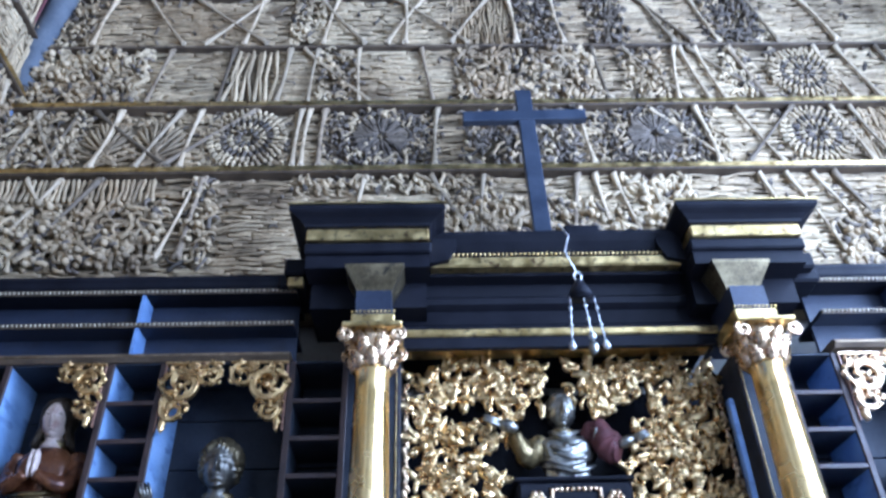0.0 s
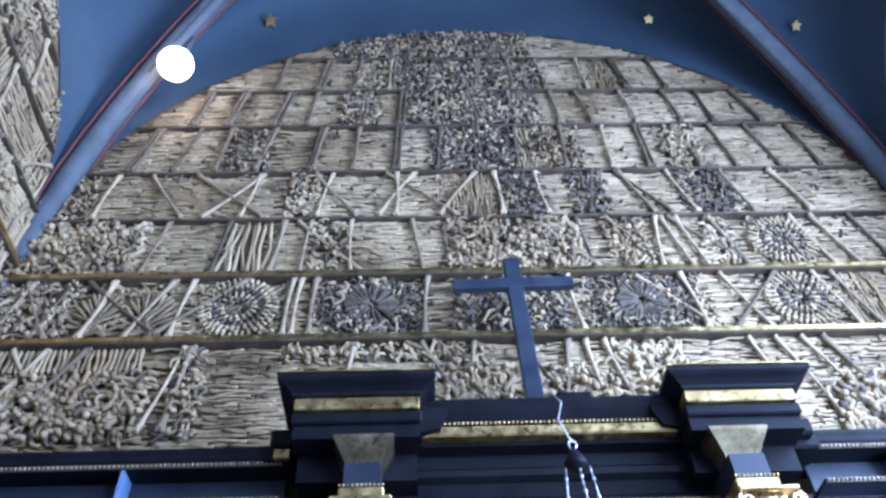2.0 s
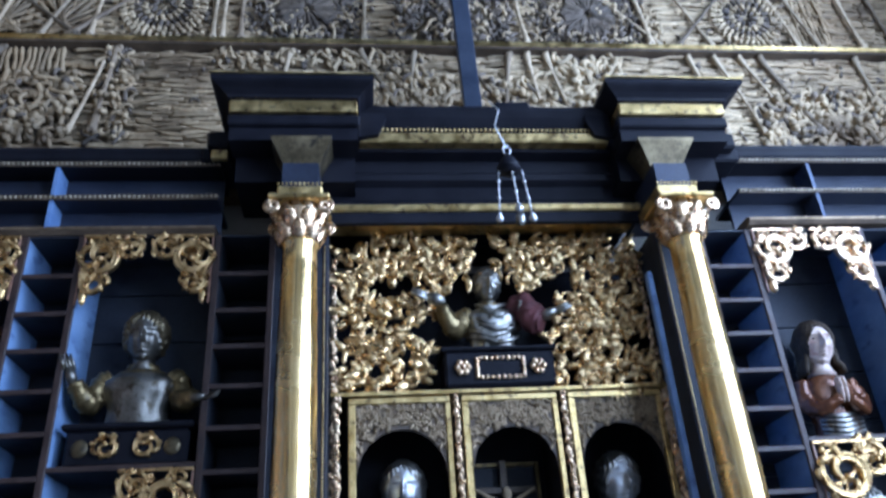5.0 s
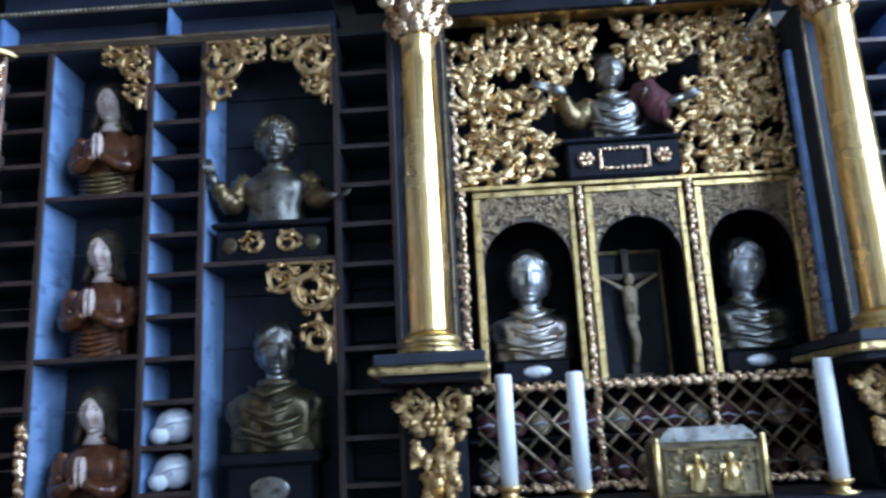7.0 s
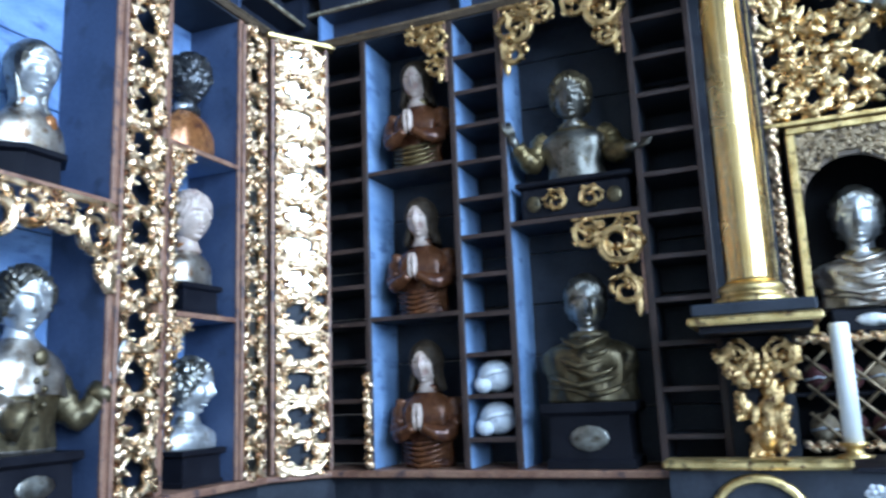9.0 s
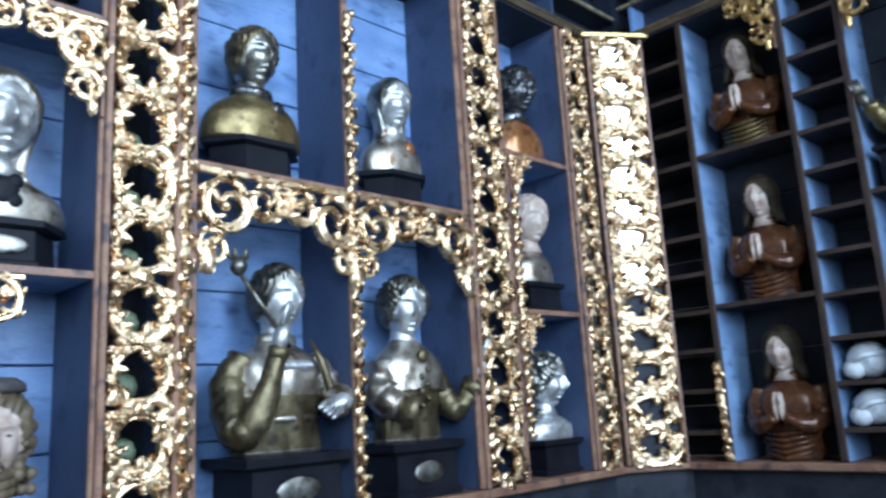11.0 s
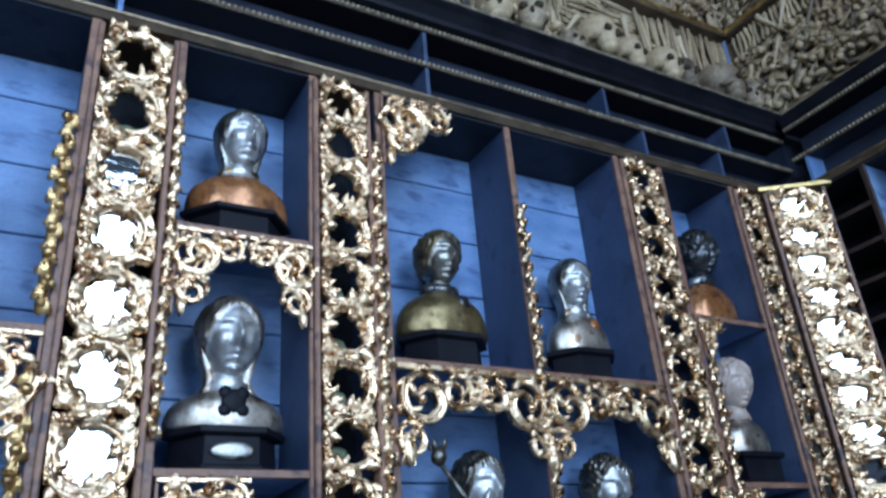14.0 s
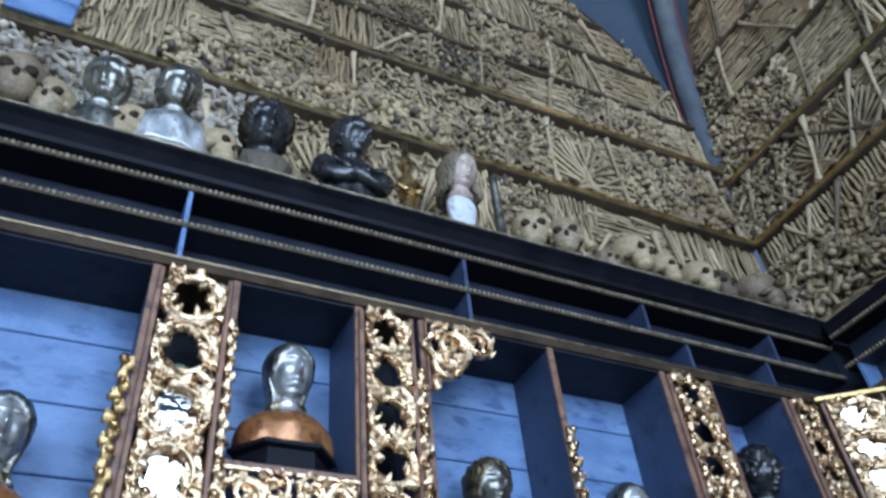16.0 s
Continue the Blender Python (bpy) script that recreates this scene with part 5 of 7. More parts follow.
# ---------- altar retable ----------
altar = thing("altar_retable", "black and gilded altar retable with columns, carved panel and niches", "altar", pose(0, 0, 0))
AY = 3.03
part("back_board", Geo().box(-0.545, 1.455, 3.46, 3.48, 0.9, 3.3), BLACK, altar)
for x0, x1 in ((-0.545, -0.30), (1.235, 1.455)):
    part("pier", Geo().box(x0, x1, 2.80, 3.45, 1.14, 3.2), NAVY_AND_SHADE, altar, "dark blue painted pier")
for x, s in ((-0.315, 1), (1.245, -1)):
    g = Geo()
    for k in range(95):
        g.ball((x, 2.795, 1.75 + k * 0.0145), 0.006, 5, 3)
    tagged(part("beaded_edge", g, GOLD_MOULD, altar, "gilded beaded edge"), kind="stuff")
    p = part("gilded_rope", rope(1.55, 0.018, 31 + s), GOLD, altar, "gilded leaf rope")
    p.location = (x + s * 0.035, AY, 1.62)
part("sunk_strip", Geo().box(1.14, 1.165, 2.76, 2.80, 1.75, 2.95, 0, 0.004), BLUE, altar, "blue beaded strip")


def column(x):
    c = thing("altar_column", "smooth gilded column with a leafy capital", "column", pose(x, 2.62, 1.725), "altar columns")
    part("base", Geo().lathe([(0.125, 0), (0.13, 0.012), (0.125, 0.028), (0.105, 0.034), (0.105, 0.044), (0.115, 0.056), (0.108, 0.07), (0.09, 0.078)], 28), GOLD_MOULD, c)
    part("shaft", Geo().lathe([(0.088, 0.079), (0.084, 0.1), (0.084, 0.4), (0.080, 0.8), (0.073, 1.2), (0.071, 1.28), (0.08, 1.292), (0.08, 1.303)], 32), GOLD_BRIGHT, c)
    part("capital", Geo().lathe([(0.072, 1.304), (0.076, 1.37), (0.092, 1.43), (0.105, 1.466)], 20), GOLD, c, "gilded leaf and scroll capital")
    for ring, (z, q, L) in enumerate(((1.306, 0.076, 0.075), (1.35, 0.082, 0.085))):
        for k in range(8):
            a = 2 * math.pi * (k + 0.5 * ring) / 8
            g = Geo()
            leaf(g, 0, 0, math.pi / 2, L * 1.15, 0.034, 0.03, 0.0)
            ob = part("leaf", g, GOLD, c)
            ob.matrix_basis = pose(q * math.cos(a), q * math.sin(a), z, 0, 0, math.degrees(a) + 90) @ pose(0, 0, 0, 14, 0, 0)
    for sx in (-1, 1):
        for sy in (-1, 1):
            g = Geo()
            scroll(g, 0, 0, 0.036, math.pi * 0.5, 1.6, 0.0125, -sx)
            ob = part("volute", g, GOLD, c)
            ob.matrix_basis = pose(sx * 0.108, sy * 0.098, 1.432, 0, 0, 0)
    part("abacus", Geo().box(-0.128, 0.128, -0.128, 0.128, 1.467, 1.489, 0, 0.006), GOLD_MOULD, c)
    return c


for x, bx, hw in ((-0.41, -0.445, 0.36), (1.285, 1.325, 0.335)):
    column(x)
    pl = thing("column_plinth", "black projecting plinth with a gilded moulding", "plinth", pose(x, 2.62, 1.67), "column plinths")
    part("slab", Geo().box(-0.20, 0.20, -0.19, 0.41, 0.012, 0.055, 0, 0.006), NAVY_AND_SHADE, pl)
    part("gilt_moulding", Geo().box(-0.215, 0.215, -0.205, 0.40, -0.02, 0.011, 0, 0.008), GOLD_MOULD, pl)
    part("under_board", Geo().box(-0.18, 0.18, -0.17, 0.40, -0.045, -0.021), BLACK, pl)
    co = thing("column_console", "gilded carved console of leaves below the column", "console", pose(x - 0.0, 2.66, 1.62), "column consoles")
    part("core", Geo().prism([(-0.12, 0), (0.12, 0), (0.10, -0.1), (0.05, -0.3), (0.03, -0.44), (-0.03, -0.44), (-0.05, -0.3), (-0.10, -0.1)], 0.0, 0.14), BLACK, co)
    g, rnd = Geo(), random.Random(77)
    for k in range(40):
        t = rnd.random() ** 1.2
        wx = 0.11 * (1 - t) + 0.02
        g = Geo()
        leaf(g, rnd.uniform(-wx, wx), -0.03 - 0.38 * t, rnd.uniform(-2.1, -1.0), rnd.uniform(0.05, 0.085), rnd.uniform(0.026, 0.04), 0.04, -0.005, 0, rnd.uniform(-0.8, 0.8))
        part("leaf", g, GOLD_DARK, co)
    for s in (-1, 1):
        volute("scroll", GOLD_DARK, co, s * 0.075, -0.07, 0.06, math.pi / 2, 1.5, s, -0.02)
    g = Geo()
    flower(g, 0, -0.14, 0.05, -0.03)
    part("blossom", g, GOLD_DARK, co)
    part("knob", Geo().ball((0, -0.03, -0.36), (0.035, 0.03, 0.045), 8, 6), GOLD_DARK, co)
    # entablature block over the column
    b = thing("entablature_block", "black projecting entablature block with gilded bands", "entablature", pose(bx, 0, 0), "entablature blocks")
    dx = x - bx - (0.02 if x > 0 else 0)
    part("gilt_block", Geo().box(dx - 0.095, dx + 0.095, 2.53, 2.80, 3.216, 3.272, 0, 0.006), GOLD_MOULD, b)
    g = Geo()
    beads(g, dx - 0.10, dx + 0.10, 2.527, 3.279, 0.007, 0.018)
    tagged(part("beading", g, GOLD_MOULD, b), kind="stuff")
    part("die", Geo().box(dx - 0.078, dx + 0.078, 2.55, 3.02, 3.273, 3.40), GALLERY, b, "dark blue painted die")
    part("neck", Geo().lathe([(0.11, 3.401), (0.115, 3.42), (0.15, 3.47), (0.185, 3.515), (0.19, 3.53)], 4, (dx, 2.66), 1, 1, 0, 0, 0, False, math.pi / 4), DIM_BRONZE, b, "flaring bracket with rubbed gilding")
    part("frieze", Geo().box(-hw + 0.09, hw - 0.09, 2.70, 3.02, 3.40, 3.60), BLACK, b)
    part("upper_frieze", Geo().box(-hw + 0.075, hw - 0.075, 2.56, 2.699, 3.531, 3.60), BLACK, b)
    part("soffit", Geo().box(-hw + 0.065, hw - 0.065, 2.535, 3.02, 3.601, 3.659, 0, 0.008), BLACK, b)
    part("gilt_band", Geo().box(-hw + 0.075, hw - 0.075, 2.515, 3.0, 3.66, 3.722, 0, 0.006), GOLD_MOULD, b, "broad gilded band")
    g = Geo()
    beads(g, -hw + 0.075, hw - 0.075, 2.51, 3.73)
    tagged(part("beading", g, GOLD_MOULD, b), kind="stuff")
    prof = [(hw - 0.07, 3.723), (hw - 0.064, 3.735), (hw - 0.04, 3.752), (hw - 0.012, 3.766), (hw, 3.776), (hw, 3.798)]
    g = Geo()
    v, f = [], []
    for q, z in prof:
        v += [(-q, 2.79 - q + hw - 0.36, z), (q, 2.79 - q + hw - 0.36, z), (q, 3.03, z), (-q, 3.03, z)]
    for i in range(len(prof) - 1):
        for j in range(4):
            f.append((i * 4 + j, i * 4 + (j + 1) % 4, (i + 1) * 4 + (j + 1) % 4, (i + 1) * 4 + j))
    f += [(3, 2, 1, 0), tuple(range(len(v) - 4, len(v)))]
    g.add(v, f)
    part("cornice", g, BLACK, b, "black flaring cornice")
    part("gilt_fillet", Geo().box(-hw - 0.004, hw + 0.004, 2.422, 2.44, 3.799, 3.806), GOLD_MOULD, b, "thin rubbed gilt edge")
    # the cornice turns back to the wall on the outer side and steps down to the middle on the inner side
    s = -1 if x < 0 else 1
    for k, (out, y0, z0, z1) in enumerate(((hw + 0.05, 2.70, 3.60, 3.69), (hw + 0.085, 2.76, 3.56, 3.64))):
        part("return_moulding", Geo().box(min(s * (hw - 0.06), s * out), max(s * (hw - 0.06), s * out), y0, 3.02, z0, z1, 0, 0.012), BLACK, b)
    if x < 0:
        part("return_band", Geo().box(-hw - 0.03, -hw + 0.045, 2.725, 2.759, 3.548, 3.597, 0, 0.004), GOLD_MOULD, b)
    part("inner_return", Geo().prism([(-s * (hw - 0.07), 3.60), (-s * (hw + 0.02), 3.62), (-s * (hw + 0.055), 3.70), (-s * (hw + 0.055), 3.765), (-s * (hw - 0.06), 3.765)], 2.63, 3.02), BLACK, b)

ent = thing("entablature", "black entablature with gilded mouldings between the columns", "entablature", pose(0, 0, 0))
part("lower_board", Geo().box(-0.30, 1.20, 2.80, 2.83, 3.24, 3.295), BLACK, ent)
part("lower_moulding", Geo().box(-0.30, 1.20, 2.785, 3.03, 3.296, 3.336, 0, 0.008), GOLD_MOULD, ent)
part("architrave", Geo().box(-0.30, 1.20, 2.80, 3.45, 3.337, 3.352), BLACK, ent)
part("frieze", Geo().sweep_x([(2.85, 3.353), (2.83, 3.38), (2.83, 3.45), (2.795, 3.47), (2.79, 3.50), (2.81, 3.52), (2.80, 3.58), (3.45, 3.58), (3.45, 3.353)], -0.30, 1.20), BLACK, ent)
part("gilt_band", Geo().box(-0.16, 1.05, 2.66, 3.03, 3.60, 3.655, 0, 0.008), GOLD_MOULD, ent, "long gilded band")
g = Geo()
beads(g, -0.16, 1.05, 2.657, 3.664)
tagged(part("beading", g, GOLD_MOULD, ent), kind="stuff")
part("cornice", Geo().sweep_x([(2.70, 3.656), (2.67, 3.69), (2.64, 3.725), (2.62, 3.755), (2.62, 3.775), (3.03, 3.775), (3.03, 3.656)], -0.13, 1.03), BLACK, ent, "black cornice")
part("under_board", Geo().box(-0.30, 1.20, 2.72, 3.03, 3.581, 3.599), BLACK, ent)
solid("altar_block", Geo().box(0.50, 0.67, 2.64, 2.78, 3.776, 3.825, 0, 0.006), BLACK, "small black wooden block on the cornice", "block")
cr = thing("standing_cross", "tall plain blue-black wooden cross on the cornice", "cross", pose(0.41, 2.73, 3.776, 0, -1.2, 0))
part("upright", Geo().box(-0.045, 0.045, -0.025, 0.025, 0, 1.075, 0, 0.005), CROSS_BLUE, cr)
part("cross_arm", Geo().box(-0.355, 0.335, -0.031, 0.019, 0.83, 0.905, 0, 0.005), CROSS_BLUE, cr)

# carved openwork panel
g, rnd = Geo(), random.Random(5)


def in_opening(x, z):
    d = abs(x - 0.45)
    if z < 2.71:
        return d < 0.275
    if z < 2.90:
        return -0.36 < x - 0.45 < 0.31
    return abs(x - 0.44) < 0.21 * max(0, (3.10 - z) / 0.20) ** 0.6 + 0.045


for i in range(21):
    for j in range(12):
        x = -0.255 + (i + 0.5 + rnd.uniform(-0.3, 0.3)) * 1.46 / 21
        z = 2.515 + (j + 0.5 + rnd.uniform(-0.3, 0.3)) * 0.76 / 12
        if in_opening(x, z) or rnd.random() < 0.10 or math.sin(9 * x + 1) * math.sin(11 * z) > 0.72:
            continue
        y = AY + rnd.uniform(-0.02, 0.02)
        if rnd.random() < 0.55:
            scroll(g, x, z, rnd.uniform(0.032, 0.056), rnd.uniform(0, 6.28), 1.3, 0.0105, rnd.choice((-1, 1)), y)
        for k in range(3):
            leaf(g, x + rnd.uniform(-0.03, 0.03), z + rnd.uniform(-0.03, 0.03), rnd.uniform(0, 6.28), rnd.uniform(0.055, 0.10), rnd.uniform(0.016, 0.030), rnd.uniform(0.025, 0.055), y, 0, rnd.uniform(-1.4, 1.4))
        if rnd.random() < 0.3:
            flower(g, x, z, 0.03, y - 0.01)
        else:
            g.ball((x + 0.02, y - 0.025, z), rnd.uniform(0.011, 0.018), 6, 4)
tagged(part("openwork_panel", g, GOLD_WARM, altar, "gilded openwork of leaves and scrolls"), kind="stuff")
part("recess", Geo().box(-0.29, 1.23, 3.40, 3.44, 2.48, 3.2), BLACK, altar)
part("panel_sill", Geo().box(-0.295, 1.235, 2.985, 3.44, 2.478, 2.498, 0, 0.004), GOLD_MOULD, altar)

# three arched niches
for x0, x1 in ((-0.225, 0.235), (0.27, 0.715), (0.75, 1.195)):
    ni = part("niche", Geo().box(x0, x1, 3.42, 3.44, 1.63, 2.47), BLACK, altar, "black niche interior")
    part("side_board", Geo().box(x0, x0 + 0.01, 3.05, 3.42, 1.63, 2.47), BLACK, ni)
    part("side_board", Geo().box(x1 - 0.01, x1, 3.05, 3.42, 1.63, 2.47), BLACK, ni)
    part("niche_floor", Geo().box(x0, x1, 3.05, 3.42, 1.615, 1.63), BLACK, ni)
    xa, xb = x0 + 0.045, x1 - 0.035
    c, r = (xa + xb) / 2, (xb - xa) / 2
    zs = 2.335 - r
    poly = [(xa, zs)] + [(c - r * math.cos(math.pi * k / 14), zs + r * math.sin(math.pi * k / 14)) for k in range(15)][1:-1] + [(xb, zs), (xb + 0.004, 2.445), (xa - 0.004, 2.445)]
    part("spandrel", Geo().prism(poly, 3.02, 3.035), LEDGE, ni)
    g = Geo()
    for k in range(620):
        px, pz = rnd.uniform(xa, xb), rnd.uniform(zs, 2.44)
        if math.hypot(px - c, pz - zs) < r + 0.015:
            continue
        leaf(g, px, pz, rnd.uniform(0, 6.28), 0.03, 0.010, 0.014, 3.02, 0, rnd.uniform(-1, 1))
        if k % 3 == 0:
            g.ball((px, 3.012, pz), 0.007, 5, 3)
    tagged(part("relief", g, DULL_GOLD, ni), kind="stuff")
    g = Geo()
    for a, b in ((x0 + 0.008, x0 + 0.04), (x1 - 0.03, x1 - 0.004)):
        g.box(a, b, 3.005, 3.04, 1.63, 2.446, 0, 0.004)
    g.box(x0 + 0.008, x1 - 0.004, 3.003, 3.04, 2.4465, 2.475, 0, 0.004)
    part("gilt_frame", g, GOLD_MOULD, ni)
for x in (-0.265, 0.253, 0.733, 1.215):
    p = part("gilded_rope", rope(0.86 if x in (-0.265, 1.215) else 1.28, 0.017, int(x * 50) + 90), GOLD, altar, "gilded leaf rope")
    p.location = (x, 3.0, 1.62 if x in (-0.265, 1.215) else 1.20)
for z in (1.61, 1.205):
    p = part("gilded_rope", rope(1.5, 0.017, int(z * 100), False), GOLD, altar, "gilded leaf rope")
    p.location = (-0.28, 3.0, z)
g = Geo()
x = -0.64
while x < 1.25:
    for s in (-1, 1):
        a, b = (x, x + 0.39) if s > 0 else (x + 0.39, x)
        p0, p1 = Vector((a, 3.02 + 0.006 * s, 1.22)), Vector((b, 3.02 + 0.006 * s, 1.60))
        lo, hi = -0.25, 1.21
        d = p1 - p0
        t0, t1 = 0.0, 1.0
        for lim, sg in ((lo, 1), (hi, -1)):
            ta = (lim - p0.x) / d.x
            if (d.x > 0) == (sg > 0):
                t0 = max(t0, ta)
            else:
                t1 = min(t1, ta)
        if t1 > t0 + 0.03:
            g.tube([p0 + d * t0, p0 + d * t1], 0.0078, 4)
    x += 0.112
part("lattice", g, DULL_GOLD, altar, "dull gilded diagonal lattice")
part("relic_shelf", Geo().box(-0.29, 1.23, 3.05, 3.44, 1.19, 1.205), BLACK, altar)
part("relic_shelf", Geo().box(-0.29, 1.23, 3.09, 3.44, 1.39, 1.402), BLACK, altar)
for k in range(26):
    g = Geo()
    g.ball((0, 0, 0.06), (0.055, 0.06, 0.058), 12, 8)
    g.ball((0, -0.04, 0.03), (0.03, 0.03, 0.028), 8, 6)
    g.tube([(-0.05, -0.03, 0.05), (0, -0.064, 0.062), (0.05, -0.03, 0.05)], 0.006, 5, 1)
    row = k // 13
    solid("wrapped_skull", g, [VELVET if k % 3 else BONE_PALE, CLOTH], "skull relic wrapped in faded red cloth behind the lattice", "wrapped relic", pose(-0.2 + (k % 13) * 0.112, 3.15 + 0.04 * (k % 2), 1.206 + 0.197 * row), "lattice relics")

# busts of the altar
NSIL = [SILVER, DARK_SILVER, TARNISH, BRONZE]
for x, lb in ((0.02, "silver reliquary bust with a bright face and draped shoulders"), (0.985, "dark silver reliquary bust with draped shoulders")):
    pt = thing("plinth", "low black plinth with an oval silver plate", "plinth", pose(x, 3.2, 1.631), "plinths")
    part("body", Geo().box(-0.15, 0.15, -0.09, 0.09, 0, 0.10, 0, 0.01), BLACK, pt)
    part("name_plate", Geo().ball((0, -0.092, 0.05), (0.065, 0.006, 0.028), 12, 6), SILVER, pt, "oval silver plate")
    bust("reliquary_bust", lb, pose(x, 3.2, 1.732), NSIL if x < 0.5 else [SILVER, DARK_SILVER, DARK_SILVER, BRONZE], 0.52, 0.20, "cap", -4 if x < 0.5 else 6, 0.92, folds=0.09, hs=1.15)
fr = thing("icon_frame", "dark framed panel with a dull gilded edge behind the crucifix", "framed panel", pose(0.50, 3.37, 1.631))
part("panel", Geo().box(-0.15, 0.15, 0.0, 0.012, 0.02, 0.60), NAVY_AND_SHADE, fr)
for x0, x1, z0, z1 in ((-0.17, -0.151, 0.0, 0.62), (0.151, 0.17, 0.0, 0.62), (-0.15, 0.15, 0.601, 0.62), (-0.15, 0.15, 0.0, 0.019)):
    part("frame", Geo().box(x0, x1, -0.012, 0.014, z0, z1, 0, 0.003), BRONZE, fr)
cx = thing("crucifix", "small crucifix with a pale figure on a dark cross", "crucifix", pose(0.49, 3.30, 1.631))
part("cross", Geo().box(-0.016, 0.016, 0.012, 0.03, 0, 0.62, 0, 0.003).box(-0.15, 0.15, 0.012, 0.03, 0.47, 0.50, 0, 0.003), LEDGE, cx)
g = Geo()
g.tube([(0, 0, 0.08), (0.012, -0.012, 0.18), (-0.006, -0.004, 0.27), (0, 0, 0.30)], [0.012, 0.02, 0.024, 0.028], 8)
g.tube([(0, 0, 0.29), (0, -0.004, 0.36), (0, 0, 0.42), (0, 0, 0.435)], [0.027, 0.034, 0.036, 0.016], 8)
for s in (-1, 1):
    g.tube([(s * 0.03, 0, 0.425), (s * 0.08, 0, 0.455), (s * 0.135, 0.004, 0.487)], [0.012, 0.009, 0.007], 6)
g.ball((0.004, -0.012, 0.465), (0.022, 0.024, 0.03), 10, 7)
g.ball((0, -0.006, 0.285), (0.034, 0.026, 0.024), 10, 6)
solid("crucifix_figure", g, BONE_PALE, "pale carved figure on the small crucifix", "statuette", pose(0.49, 3.295, 1.631))
part("foot", Geo().box(-0.07, 0.07, -0.03, 0.05, -0.0, 0.03, 0, 0.006), LEDGE, cx)
casket = thing("reliquary_casket", "black casket with a gilded frame under the carved panel", "casket", pose(0.46, 3.05, 2.499), "caskets")
part("body", Geo().box(-0.25, 0.25, -0.09, 0.12, 0, 0.165, 0, 0.012), BLACK, casket)
part("lid", Geo().box(-0.265, 0.265, -0.10, 0.13, 0.166, 0.185, 0, 0.006), BLACK, casket)
g = Geo()
for k in range(34):
    a = 2 * math.pi * k / 34
    g.ball((0.105 * max(-1, min(1, 1.35 * math.cos(a))), -0.094, 0.083 + 0.045 * max(-1, min(1, 1.35 * math.sin(a)))), 0.012, 6, 4)
for s in (-1, 1):
    flower(g, s * 0.17, 0.083, 0.04, -0.092)
part("gilt_frame", g, GOLD, casket)
bust("reliquary_bust", "silver half-figure with one gilt and one dark red sleeve", pose(0.45, 3.06, 2.685), [DARK_SILVER, PEWTER, DARK_SILVER, BRONZE, VELVET], 0.44, 0.145, "cap", 0, 0.72, "reach", folds=0.10, hs=0.80)
# gradine and altar table
gr = thing("altar_gradine", "dark altar step with a gilded top moulding", "altar step", pose(0, 0, 0))
part("body", Geo().box(-0.74, 1.62, 2.52, 3.02, 0.9, 1.165), NAVY_AND_SHADE, gr)
part("gilt_moulding", Geo().box(-0.76, -0.16, 2.49, 2.62, 1.166, 1.20, 0, 0.01), GOLD_MOULD, gr)
part("top_board", Geo().box(-0.155, 1.62, 2.50, 3.02, 1.16, 1.172), BLACK, gr)
g = Geo()
g.tube([(-0.455 + 0.15 * math.cos(math.pi * k / 12), 2.51, 1.0 + 0.14 * math.sin(math.pi * k / 12)) for k in range(13)], 0.016, 8)
part("picture_arch", g, GOLD_MOULD, gr, "gilded arched frame of a small painting")
table = thing("altar_table", "altar table covered with a white cloth", "altar table", pose(0.43, 2.2, 0))
part("body", Geo().box(-1.0, 1.0, -0.3, 0.3, 0, 0.96), NAVY_AND_SHADE, table)
part("top", Geo().box(-1.05, 1.05, -0.34, 0.318, 0.961, 0.99, 0, 0.008), CLOTH, table, "white linen cover")
for x, y in ((-0.150, 2.55), (0.113, 2.60), (0.995, 2.55), (1.275, 2.56)):
    ca = thing("altar_candle", "thick white candle in a small brass holder", "candle", pose(x, y, 1.172 if x > -0.15 else 1.2), "altar candles")
    top = 1.64 - (1.172 if x > -0.15 else 1.2)
    part("holder", Geo().lathe([(0.055, 0), (0.058, 0.008), (0.03, 0.015), (0.024, 0.03), (0.042, 0.04), (0.046, 0.05)], 20), GOLD_MOULD, ca, "brass holder")
    part("wax", Geo().lathe([(0.031, 0.045), (0.031, top - 0.006), (0.027, top), (0.012, top - 0.004)], 20), WAX, ca)
    part("wick", Geo().tube([(0, 0, top - 0.005), (0.002, 0, top + 0.012)], 0.0018, 5), BLACK, ca)
tb = thing("tabernacle", "brass tabernacle chest with embossed figures", "tabernacle", pose(0.55, 2.62, 1.172))
part("body", Geo().box(-0.185, 0.185, -0.10, 0.10, 0, 0.20, 0, 0.012), DIM_BRONZE, tb)
part("roof", Geo().prism([(-0.18, 0.201), (0.18, 0.201), (0.13, 0.25), (-0.13, 0.25)], -0.09, 0.09), DARK_SILVER, tb)
for x0, x1, z0, z1 in ((-0.165, 0.165, 0.172, 0.184), (-0.165, 0.165, 0.016, 0.028), (-0.165, -0.153, 0.029, 0.171), (0.153, 0.165, 0.029, 0.171)):
    part("border", Geo().box(x0, x1, -0.108, -0.1005, z0, z1, 0, 0.003), BRONZE, tb)
rt = random.Random(8)
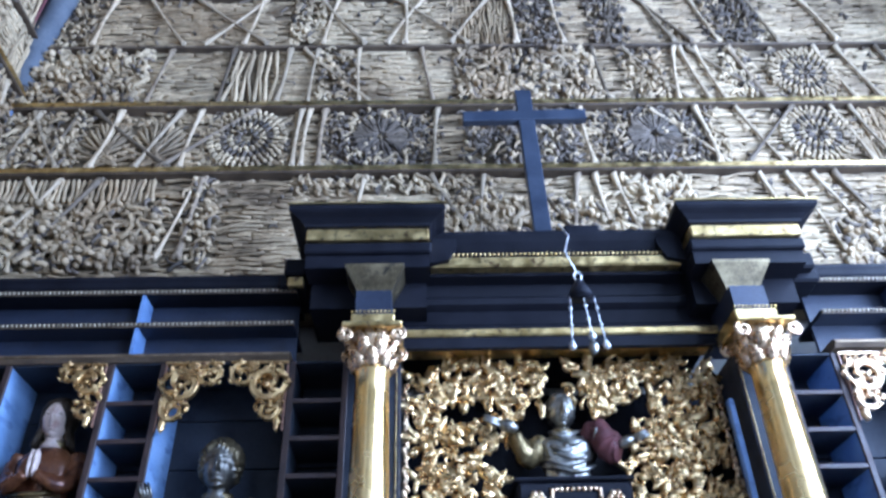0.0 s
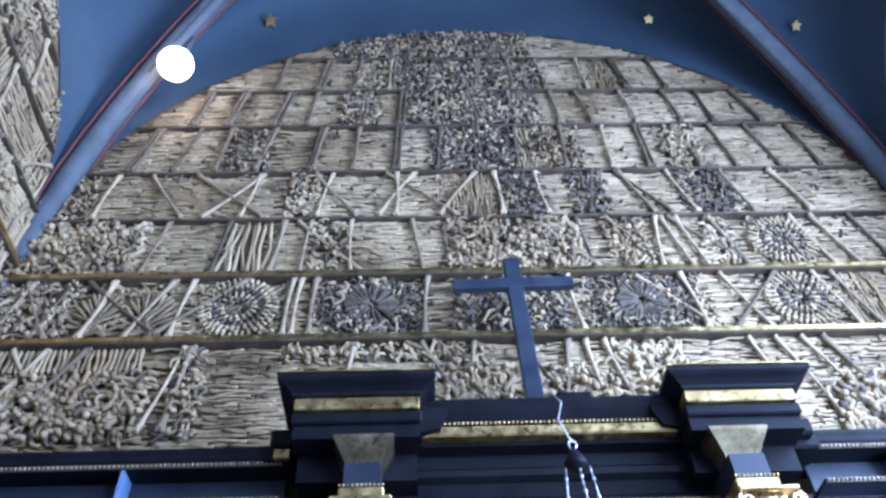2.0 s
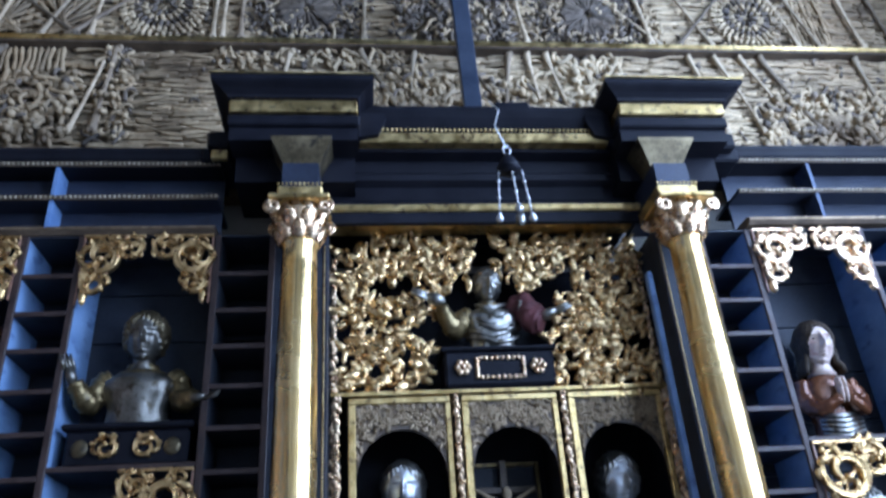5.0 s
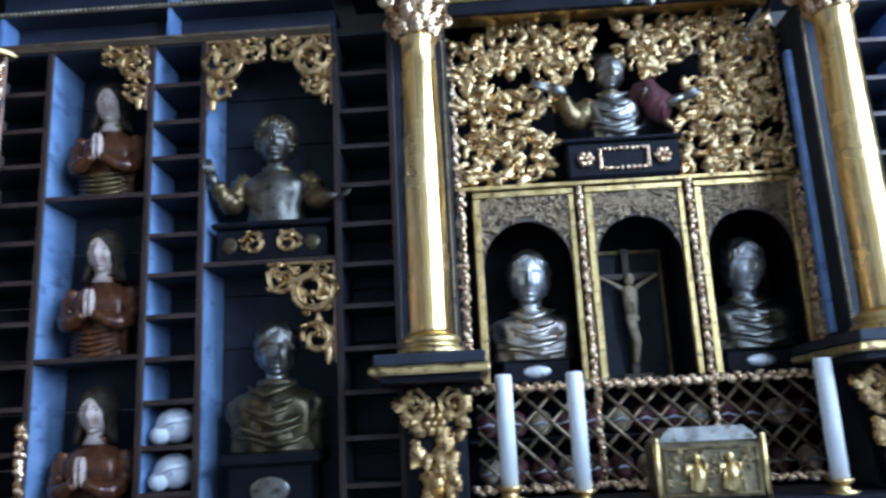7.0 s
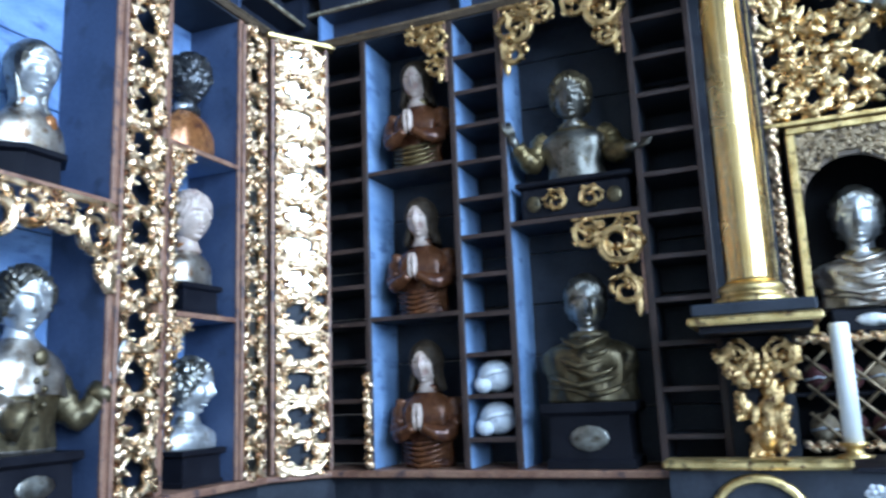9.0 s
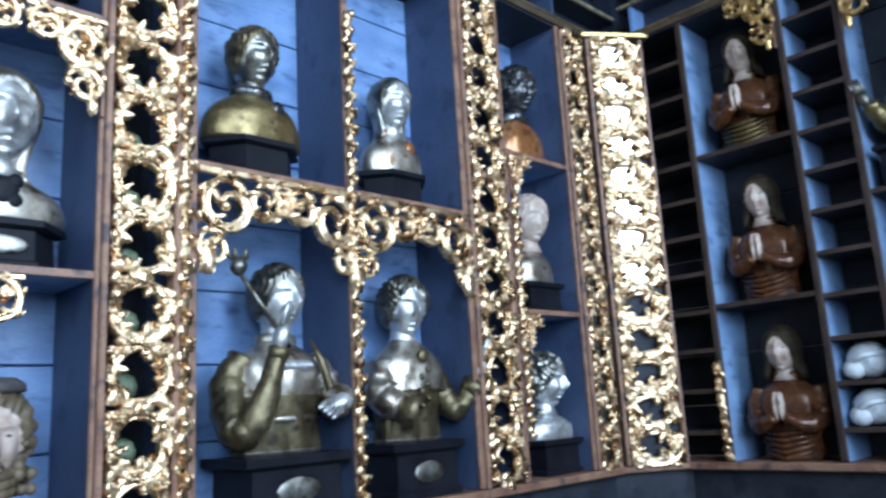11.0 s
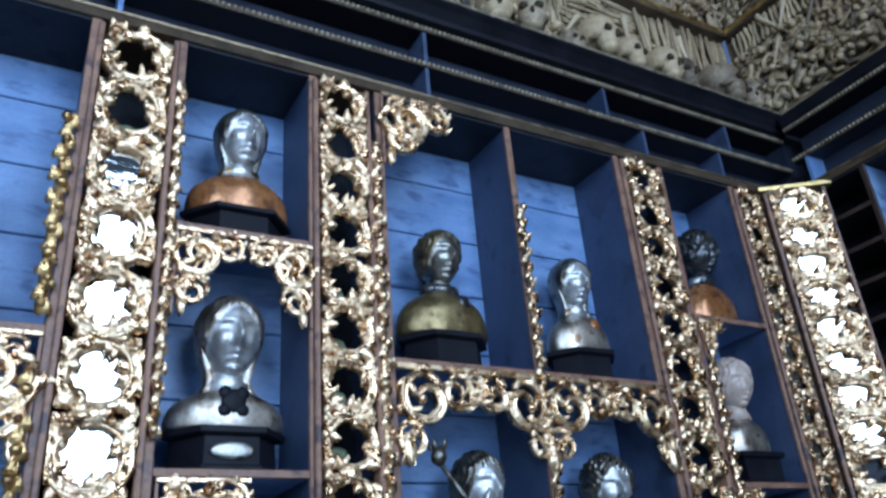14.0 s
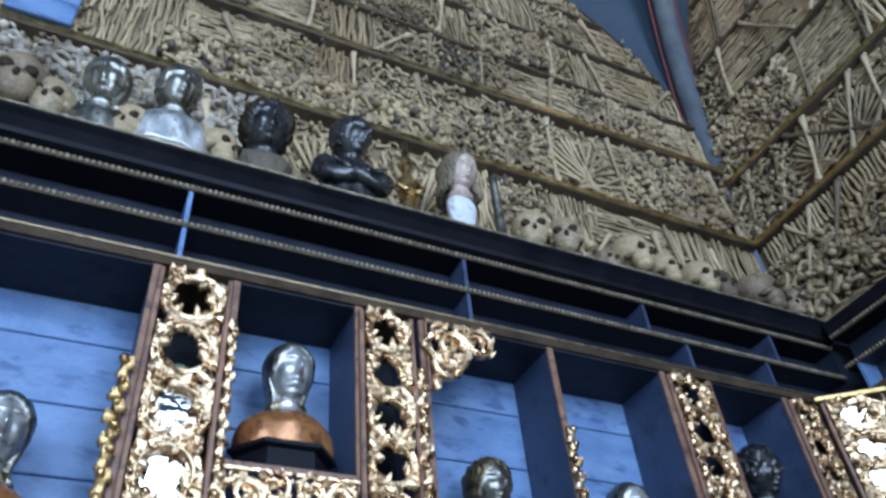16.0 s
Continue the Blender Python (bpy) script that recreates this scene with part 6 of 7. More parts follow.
for xx in (-0.055, 0.06):
    g = Geo()
    g.tube([(xx, -0.104, 0.125), (xx + 0.008, -0.110, 0.09), (xx - 0.004, -0.106, 0.035)], [0.016, 0.026, 0.030], 9)
    g.ball((xx + 0.004, -0.112, 0.145), (0.014, 0.012, 0.017), 9, 6)
    for q in (-1, 1):
        g.tube([(xx + q * 0.016, -0.108, 0.12), (xx + q * 0.040, -0.112, 0.095), (xx + q * 0.030, -0.116, 0.125)], [0.009, 0.009, 0.006], 6)
    for k in range(5):
        g.tube([(xx - 0.02 + 0.01 * k, -0.118, 0.11), (xx - 0.026 + 0.013 * k, -0.122, 0.04)], [0.003, 0.0045], 5)
    part("embossed_figure", g, GOLD_MOULD, tb, "embossed gilt figure")
g = Geo()
for k in range(60):
    leaf(g, rt.uniform(-0.145, 0.145), rt.uniform(0.03, 0.165), rt.uniform(0, 6.28), 0.03, 0.009, 0.009, -0.101, 0, rt.uniform(-1, 1))
tagged(part("chased_ground", g, BRONZE, tb), kind="stuff")
part("corner_post", Geo().tube([(-0.185, -0.1, 0), (-0.185, -0.1, 0.22)], 0.012, 8), GOLD_MOULD, tb)
part("corner_post", Geo().tube([(0.185, -0.1, 0), (0.185, -0.1, 0.22)], 0.012, 8), GOLD_MOULD, tb)
rf = random.Random(14)
for x, n in ((-0.03, 9), (0.24, 6), (0.88, 8)):
    fb = thing("flower_bunch", "low bunch of bluish white fabric flowers on the altar", "flowers", pose(x, 2.43, 0.991), "flower bunches")
    part("bowl", Geo().lathe([(0.03, 0), (0.035, 0.008), (0.02, 0.02), (0.05, 0.05), (0.058, 0.07)], 16), DARK_SILVER, fb, "small dull silver bowl")
    for k in range(n):
        a = 2.4 * k
        q = 0.03 + 0.028 * math.sqrt(k)
        g = Geo()
        flower(g, 0, 0, rf.uniform(0.030, 0.040), 0.0, 0, 6)
        p = part("blossom", g, CLOTH, fb)
        p.matrix_basis = pose(q * math.cos(a), 0.5 * q * math.sin(a) - 0.01, 0.125 - 0.35 * q + rf.uniform(-0.01, 0.02), rf.uniform(-60, -10), 0, rf.uniform(-40, 40))
        c = p.matrix_basis.translation
        part("stem", Geo().tube([(c.x * 0.3, c.y * 0.3, 0.06), (c.x, c.y, c.z)], 0.003, 5), LEAFGREEN, fb)

# hanging lamp chains before the altar
hl = thing("hanging_lamp", "silver lamp hung on three beaded chains", "hanging lamp", pose(0.47, 2.38, 2.88))
part("hook_chain", Geo().tube([(0.0, 0.24, 0.93), (-0.01, 0.02, 0.70), (-0.04, 0, 0.60), (0.0, 0, 0.48)], 0.004, 6), SILVER, hl)
g = Geo()
g.tube([(0.016 * math.cos(k * 0.524), 0, 0.47 + 0.022 * math.sin(k * 0.524)) for k in range(13)], 0.005, 6, 0, 1, False)
part("ring", g, SILVER, hl)
part("canopy", Geo().lathe([(0.045, 0.36), (0.05, 0.38), (0.03, 0.42), (0.01, 0.45)], 16), BLACK, hl)
for x0, x1, y1 in ((-0.045, -0.055, 0.03), (0.012, 0.012, -0.05), (0.055, 0.085, 0.03)):
    g = Geo().tube([(x0, 0, 0.37), (x1, y1, 0.15)], 0.003, 5)
    for k in range(6):
        t = (k + 0.5) / 6
        g.ball((x0 + (x1 - x0) * t, y1 * t, 0.37 - 0.22 * t), 0.009 if k % 2 else 0.006, 6, 4)
    g.ball((x1, y1, 0.15), 0.017, 8, 6)
    part("chain", g, SILVER, hl)
part("drop", Geo().ball((0.012, -0.05, 0.10), (0.02, 0.02, 0.03), 12, 8), DARK_SILVER, hl, "dark silver drop")

# ---------- bone walls ----------


def long_bone(length, r, seed, sides=7):
    rnd = random.Random(seed)
    g = Geo()
    bend = rnd.uniform(-0.03, 0.03) * length
    pts = [(bend * math.sin(math.pi * t), -0.2 * r * math.sin(math.pi * t), length * t) for t in (0, 0.05, 0.12, 0.3, 0.5, 0.7, 0.88, 0.95, 1.0)]
    g.tube(pts, [r * k for k in (1.1, 1.75, 1.3, 0.95, 0.88, 0.95, 1.25, 1.8, 1.2)], sides)
    for s in (-1, 1):
        g.ball((s * r * 0.9, -r * 0.3, 0.02 * length), r * 1.05, 6, 4)
    g.ball((r * 1.0, -r * 0.3, 0.99 * length), r * 1.15, 6, 4)
    return g


LONG = [long_bone(0.46, 0.0105 + 0.0018 * (k % 3), k).mesh("bone", BONE_PALE) for k in range(5)]
LONG_BROWN = [long_bone(0.46, 0.0115 + 0.0018 * (k % 3), k + 9).mesh("bone", BONE_BROWN) for k in range(5)]


def small_bone(g, x, z, ang, length, r, y, rnd):
    d = Vector((math.cos(ang), rnd.uniform(-0.06, 0.06), math.sin(ang))) * length / 2
    c = Vector((x, y, z))
    n = Vector((-math.sin(ang), 0, math.cos(ang))) * rnd.uniform(-0.07, 0.07) * length
    g.tube([c - d, c - d * 0.8, c + n, c + d * 0.8, c + d], [r * 0.9, r * 1.35, r * 0.9, r * 1.3, r * 0.9], 5)


def chip(g, x, z, y, rnd, size=1.0):
    """A short broken bone: a stub, a joint end or a curved splinter."""
    k = rnd.random()
    ang = rnd.uniform(0, math.pi)
    if k < 0.45:
        small_bone(g, x, z, ang, rnd.uniform(0.045, 0.12) * size, rnd.uniform(0.007, 0.013) * size, y, rnd)
    elif k < 0.58:
        r = rnd.uniform(0.011, 0.021) * size
        g.ball((x, y, z), (r, r, r * rnd.uniform(0.6, 1.4)), 6, 4, 0, Matrix.Rotation(ang, 3, "Y"))
        g.ball((x + r * 0.9 * math.cos(ang), y - 0.3 * r, z + r * 0.9 * math.sin(ang)), r * rnd.uniform(0.5, 0.8), 6, 4)
    elif k < 0.87:
        q = rnd.uniform(0.02, 0.045) * size
        g.tube([(x + q * math.cos(ang + 0.6 * t), y - 0.008 * t * (4 - t) / 4, z + q * math.sin(ang + 0.6 * t)) for t in range(5)], [0.006 * size, 0.009 * size, 0.010 * size, 0.008 * size, 0.005 * size], 5)
    else:
        c = Vector((x, y, z))
        d = Vector((rnd.uniform(-0.5, 0.5), -1, rnd.uniform(-0.6, 0.2))).normalized() * 0.035 * size
        r = rnd.uniform(0.009, 0.017) * size
        g.tube([c, c + d, c + d * 1.3], [r * 0.8, r * 1.2, r * 0.7], 6)


def bone_field(inside, u0, u1, rows, seed, figures, mosaic):
    """Layers of small bones laid on a wall in the local plane (u along, z up), with figures set into them."""
    rnd = random.Random(seed)
    back, knobs, dark = Geo(), Geo(), Geo()
    for zi, (za, zb) in enumerate(rows):
        # cells along one row, each packed in its own way
        cells, u = [], u0
        while u < u1:
            w = rnd.uniform(0.22, 0.55)
            way = "flat" if rnd.random() > mosaic else rnd.choice(("stacked", "chips", "chips"))
            cells.append((u, min(u1, u + w), way, rnd.uniform(-0.05, 0.05)))
            u += w
        for a, b, way, tip in cells:
            if way == "flat":
                z = za + 0.012
                while z < zb - 0.01:
                    u = a - rnd.uniform(0, 0.1)
                    while u < b:
                        L = rnd.uniform(0.10, 0.30)
                        cu, cz = u + L / 2, z + rnd.uniform(-0.005, 0.005)
                        if inside(cu, cz + 0.03) and inside(cu - L * 0.5, cz) and inside(cu + L * 0.5, cz) and not any(p < cu < q and c < cz < d for p, q, c, d, _ in figures):
                            if rnd.random() < 0.05:
                                chip(dark, cu, cz, rnd.uniform(-0.022, -0.008), rnd, 0.8)
                            small_bone(back, cu, cz, tip + rnd.gauss(0, 0.05), L, rnd.uniform(0.0055, 0.0095), rnd.uniform(-0.014, 0.008), rnd)
                        u += L * rnd.uniform(0.9, 1.05)
                    z += rnd.uniform(0.0125, 0.0165)
            elif way == "stacked":
                u = a + 0.01
                while u < b:
                    z = za + rnd.uniform(0, 0.05)
                    while z < zb - 0.04:
                        L = min(zb - z, rnd.uniform(0.14, 0.4))
                        cz = z + L / 2
                        if inside(u, z + L + 0.03) and not any(p < u < q and c < cz < d for p, q, c, d, _ in figures):
                            small_bone(back, u, cz, math.pi / 2 + tip + rnd.gauss(0, 0.05), L, rnd.uniform(0.006, 0.010), rnd.uniform(-0.014, 0.008), rnd)
                        z += L
                    u += rnd.uniform(0.015, 0.02)
            else:
                for k in range(int((b - a) * (zb - za) / 0.0009)):
                    x, z = rnd.uniform(a, b), rnd.uniform(za + 0.01, zb - 0.01)
                    if inside(x, z + 0.03) and not any(p < x < q and c < z < d for p, q, c, d, _ in figures):
                        chip(dark if rnd.random() < 0.15 else knobs, x, z, rnd.uniform(-0.03, 0.0), rnd, 0.8)
    for a, b, c, d, kind in figures:
        cu, cz, hw, hh = (a + b) / 2, (c + d) / 2, (b - a) / 2, (d - c) / 2
        if kind in ("knobs", "knobs_dark", "rubble", "brown"):
            share = {"knobs": 0.18, "knobs_dark": 0.72, "rubble": 0.15, "brown": 0.5}[kind]
            for k in range(int(hw * hh * 4 / 0.00085)):
                x, z = rnd.uniform(a, b), rnd.uniform(c + 0.01, d - 0.01)
                if inside(x, z + 0.03):
                    chip(dark if rnd.random() < share else knobs, x, z, rnd.uniform(-0.038, 0.0), rnd, 1.25 if kind == "rubble" else 0.95)
        elif kind == "disc":
            for k in range(int(hw * hh * 4 / 0.0012)):
                x, z = rnd.uniform(a, b), rnd.uniform(c + 0.01, d - 0.01)
                chip(dark if rnd.random() < 0.3 else knobs, x, z, rnd.uniform(-0.012, 0.0), rnd, 0.8)
            for ring in range(5):
                q = min(hw, hh) * (0.25 + 0.17 * ring)
                m = int(2 * math.pi * q / 0.036)
                for k in range(m):
                    t = 2 * math.pi * k / m
                    tgt = dark if ring in (0, 2) else knobs
                    small_bone(tgt, cu + q * math.cos(t), cz + q * math.sin(t), t + rnd.uniform(-0.3, 0.3), rnd.uniform(0.03, 0.05), rnd.uniform(0.008, 0.013), -0.03 - rnd.uniform(0, 0.012), rnd)
        elif kind == "rosette":
            R = hh
            for k in range(int(hw * hh * 4 / 0.0009)):
                x, z = rnd.uniform(a, b), rnd.uniform(c + 0.01, d - 0.01)
                chip(dark if rnd.random() < 0.62 else knobs, x, z, rnd.uniform(-0.015, 0.0), rnd, 0.8)
            for k in range(84):
                t = 2 * math.pi * k / 84
                small_bone(dark, cu + R * 0.42 * math.cos(t), cz + R * 0.42 * math.sin(t), t, R * rnd.uniform(0.45, 0.66), 0.006, rnd.uniform(-0.045, -0.02), rnd)
            for ring in (0.70, 0.82, 0.94):
                m = int(2 * math.pi * R * ring / 0.034)
                for k in range(m):
                    t = 2 * math.pi * k / m
                    chip(knobs if rnd.random() < (0.5 if ring < 0.9 else 0.25) else dark, cu + R * ring * 1.2 * math.cos(t), cz + R * ring * math.sin(t), -0.032, rnd, 0.85)
        elif kind == "fan":
            for k in range(17):
                t = math.pi * (0.10 + 0.05 * k)
                small_bone(back, cu + hw * 0.5 * math.cos(t), c + hh * 0.95 * math.sin(t), t, hh * 1.3, 0.0095, -0.03, rnd)
            for k in range(int(hw * hh * 4 / 0.0014)):
                chip(knobs, rnd.uniform(a, b), rnd.uniform(c, d - 0.01), rnd.uniform(-0.01, 0.0), rnd, 0.8)
        elif kind == "upright":
            m = int((b - a) / 0.03)
            for k in range(m):
                small_bone(back, a + (k + 0.5) * (b - a) / m, cz, math.pi / 2 + rnd.gauss(0, 0.06), hh * 1.9, 0.0115, -0.022, rnd)
    return back, knobs, dark


R0 = [(3.76, 4.49), (4.54, 5.03), (5.06, 5.59), (5.62, 6.12), (6.15, 6.72), (6.75, 7.25), (7.28, 7.80), (7.83, 8.4)]


def in_front(x, z):
    return z < vault_z(x, 3.05) - 0.03 and -2.71 < x < 3.37


fig_front = [
    (-2.7, -1.62, 3.86, 4.30, "rubble"), (-2.65, -1.7, 4.31, 4.48, "upright"), (-1.5, -1.33, 3.86, 4.48, "knobs"),
    (-0.92, 0.02, 4.36, 4.48, "knobs"), (-0.1, 0.95, 3.80, 4.30, "rubble"), (1.0, 1.35, 4.0, 4.48, "rubble"), (2.1, 3.3, 3.8, 4.2, "rubble"),
    (-2.7, -2.2, 4.55, 5.02, "knobs"), (-2.16, -1.95, 4.55, 5.02, "fan"), (-1.9, -1.62, 4.55, 5.02, "fan"), (-1.50, -0.97, 4.55, 5.02, "disc"),
    (-0.80, -0.08, 4.55, 5.02, "rosette"), (0.05, 0.75, 4.55, 5.02, "knobs_dark"), (0.86, 1.56, 4.55, 5.02, "rosette"), (1.98, 2.42, 4.55, 5.02, "disc"),
    (-2.7, -1.95, 5.07, 5.58, "rubble"), (-1.42, -1.12, 5.07, 5.58, "upright"), (-0.85, -0.60, 5.07, 5.58, "knobs"), (0.05, 0.95, 5.07, 5.58, "rubble"), (1.1, 1.38, 5.07, 5.58, "knobs"), (1.75, 1.95, 5.07, 5.58, "knobs"), (2.05, 2.5, 5.07, 5.58, "disc"),
    (-1.05, -0.85, 5.63, 6.11, "knobs"), (0.45, 0.75, 5.63, 6.11, "knobs_dark"), (0.95, 1.2, 5.63, 6.11, "knobs_dark"), (1.75, 2.1, 5.63, 6.11, "knobs_dark"),
    (-0.05, 0.62, 6.16, 6.71, "knobs_dark"), (-1.55, -1.25, 6.16, 6.71, "brown"), (1.75, 2.05, 6.16, 6.71, "knobs"), (-0.2, 0.85, 6.76, 7.24, "brown"), (-0.75, -0.45, 6.76, 7.24, "brown"), (-0.3, 0.95, 7.29, 7.79, "brown"), (-0.9, 0.9, 7.84, 8.35, "brown"),
]
bw = thing("bone_wall_north", "tall wall covered with stacked and patterned old bones", "bone wall", pose(0, 3.05, 0), kind="structure")
poly = [(-2.72, 3.735), (3.38, 3.735)] + [(XC + XA * math.cos(math.pi * k / 40), ZS + 0.05 + 3.1 * math.sin(math.pi * k / 40)) for k in range(41)]
part("backing", Geo().prism(poly, 0.02, 0.40), BONE_BACK, bw)
geos = bone_field(in_front, -2.71, 3.37, R0, 3, fig_front, 0.12)
for nm, gg, mt in zip(("stacked_bones", "bone_ends", "dark_bones"), geos, (BONE, BONE, BONE_DARK)):
    tagged(part(nm, gg, mt, bw), kind="stuff")


def ledges(parent, inside, u0, u1, zs, gilded):
    for z in zs:
        us = [u0 + (u1 - u0) * k / 240 for k in range(241)]
        us = [u for u in us if inside(u, z + 0.04)]
        if not us:
            continue
        a, b = us[0], us[-1]
        if z in gilded:
            part("ledge", Geo().box(a, b, -0.066, 0.02, z - 0.024, z + 0.018, 0, 0.006), LEDGE, parent)
            part("gilt_strip", Geo().box(a, b, -0.072, -0.066, z - 0.016, z + 0.014), GOLD_MOULD, parent)
        else:
            part("ledge", Geo().box(a, b, -0.042, 0.02, z - 0.010, z + 0.009, 0, 0.003), LEDGE, parent)


ledges(bw, in_front, -2.71, 3.37, (4.515, 5.045, 5.605, 6.135, 6.735, 7.265, 7.815), (4.515, 5.045))


def set_bone(parent, u, z, ang, length, k, y=-0.035, brown=False):
    ob = part("bone", (LONG_BROWN if brown else LONG)[k % 5], None, parent)
    ob.matrix_basis = pose(u, y, z, 0, ang, 0) @ Matrix.Scale(length / 0.46, 4, (0, 0, 1))


rb = random.Random(21)
# upright and leaning long bones, row by row: (place along the wall, lean in degrees)
LINES = {
    0: [(-2.55, 28), (-2.35, 30), (-2.05, -35), (-1.62, 14), (-1.5, 6), (-0.6, 8), (0.12, 4), (0.18, -30), (0.62, 8), (0.72, -28), (0.88, -8), (1.05, -14), (1.88, -12), (2.1, -18), (2.3, -22), (2.45, -24), (2.9, -10)],
    1: [(-2.62, 14), (-2.4, 16), (-2.3, -28), (-2.12, 12), (-1.86, 24), (-1.72, 48), (-1.66, -48), (-1.60, 8), (-0.95, 3), (-0.9, 3), (-0.8, 2), (-0.12, 3), (0.82, -5), (1.56, -8), (1.72, 40), (1.62, -42), (1.94, -22), (2.48, -16), (2.62, -18), (2.9, -8), (3.1, -8)],
    2: [(-1.9, 10), (-1.46, 6), (-1.1, 6), (-0.9, 4), (-0.58, -2), (-0.5, -42), (-0.12, -8), (0.98, -6), (1.02, -36), (1.42, 6), (1.5, -36), (1.62, -12), (1.72, -12), (1.98, -16), (2.02, -42), (2.55, -16), (2.72, -18), (2.95, -14)],
    3: [(-2.35, 8), (-1.75, -32), (-1.62, 38), (-1.36, 10), (-1.2, -48), (-0.84, 10), (-0.56, -34), (-0.42, 28), (-0.3, 0), (0.0, 30), (0.12, -46), (0.44, -4), (0.76, -6), (1.05, 10), (1.5, -20), (1.62, -34), (1.8, -14), (2.2, -14), (2.6, -18)],
}
for row in (4, 5, 6, 7):
    LINES[row] = [(q, (0.35 - q) * 4.5 + rb.gauss(0, 3)) for q in [-2.6 + 0.325 * k + rb.uniform(-0.05, 0.05) for k in range(18)]]
for row, line in LINES.items():
    za, zb = R0[row]
    za = max(za, 3.9)
    for u, lean in line:
        L = (zb - za) * 0.96
        zz = za + 0.01
        if in_front(u + math.sin(radians(lean)) * L, zb + 0.02) and in_front(u, zb):
            length = min(L / max(0.6, math.cos(radians(lean))), 0.72)
            set_bone(bw, u, zz, lean, length, rb.randrange(5), brown=rb.random() < (0.75 if row > 3 else 0.25))
            if row > 3 and rb.random() < 0.3:
                set_bone(bw, u + 0.034, zz, lean, length, rb.randrange(5), brown=True)

# left bone wall
R1 = [(3.76, 4.49), (4.54, 5.16), (5.20, 5.62), (5.66, 6.1), (6.14, 6.6), (6.64, 7.2)]


def in_left(u, z):
    return z < vault_z(-2.72, u, YC if u > -1.05 else YC - 2 * YB) - 0.03 and -2.2 < u < 3.03


fig_left = [
    (-0.05, 0.35, 3.76, 4.48, "fan"), (0.35, 0.9, 3.76, 4.48, "fan"), (1.2, 2.3, 3.76, 4.1, "rubble"), (2.3, 3.0, 3.76, 4.48, "upright"),
    (-0.6, 0.9, 4.55, 4.85, "rubble"), (0.9, 1.3, 4.55, 5.15, "knobs"), (1.6, 2.0, 4.55, 5.15, "fan"), (2.2, 2.9, 4.55, 5.15, "rubble"),
    (0.9, 1.2, 5.2, 5.6, "knobs_dark"), (2.2, 2.6, 5.2, 5.6, "rubble"), (0.2, 0.5, 5.2, 5.6, "upright"), (1.2, 1.9, 5.67, 6.08, "rubble"),
]
bl = thing("bone_wall_west", "side wall covered with stacked old bones above the cabinets", "bone wall", pose(-2.72, 0, 0, 0, 0, 90), kind="structure")
poly = [(-2.2, 5.3), (-2.2, 3.735), (3.05, 3.735)] + [(YC + YB * math.cos(math.pi * k / 40), ZS + 0.05 + 1.95 * math.sin(math.pi * k / 40)) for k in range(41)]
part("backing", Geo().prism(poly, 0.012, 0.068), BONE_BACK, bl)
for nm, gg, mt in zip(("stacked_bones", "bone_ends", "dark_bones"), bone_field(in_left, -2.15, 3.02, R1, 9, fig_left, 0.75), (BONE, BONE, BONE_DARK)):
    tagged(part(nm, gg, mt, bl), kind="stuff")
tagged(part("bleached_bones", bone_field(in_left, 0, 0, [], 12, [(-2.1, -0.02, 3.70, 4.48, "rubble"), (1.0, 2.2, 3.70, 4.0, "rubble")], 0)[1], BONE_GREY, bl), kind="stuff")
ledges(bl, in_left, -2.15, 3.02, (4.515, 5.18, 5.64, 6.12, 6.62), (4.515, 5.18))
for row, (za, zb) in enumerate(R1):
    u = -2.1
    while u < 2.98:
        lean = rb.gauss(0, 10) if rb.random() < 0.8 else rb.choice((-38, 38))
        L = (zb - za) * 0.95
        if in_left(u, zb) and in_left(u + math.sin(radians(lean)) * L, zb):
            set_bone(bl, u, za + 0.01, lean, min(0.6, L), rb.randrange(5))
        u += rb.uniform(0.3, 0.6)
solid("blue_panel", Geo().box(-1.24, -0.97, -0.09, -0.06, 4.545, 5.0, 0, 0.006), BLUE, "small blue painted board standing on the ledge", "board", pose(-2.72, 0, 0, 0, 0, 90))

# ---------- relics on the left cornice ----------
TOP = 3.669


def skull(name, label, m, s, mats, group="cornice skulls"):
    g = Geo()
    g.ball((0, 0.01, 0.115 * s), (0.075 * s, 0.092 * s, 0.078 * s), 16, 10)
    g.ball((0, -0.045 * s, 0.06 * s), (0.052 * s, 0.045 * s, 0.05 * s), 12, 8)
    g.ball((0, -0.05 * s, 0.022 * s), (0.038 * s, 0.035 * s, 0.022 * s), 10, 6)
    for k in (-1, 1):
        g.ball((k * 0.028 * s, -0.079 * s, 0.088 * s), (0.018 * s, 0.012 * s, 0.017 * s), 8, 6, 1)
        g.ball((k * 0.055 * s, -0.035 * s, 0.062 * s), (0.014 * s, 0.03 * s, 0.012 * s), 8, 5)
    g.ball((0, -0.09 * s, 0.058 * s), (0.009 * s, 0.008 * s, 0.014 * s), 6, 4, 1)
    return solid(name, g, mats, label, "skull", m, group)


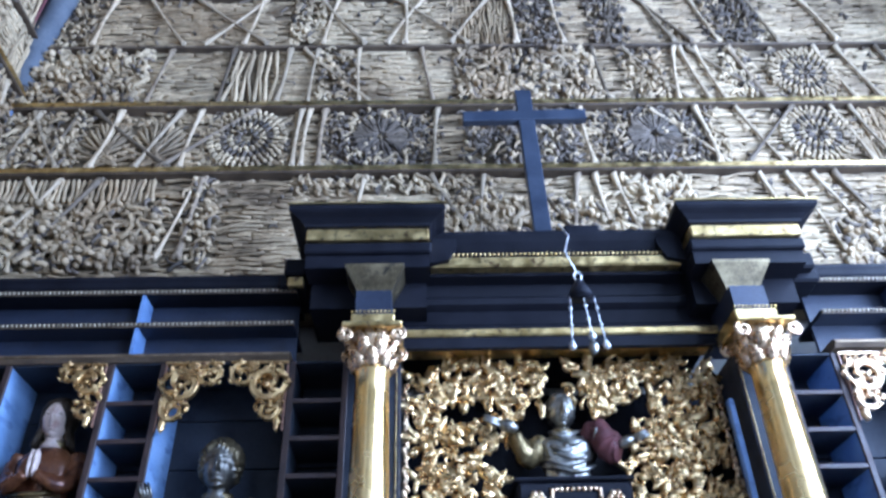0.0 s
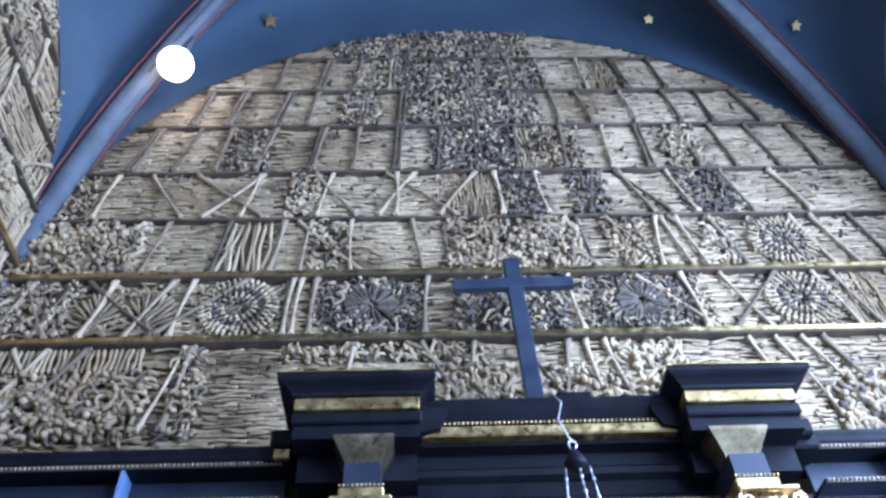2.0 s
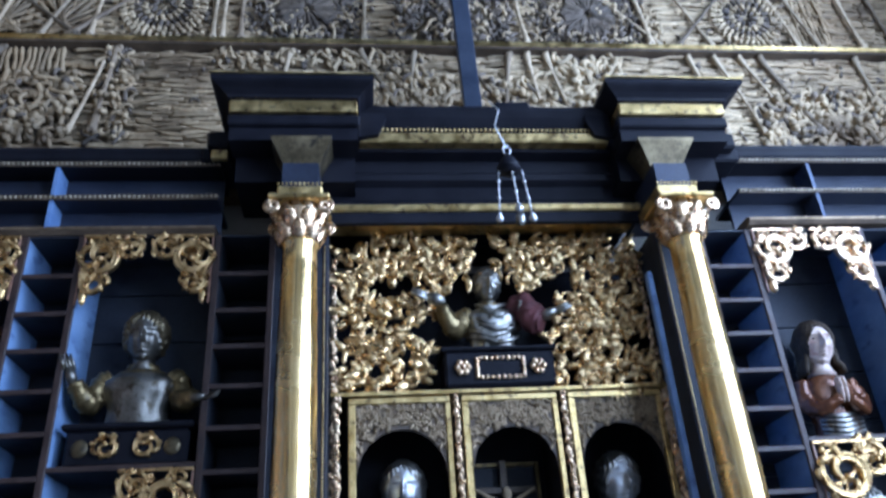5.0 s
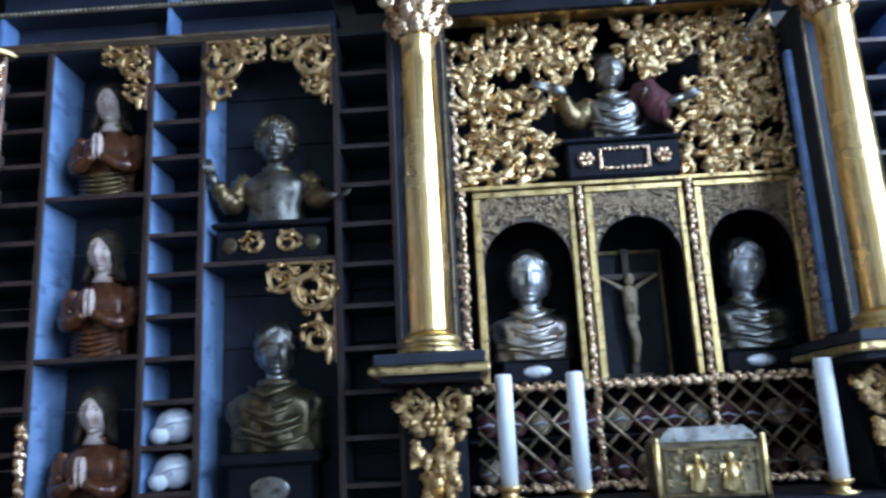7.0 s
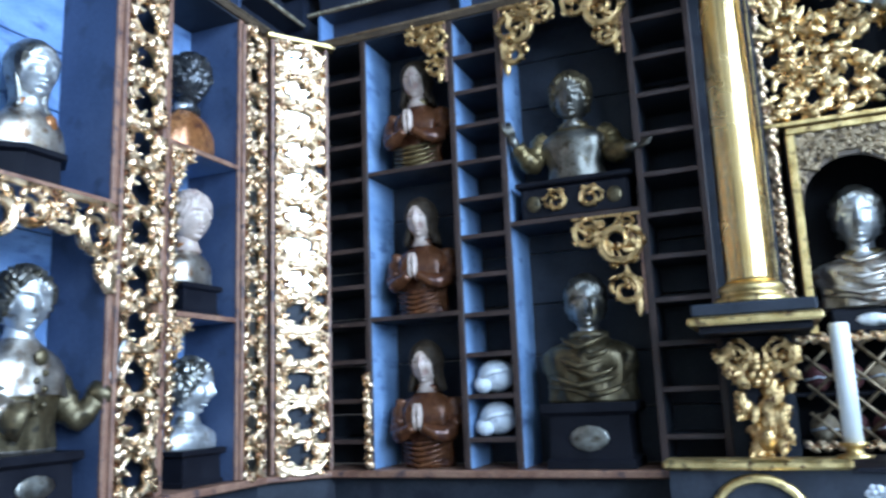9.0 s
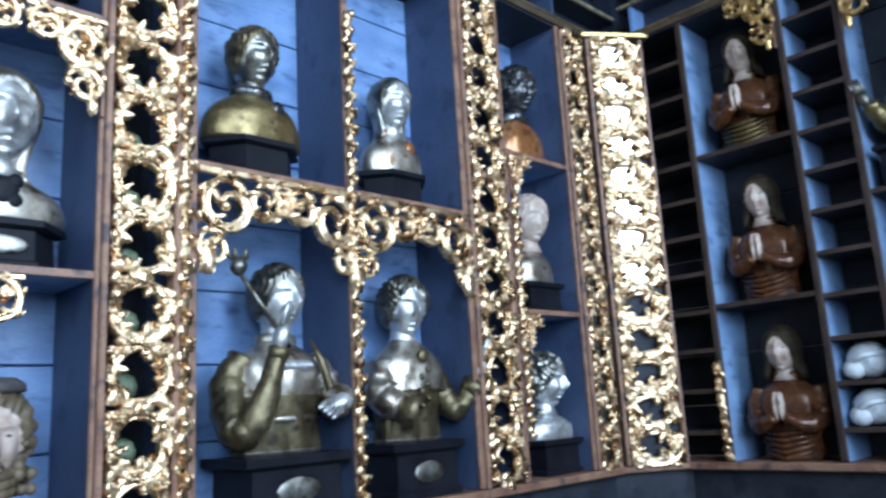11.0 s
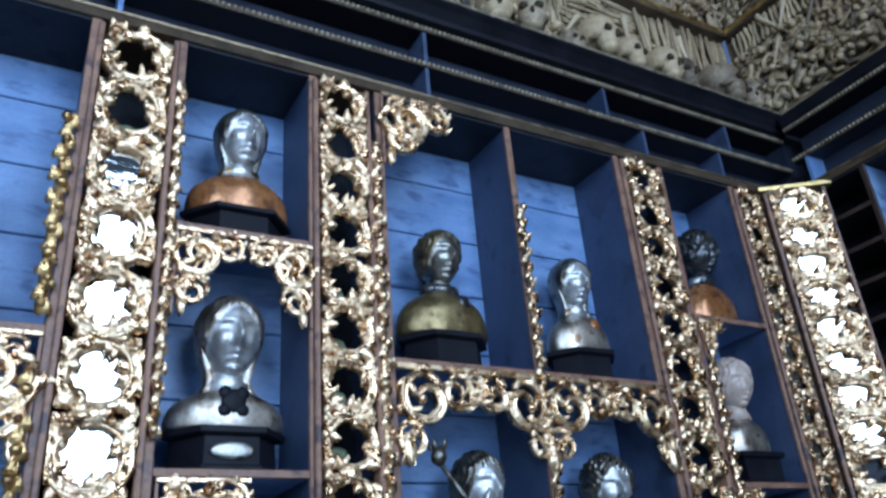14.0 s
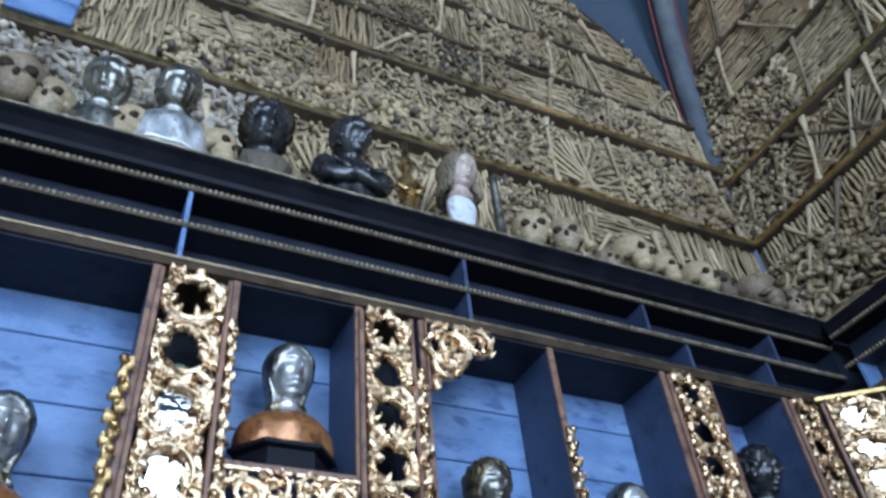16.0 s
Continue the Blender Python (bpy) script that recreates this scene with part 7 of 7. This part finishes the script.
bust("cornice_bust", "tarnished silver bust standing on the cornice", on_left(-0.49, TOP, 0.02), [DARK_SILVER, DARK_SILVER, SILVER, DARK_HEAD], 0.50, 0.16, "cap", 10, 0.95, folds=0.06, group="cornice busts")
bust("cornice_bust", "grey bust standing on the cornice", on_left(-0.74, TOP, 0.02), [DARK_SILVER, DARK_SILVER, DARK_SILVER, DARK_SILVER], 0.42, 0.12, "veil", -10, 0.95, folds=0.06, group="cornice busts")
bust("cornice_bust", "black-haired bust on the cornice", on_left(-0.13, TOP, 0.02), [DARK_HEAD, HAIR, BONE_DARK, HAIR], 0.44, 0.12, "curls", 0, 0.85, folds=0.05, group="cornice busts", hs=1.15)
bust("cornice_bust", "black bust with a dark cloak on the cornice", on_left(0.235, TOP, 0.02), [DARK_HEAD, DARK_HEAD, DARK_HEAD, BLACK], 0.52, 0.13, "cap", 25, 0.9, "crossed", folds=0.05, group="cornice busts")
bust("cornice_bust", "pale bust with brown hair on the cornice", on_left(0.75, TOP, 0.02), [PALE, HAIR_GREY, CLOTH, CLOTH], 0.50, 0.072, "long", 8, 0.8, folds=0.03, group="cornice busts")
st = Geo().lathe([(0.05, 0), (0.03, 0.06), (0.045, 0.16), (0.03, 0.26), (0.02, 0.3), (0.032, 0.34), (0.02, 0.40), (0.012, 0.5)], 14)
st.tube([(-0.03, -0.01, 0.25), (-0.06, -0.03, 0.18), (-0.02, -0.05, 0.14)], 0.014, 6)
st.tube([(0.03, -0.01, 0.25), (0.055, -0.03, 0.18), (0.02, -0.05, 0.14)], 0.014, 6)
solid("gilded_figurine", st, GOLD_DARK, "slender gilded figurine on the cornice", "figurine", on_left(0.5, TOP, 0.01))
solid("grey_post", Geo().lathe([(0.03, 0), (0.024, 0.03), (0.02, 0.4), (0.028, 0.44), (0.01, 0.46)], 10), DARK_SILVER, "narrow grey post on the cornice", "post", on_left(0.95, TOP, 0.01))
rs = random.Random(17)
for u, size, k in [(1.10 + 0.19 * q + rs.uniform(-0.06, 0.06), rs.uniform(0.55, 1.15), rs.choice((0, 0, 1, 1, 2))) for q in range(9)] + [(-1.02, 1.2, 0), (-0.90, 1.0, 2), (-0.62, 0.9, 1), (-0.31, 0.9, 1)]:
    skull("skull", ("grey old skull on the cornice", "brown old skull on the cornice", "pale old skull on the cornice")[k], on_left(u, TOP, 0.03 + rs.uniform(-0.03, 0.02), rs.uniform(-35, 35)), size * 1.2, [(BONE_BROWN, BONE, BONE_PALE)[k], HAIR])

# ---------- lamp at the vault rib ----------
bulb = thing("rib_lamp", "round glowing lamp on a bracket at the vault rib", "lamp", pose(-1.99, 2.60, 6.98))
part("globe", Geo().ball((0, 0, 0), 0.135, 20, 12), GLOW, bulb)
part("bracket", Geo().tube([(0.0, 0.0, 0.10), (0.04, 0.0, 0.25), (0.05, 0.0, 0.42)], 0.022, 8), RIB, bulb)
lamp = bpy.data.lights.new("rib_lamp_light", "POINT")
lamp.energy, lamp.color, lamp.shadow_soft_size = 2.5, (1.0, 0.86, 0.66), 0.14
lo = new("rib_lamp_light", lamp)
lo.location = (-1.90, 2.50, 6.78)

# gilded stars on the vault
for x, y, z, s in ((-1.49, 2.93, 8.40, 0.075), (2.09, 2.94, 8.42, 0.05), (3.05, 2.56, 7.50, 0.05)):
    pts = [(s * (1 if k % 2 == 0 else 0.5) * math.sin(math.pi * k / 5), s * (1 if k % 2 == 0 else 0.5) * math.cos(math.pi * k / 5)) for k in range(10)]
    solid("vault_star", Geo().prism(pts, -0.006, 0.006), GOLD_MOULD, "small gilded star on the blue vault", "star", pose(x, y, z, 55, 0, 0), "vault stars")
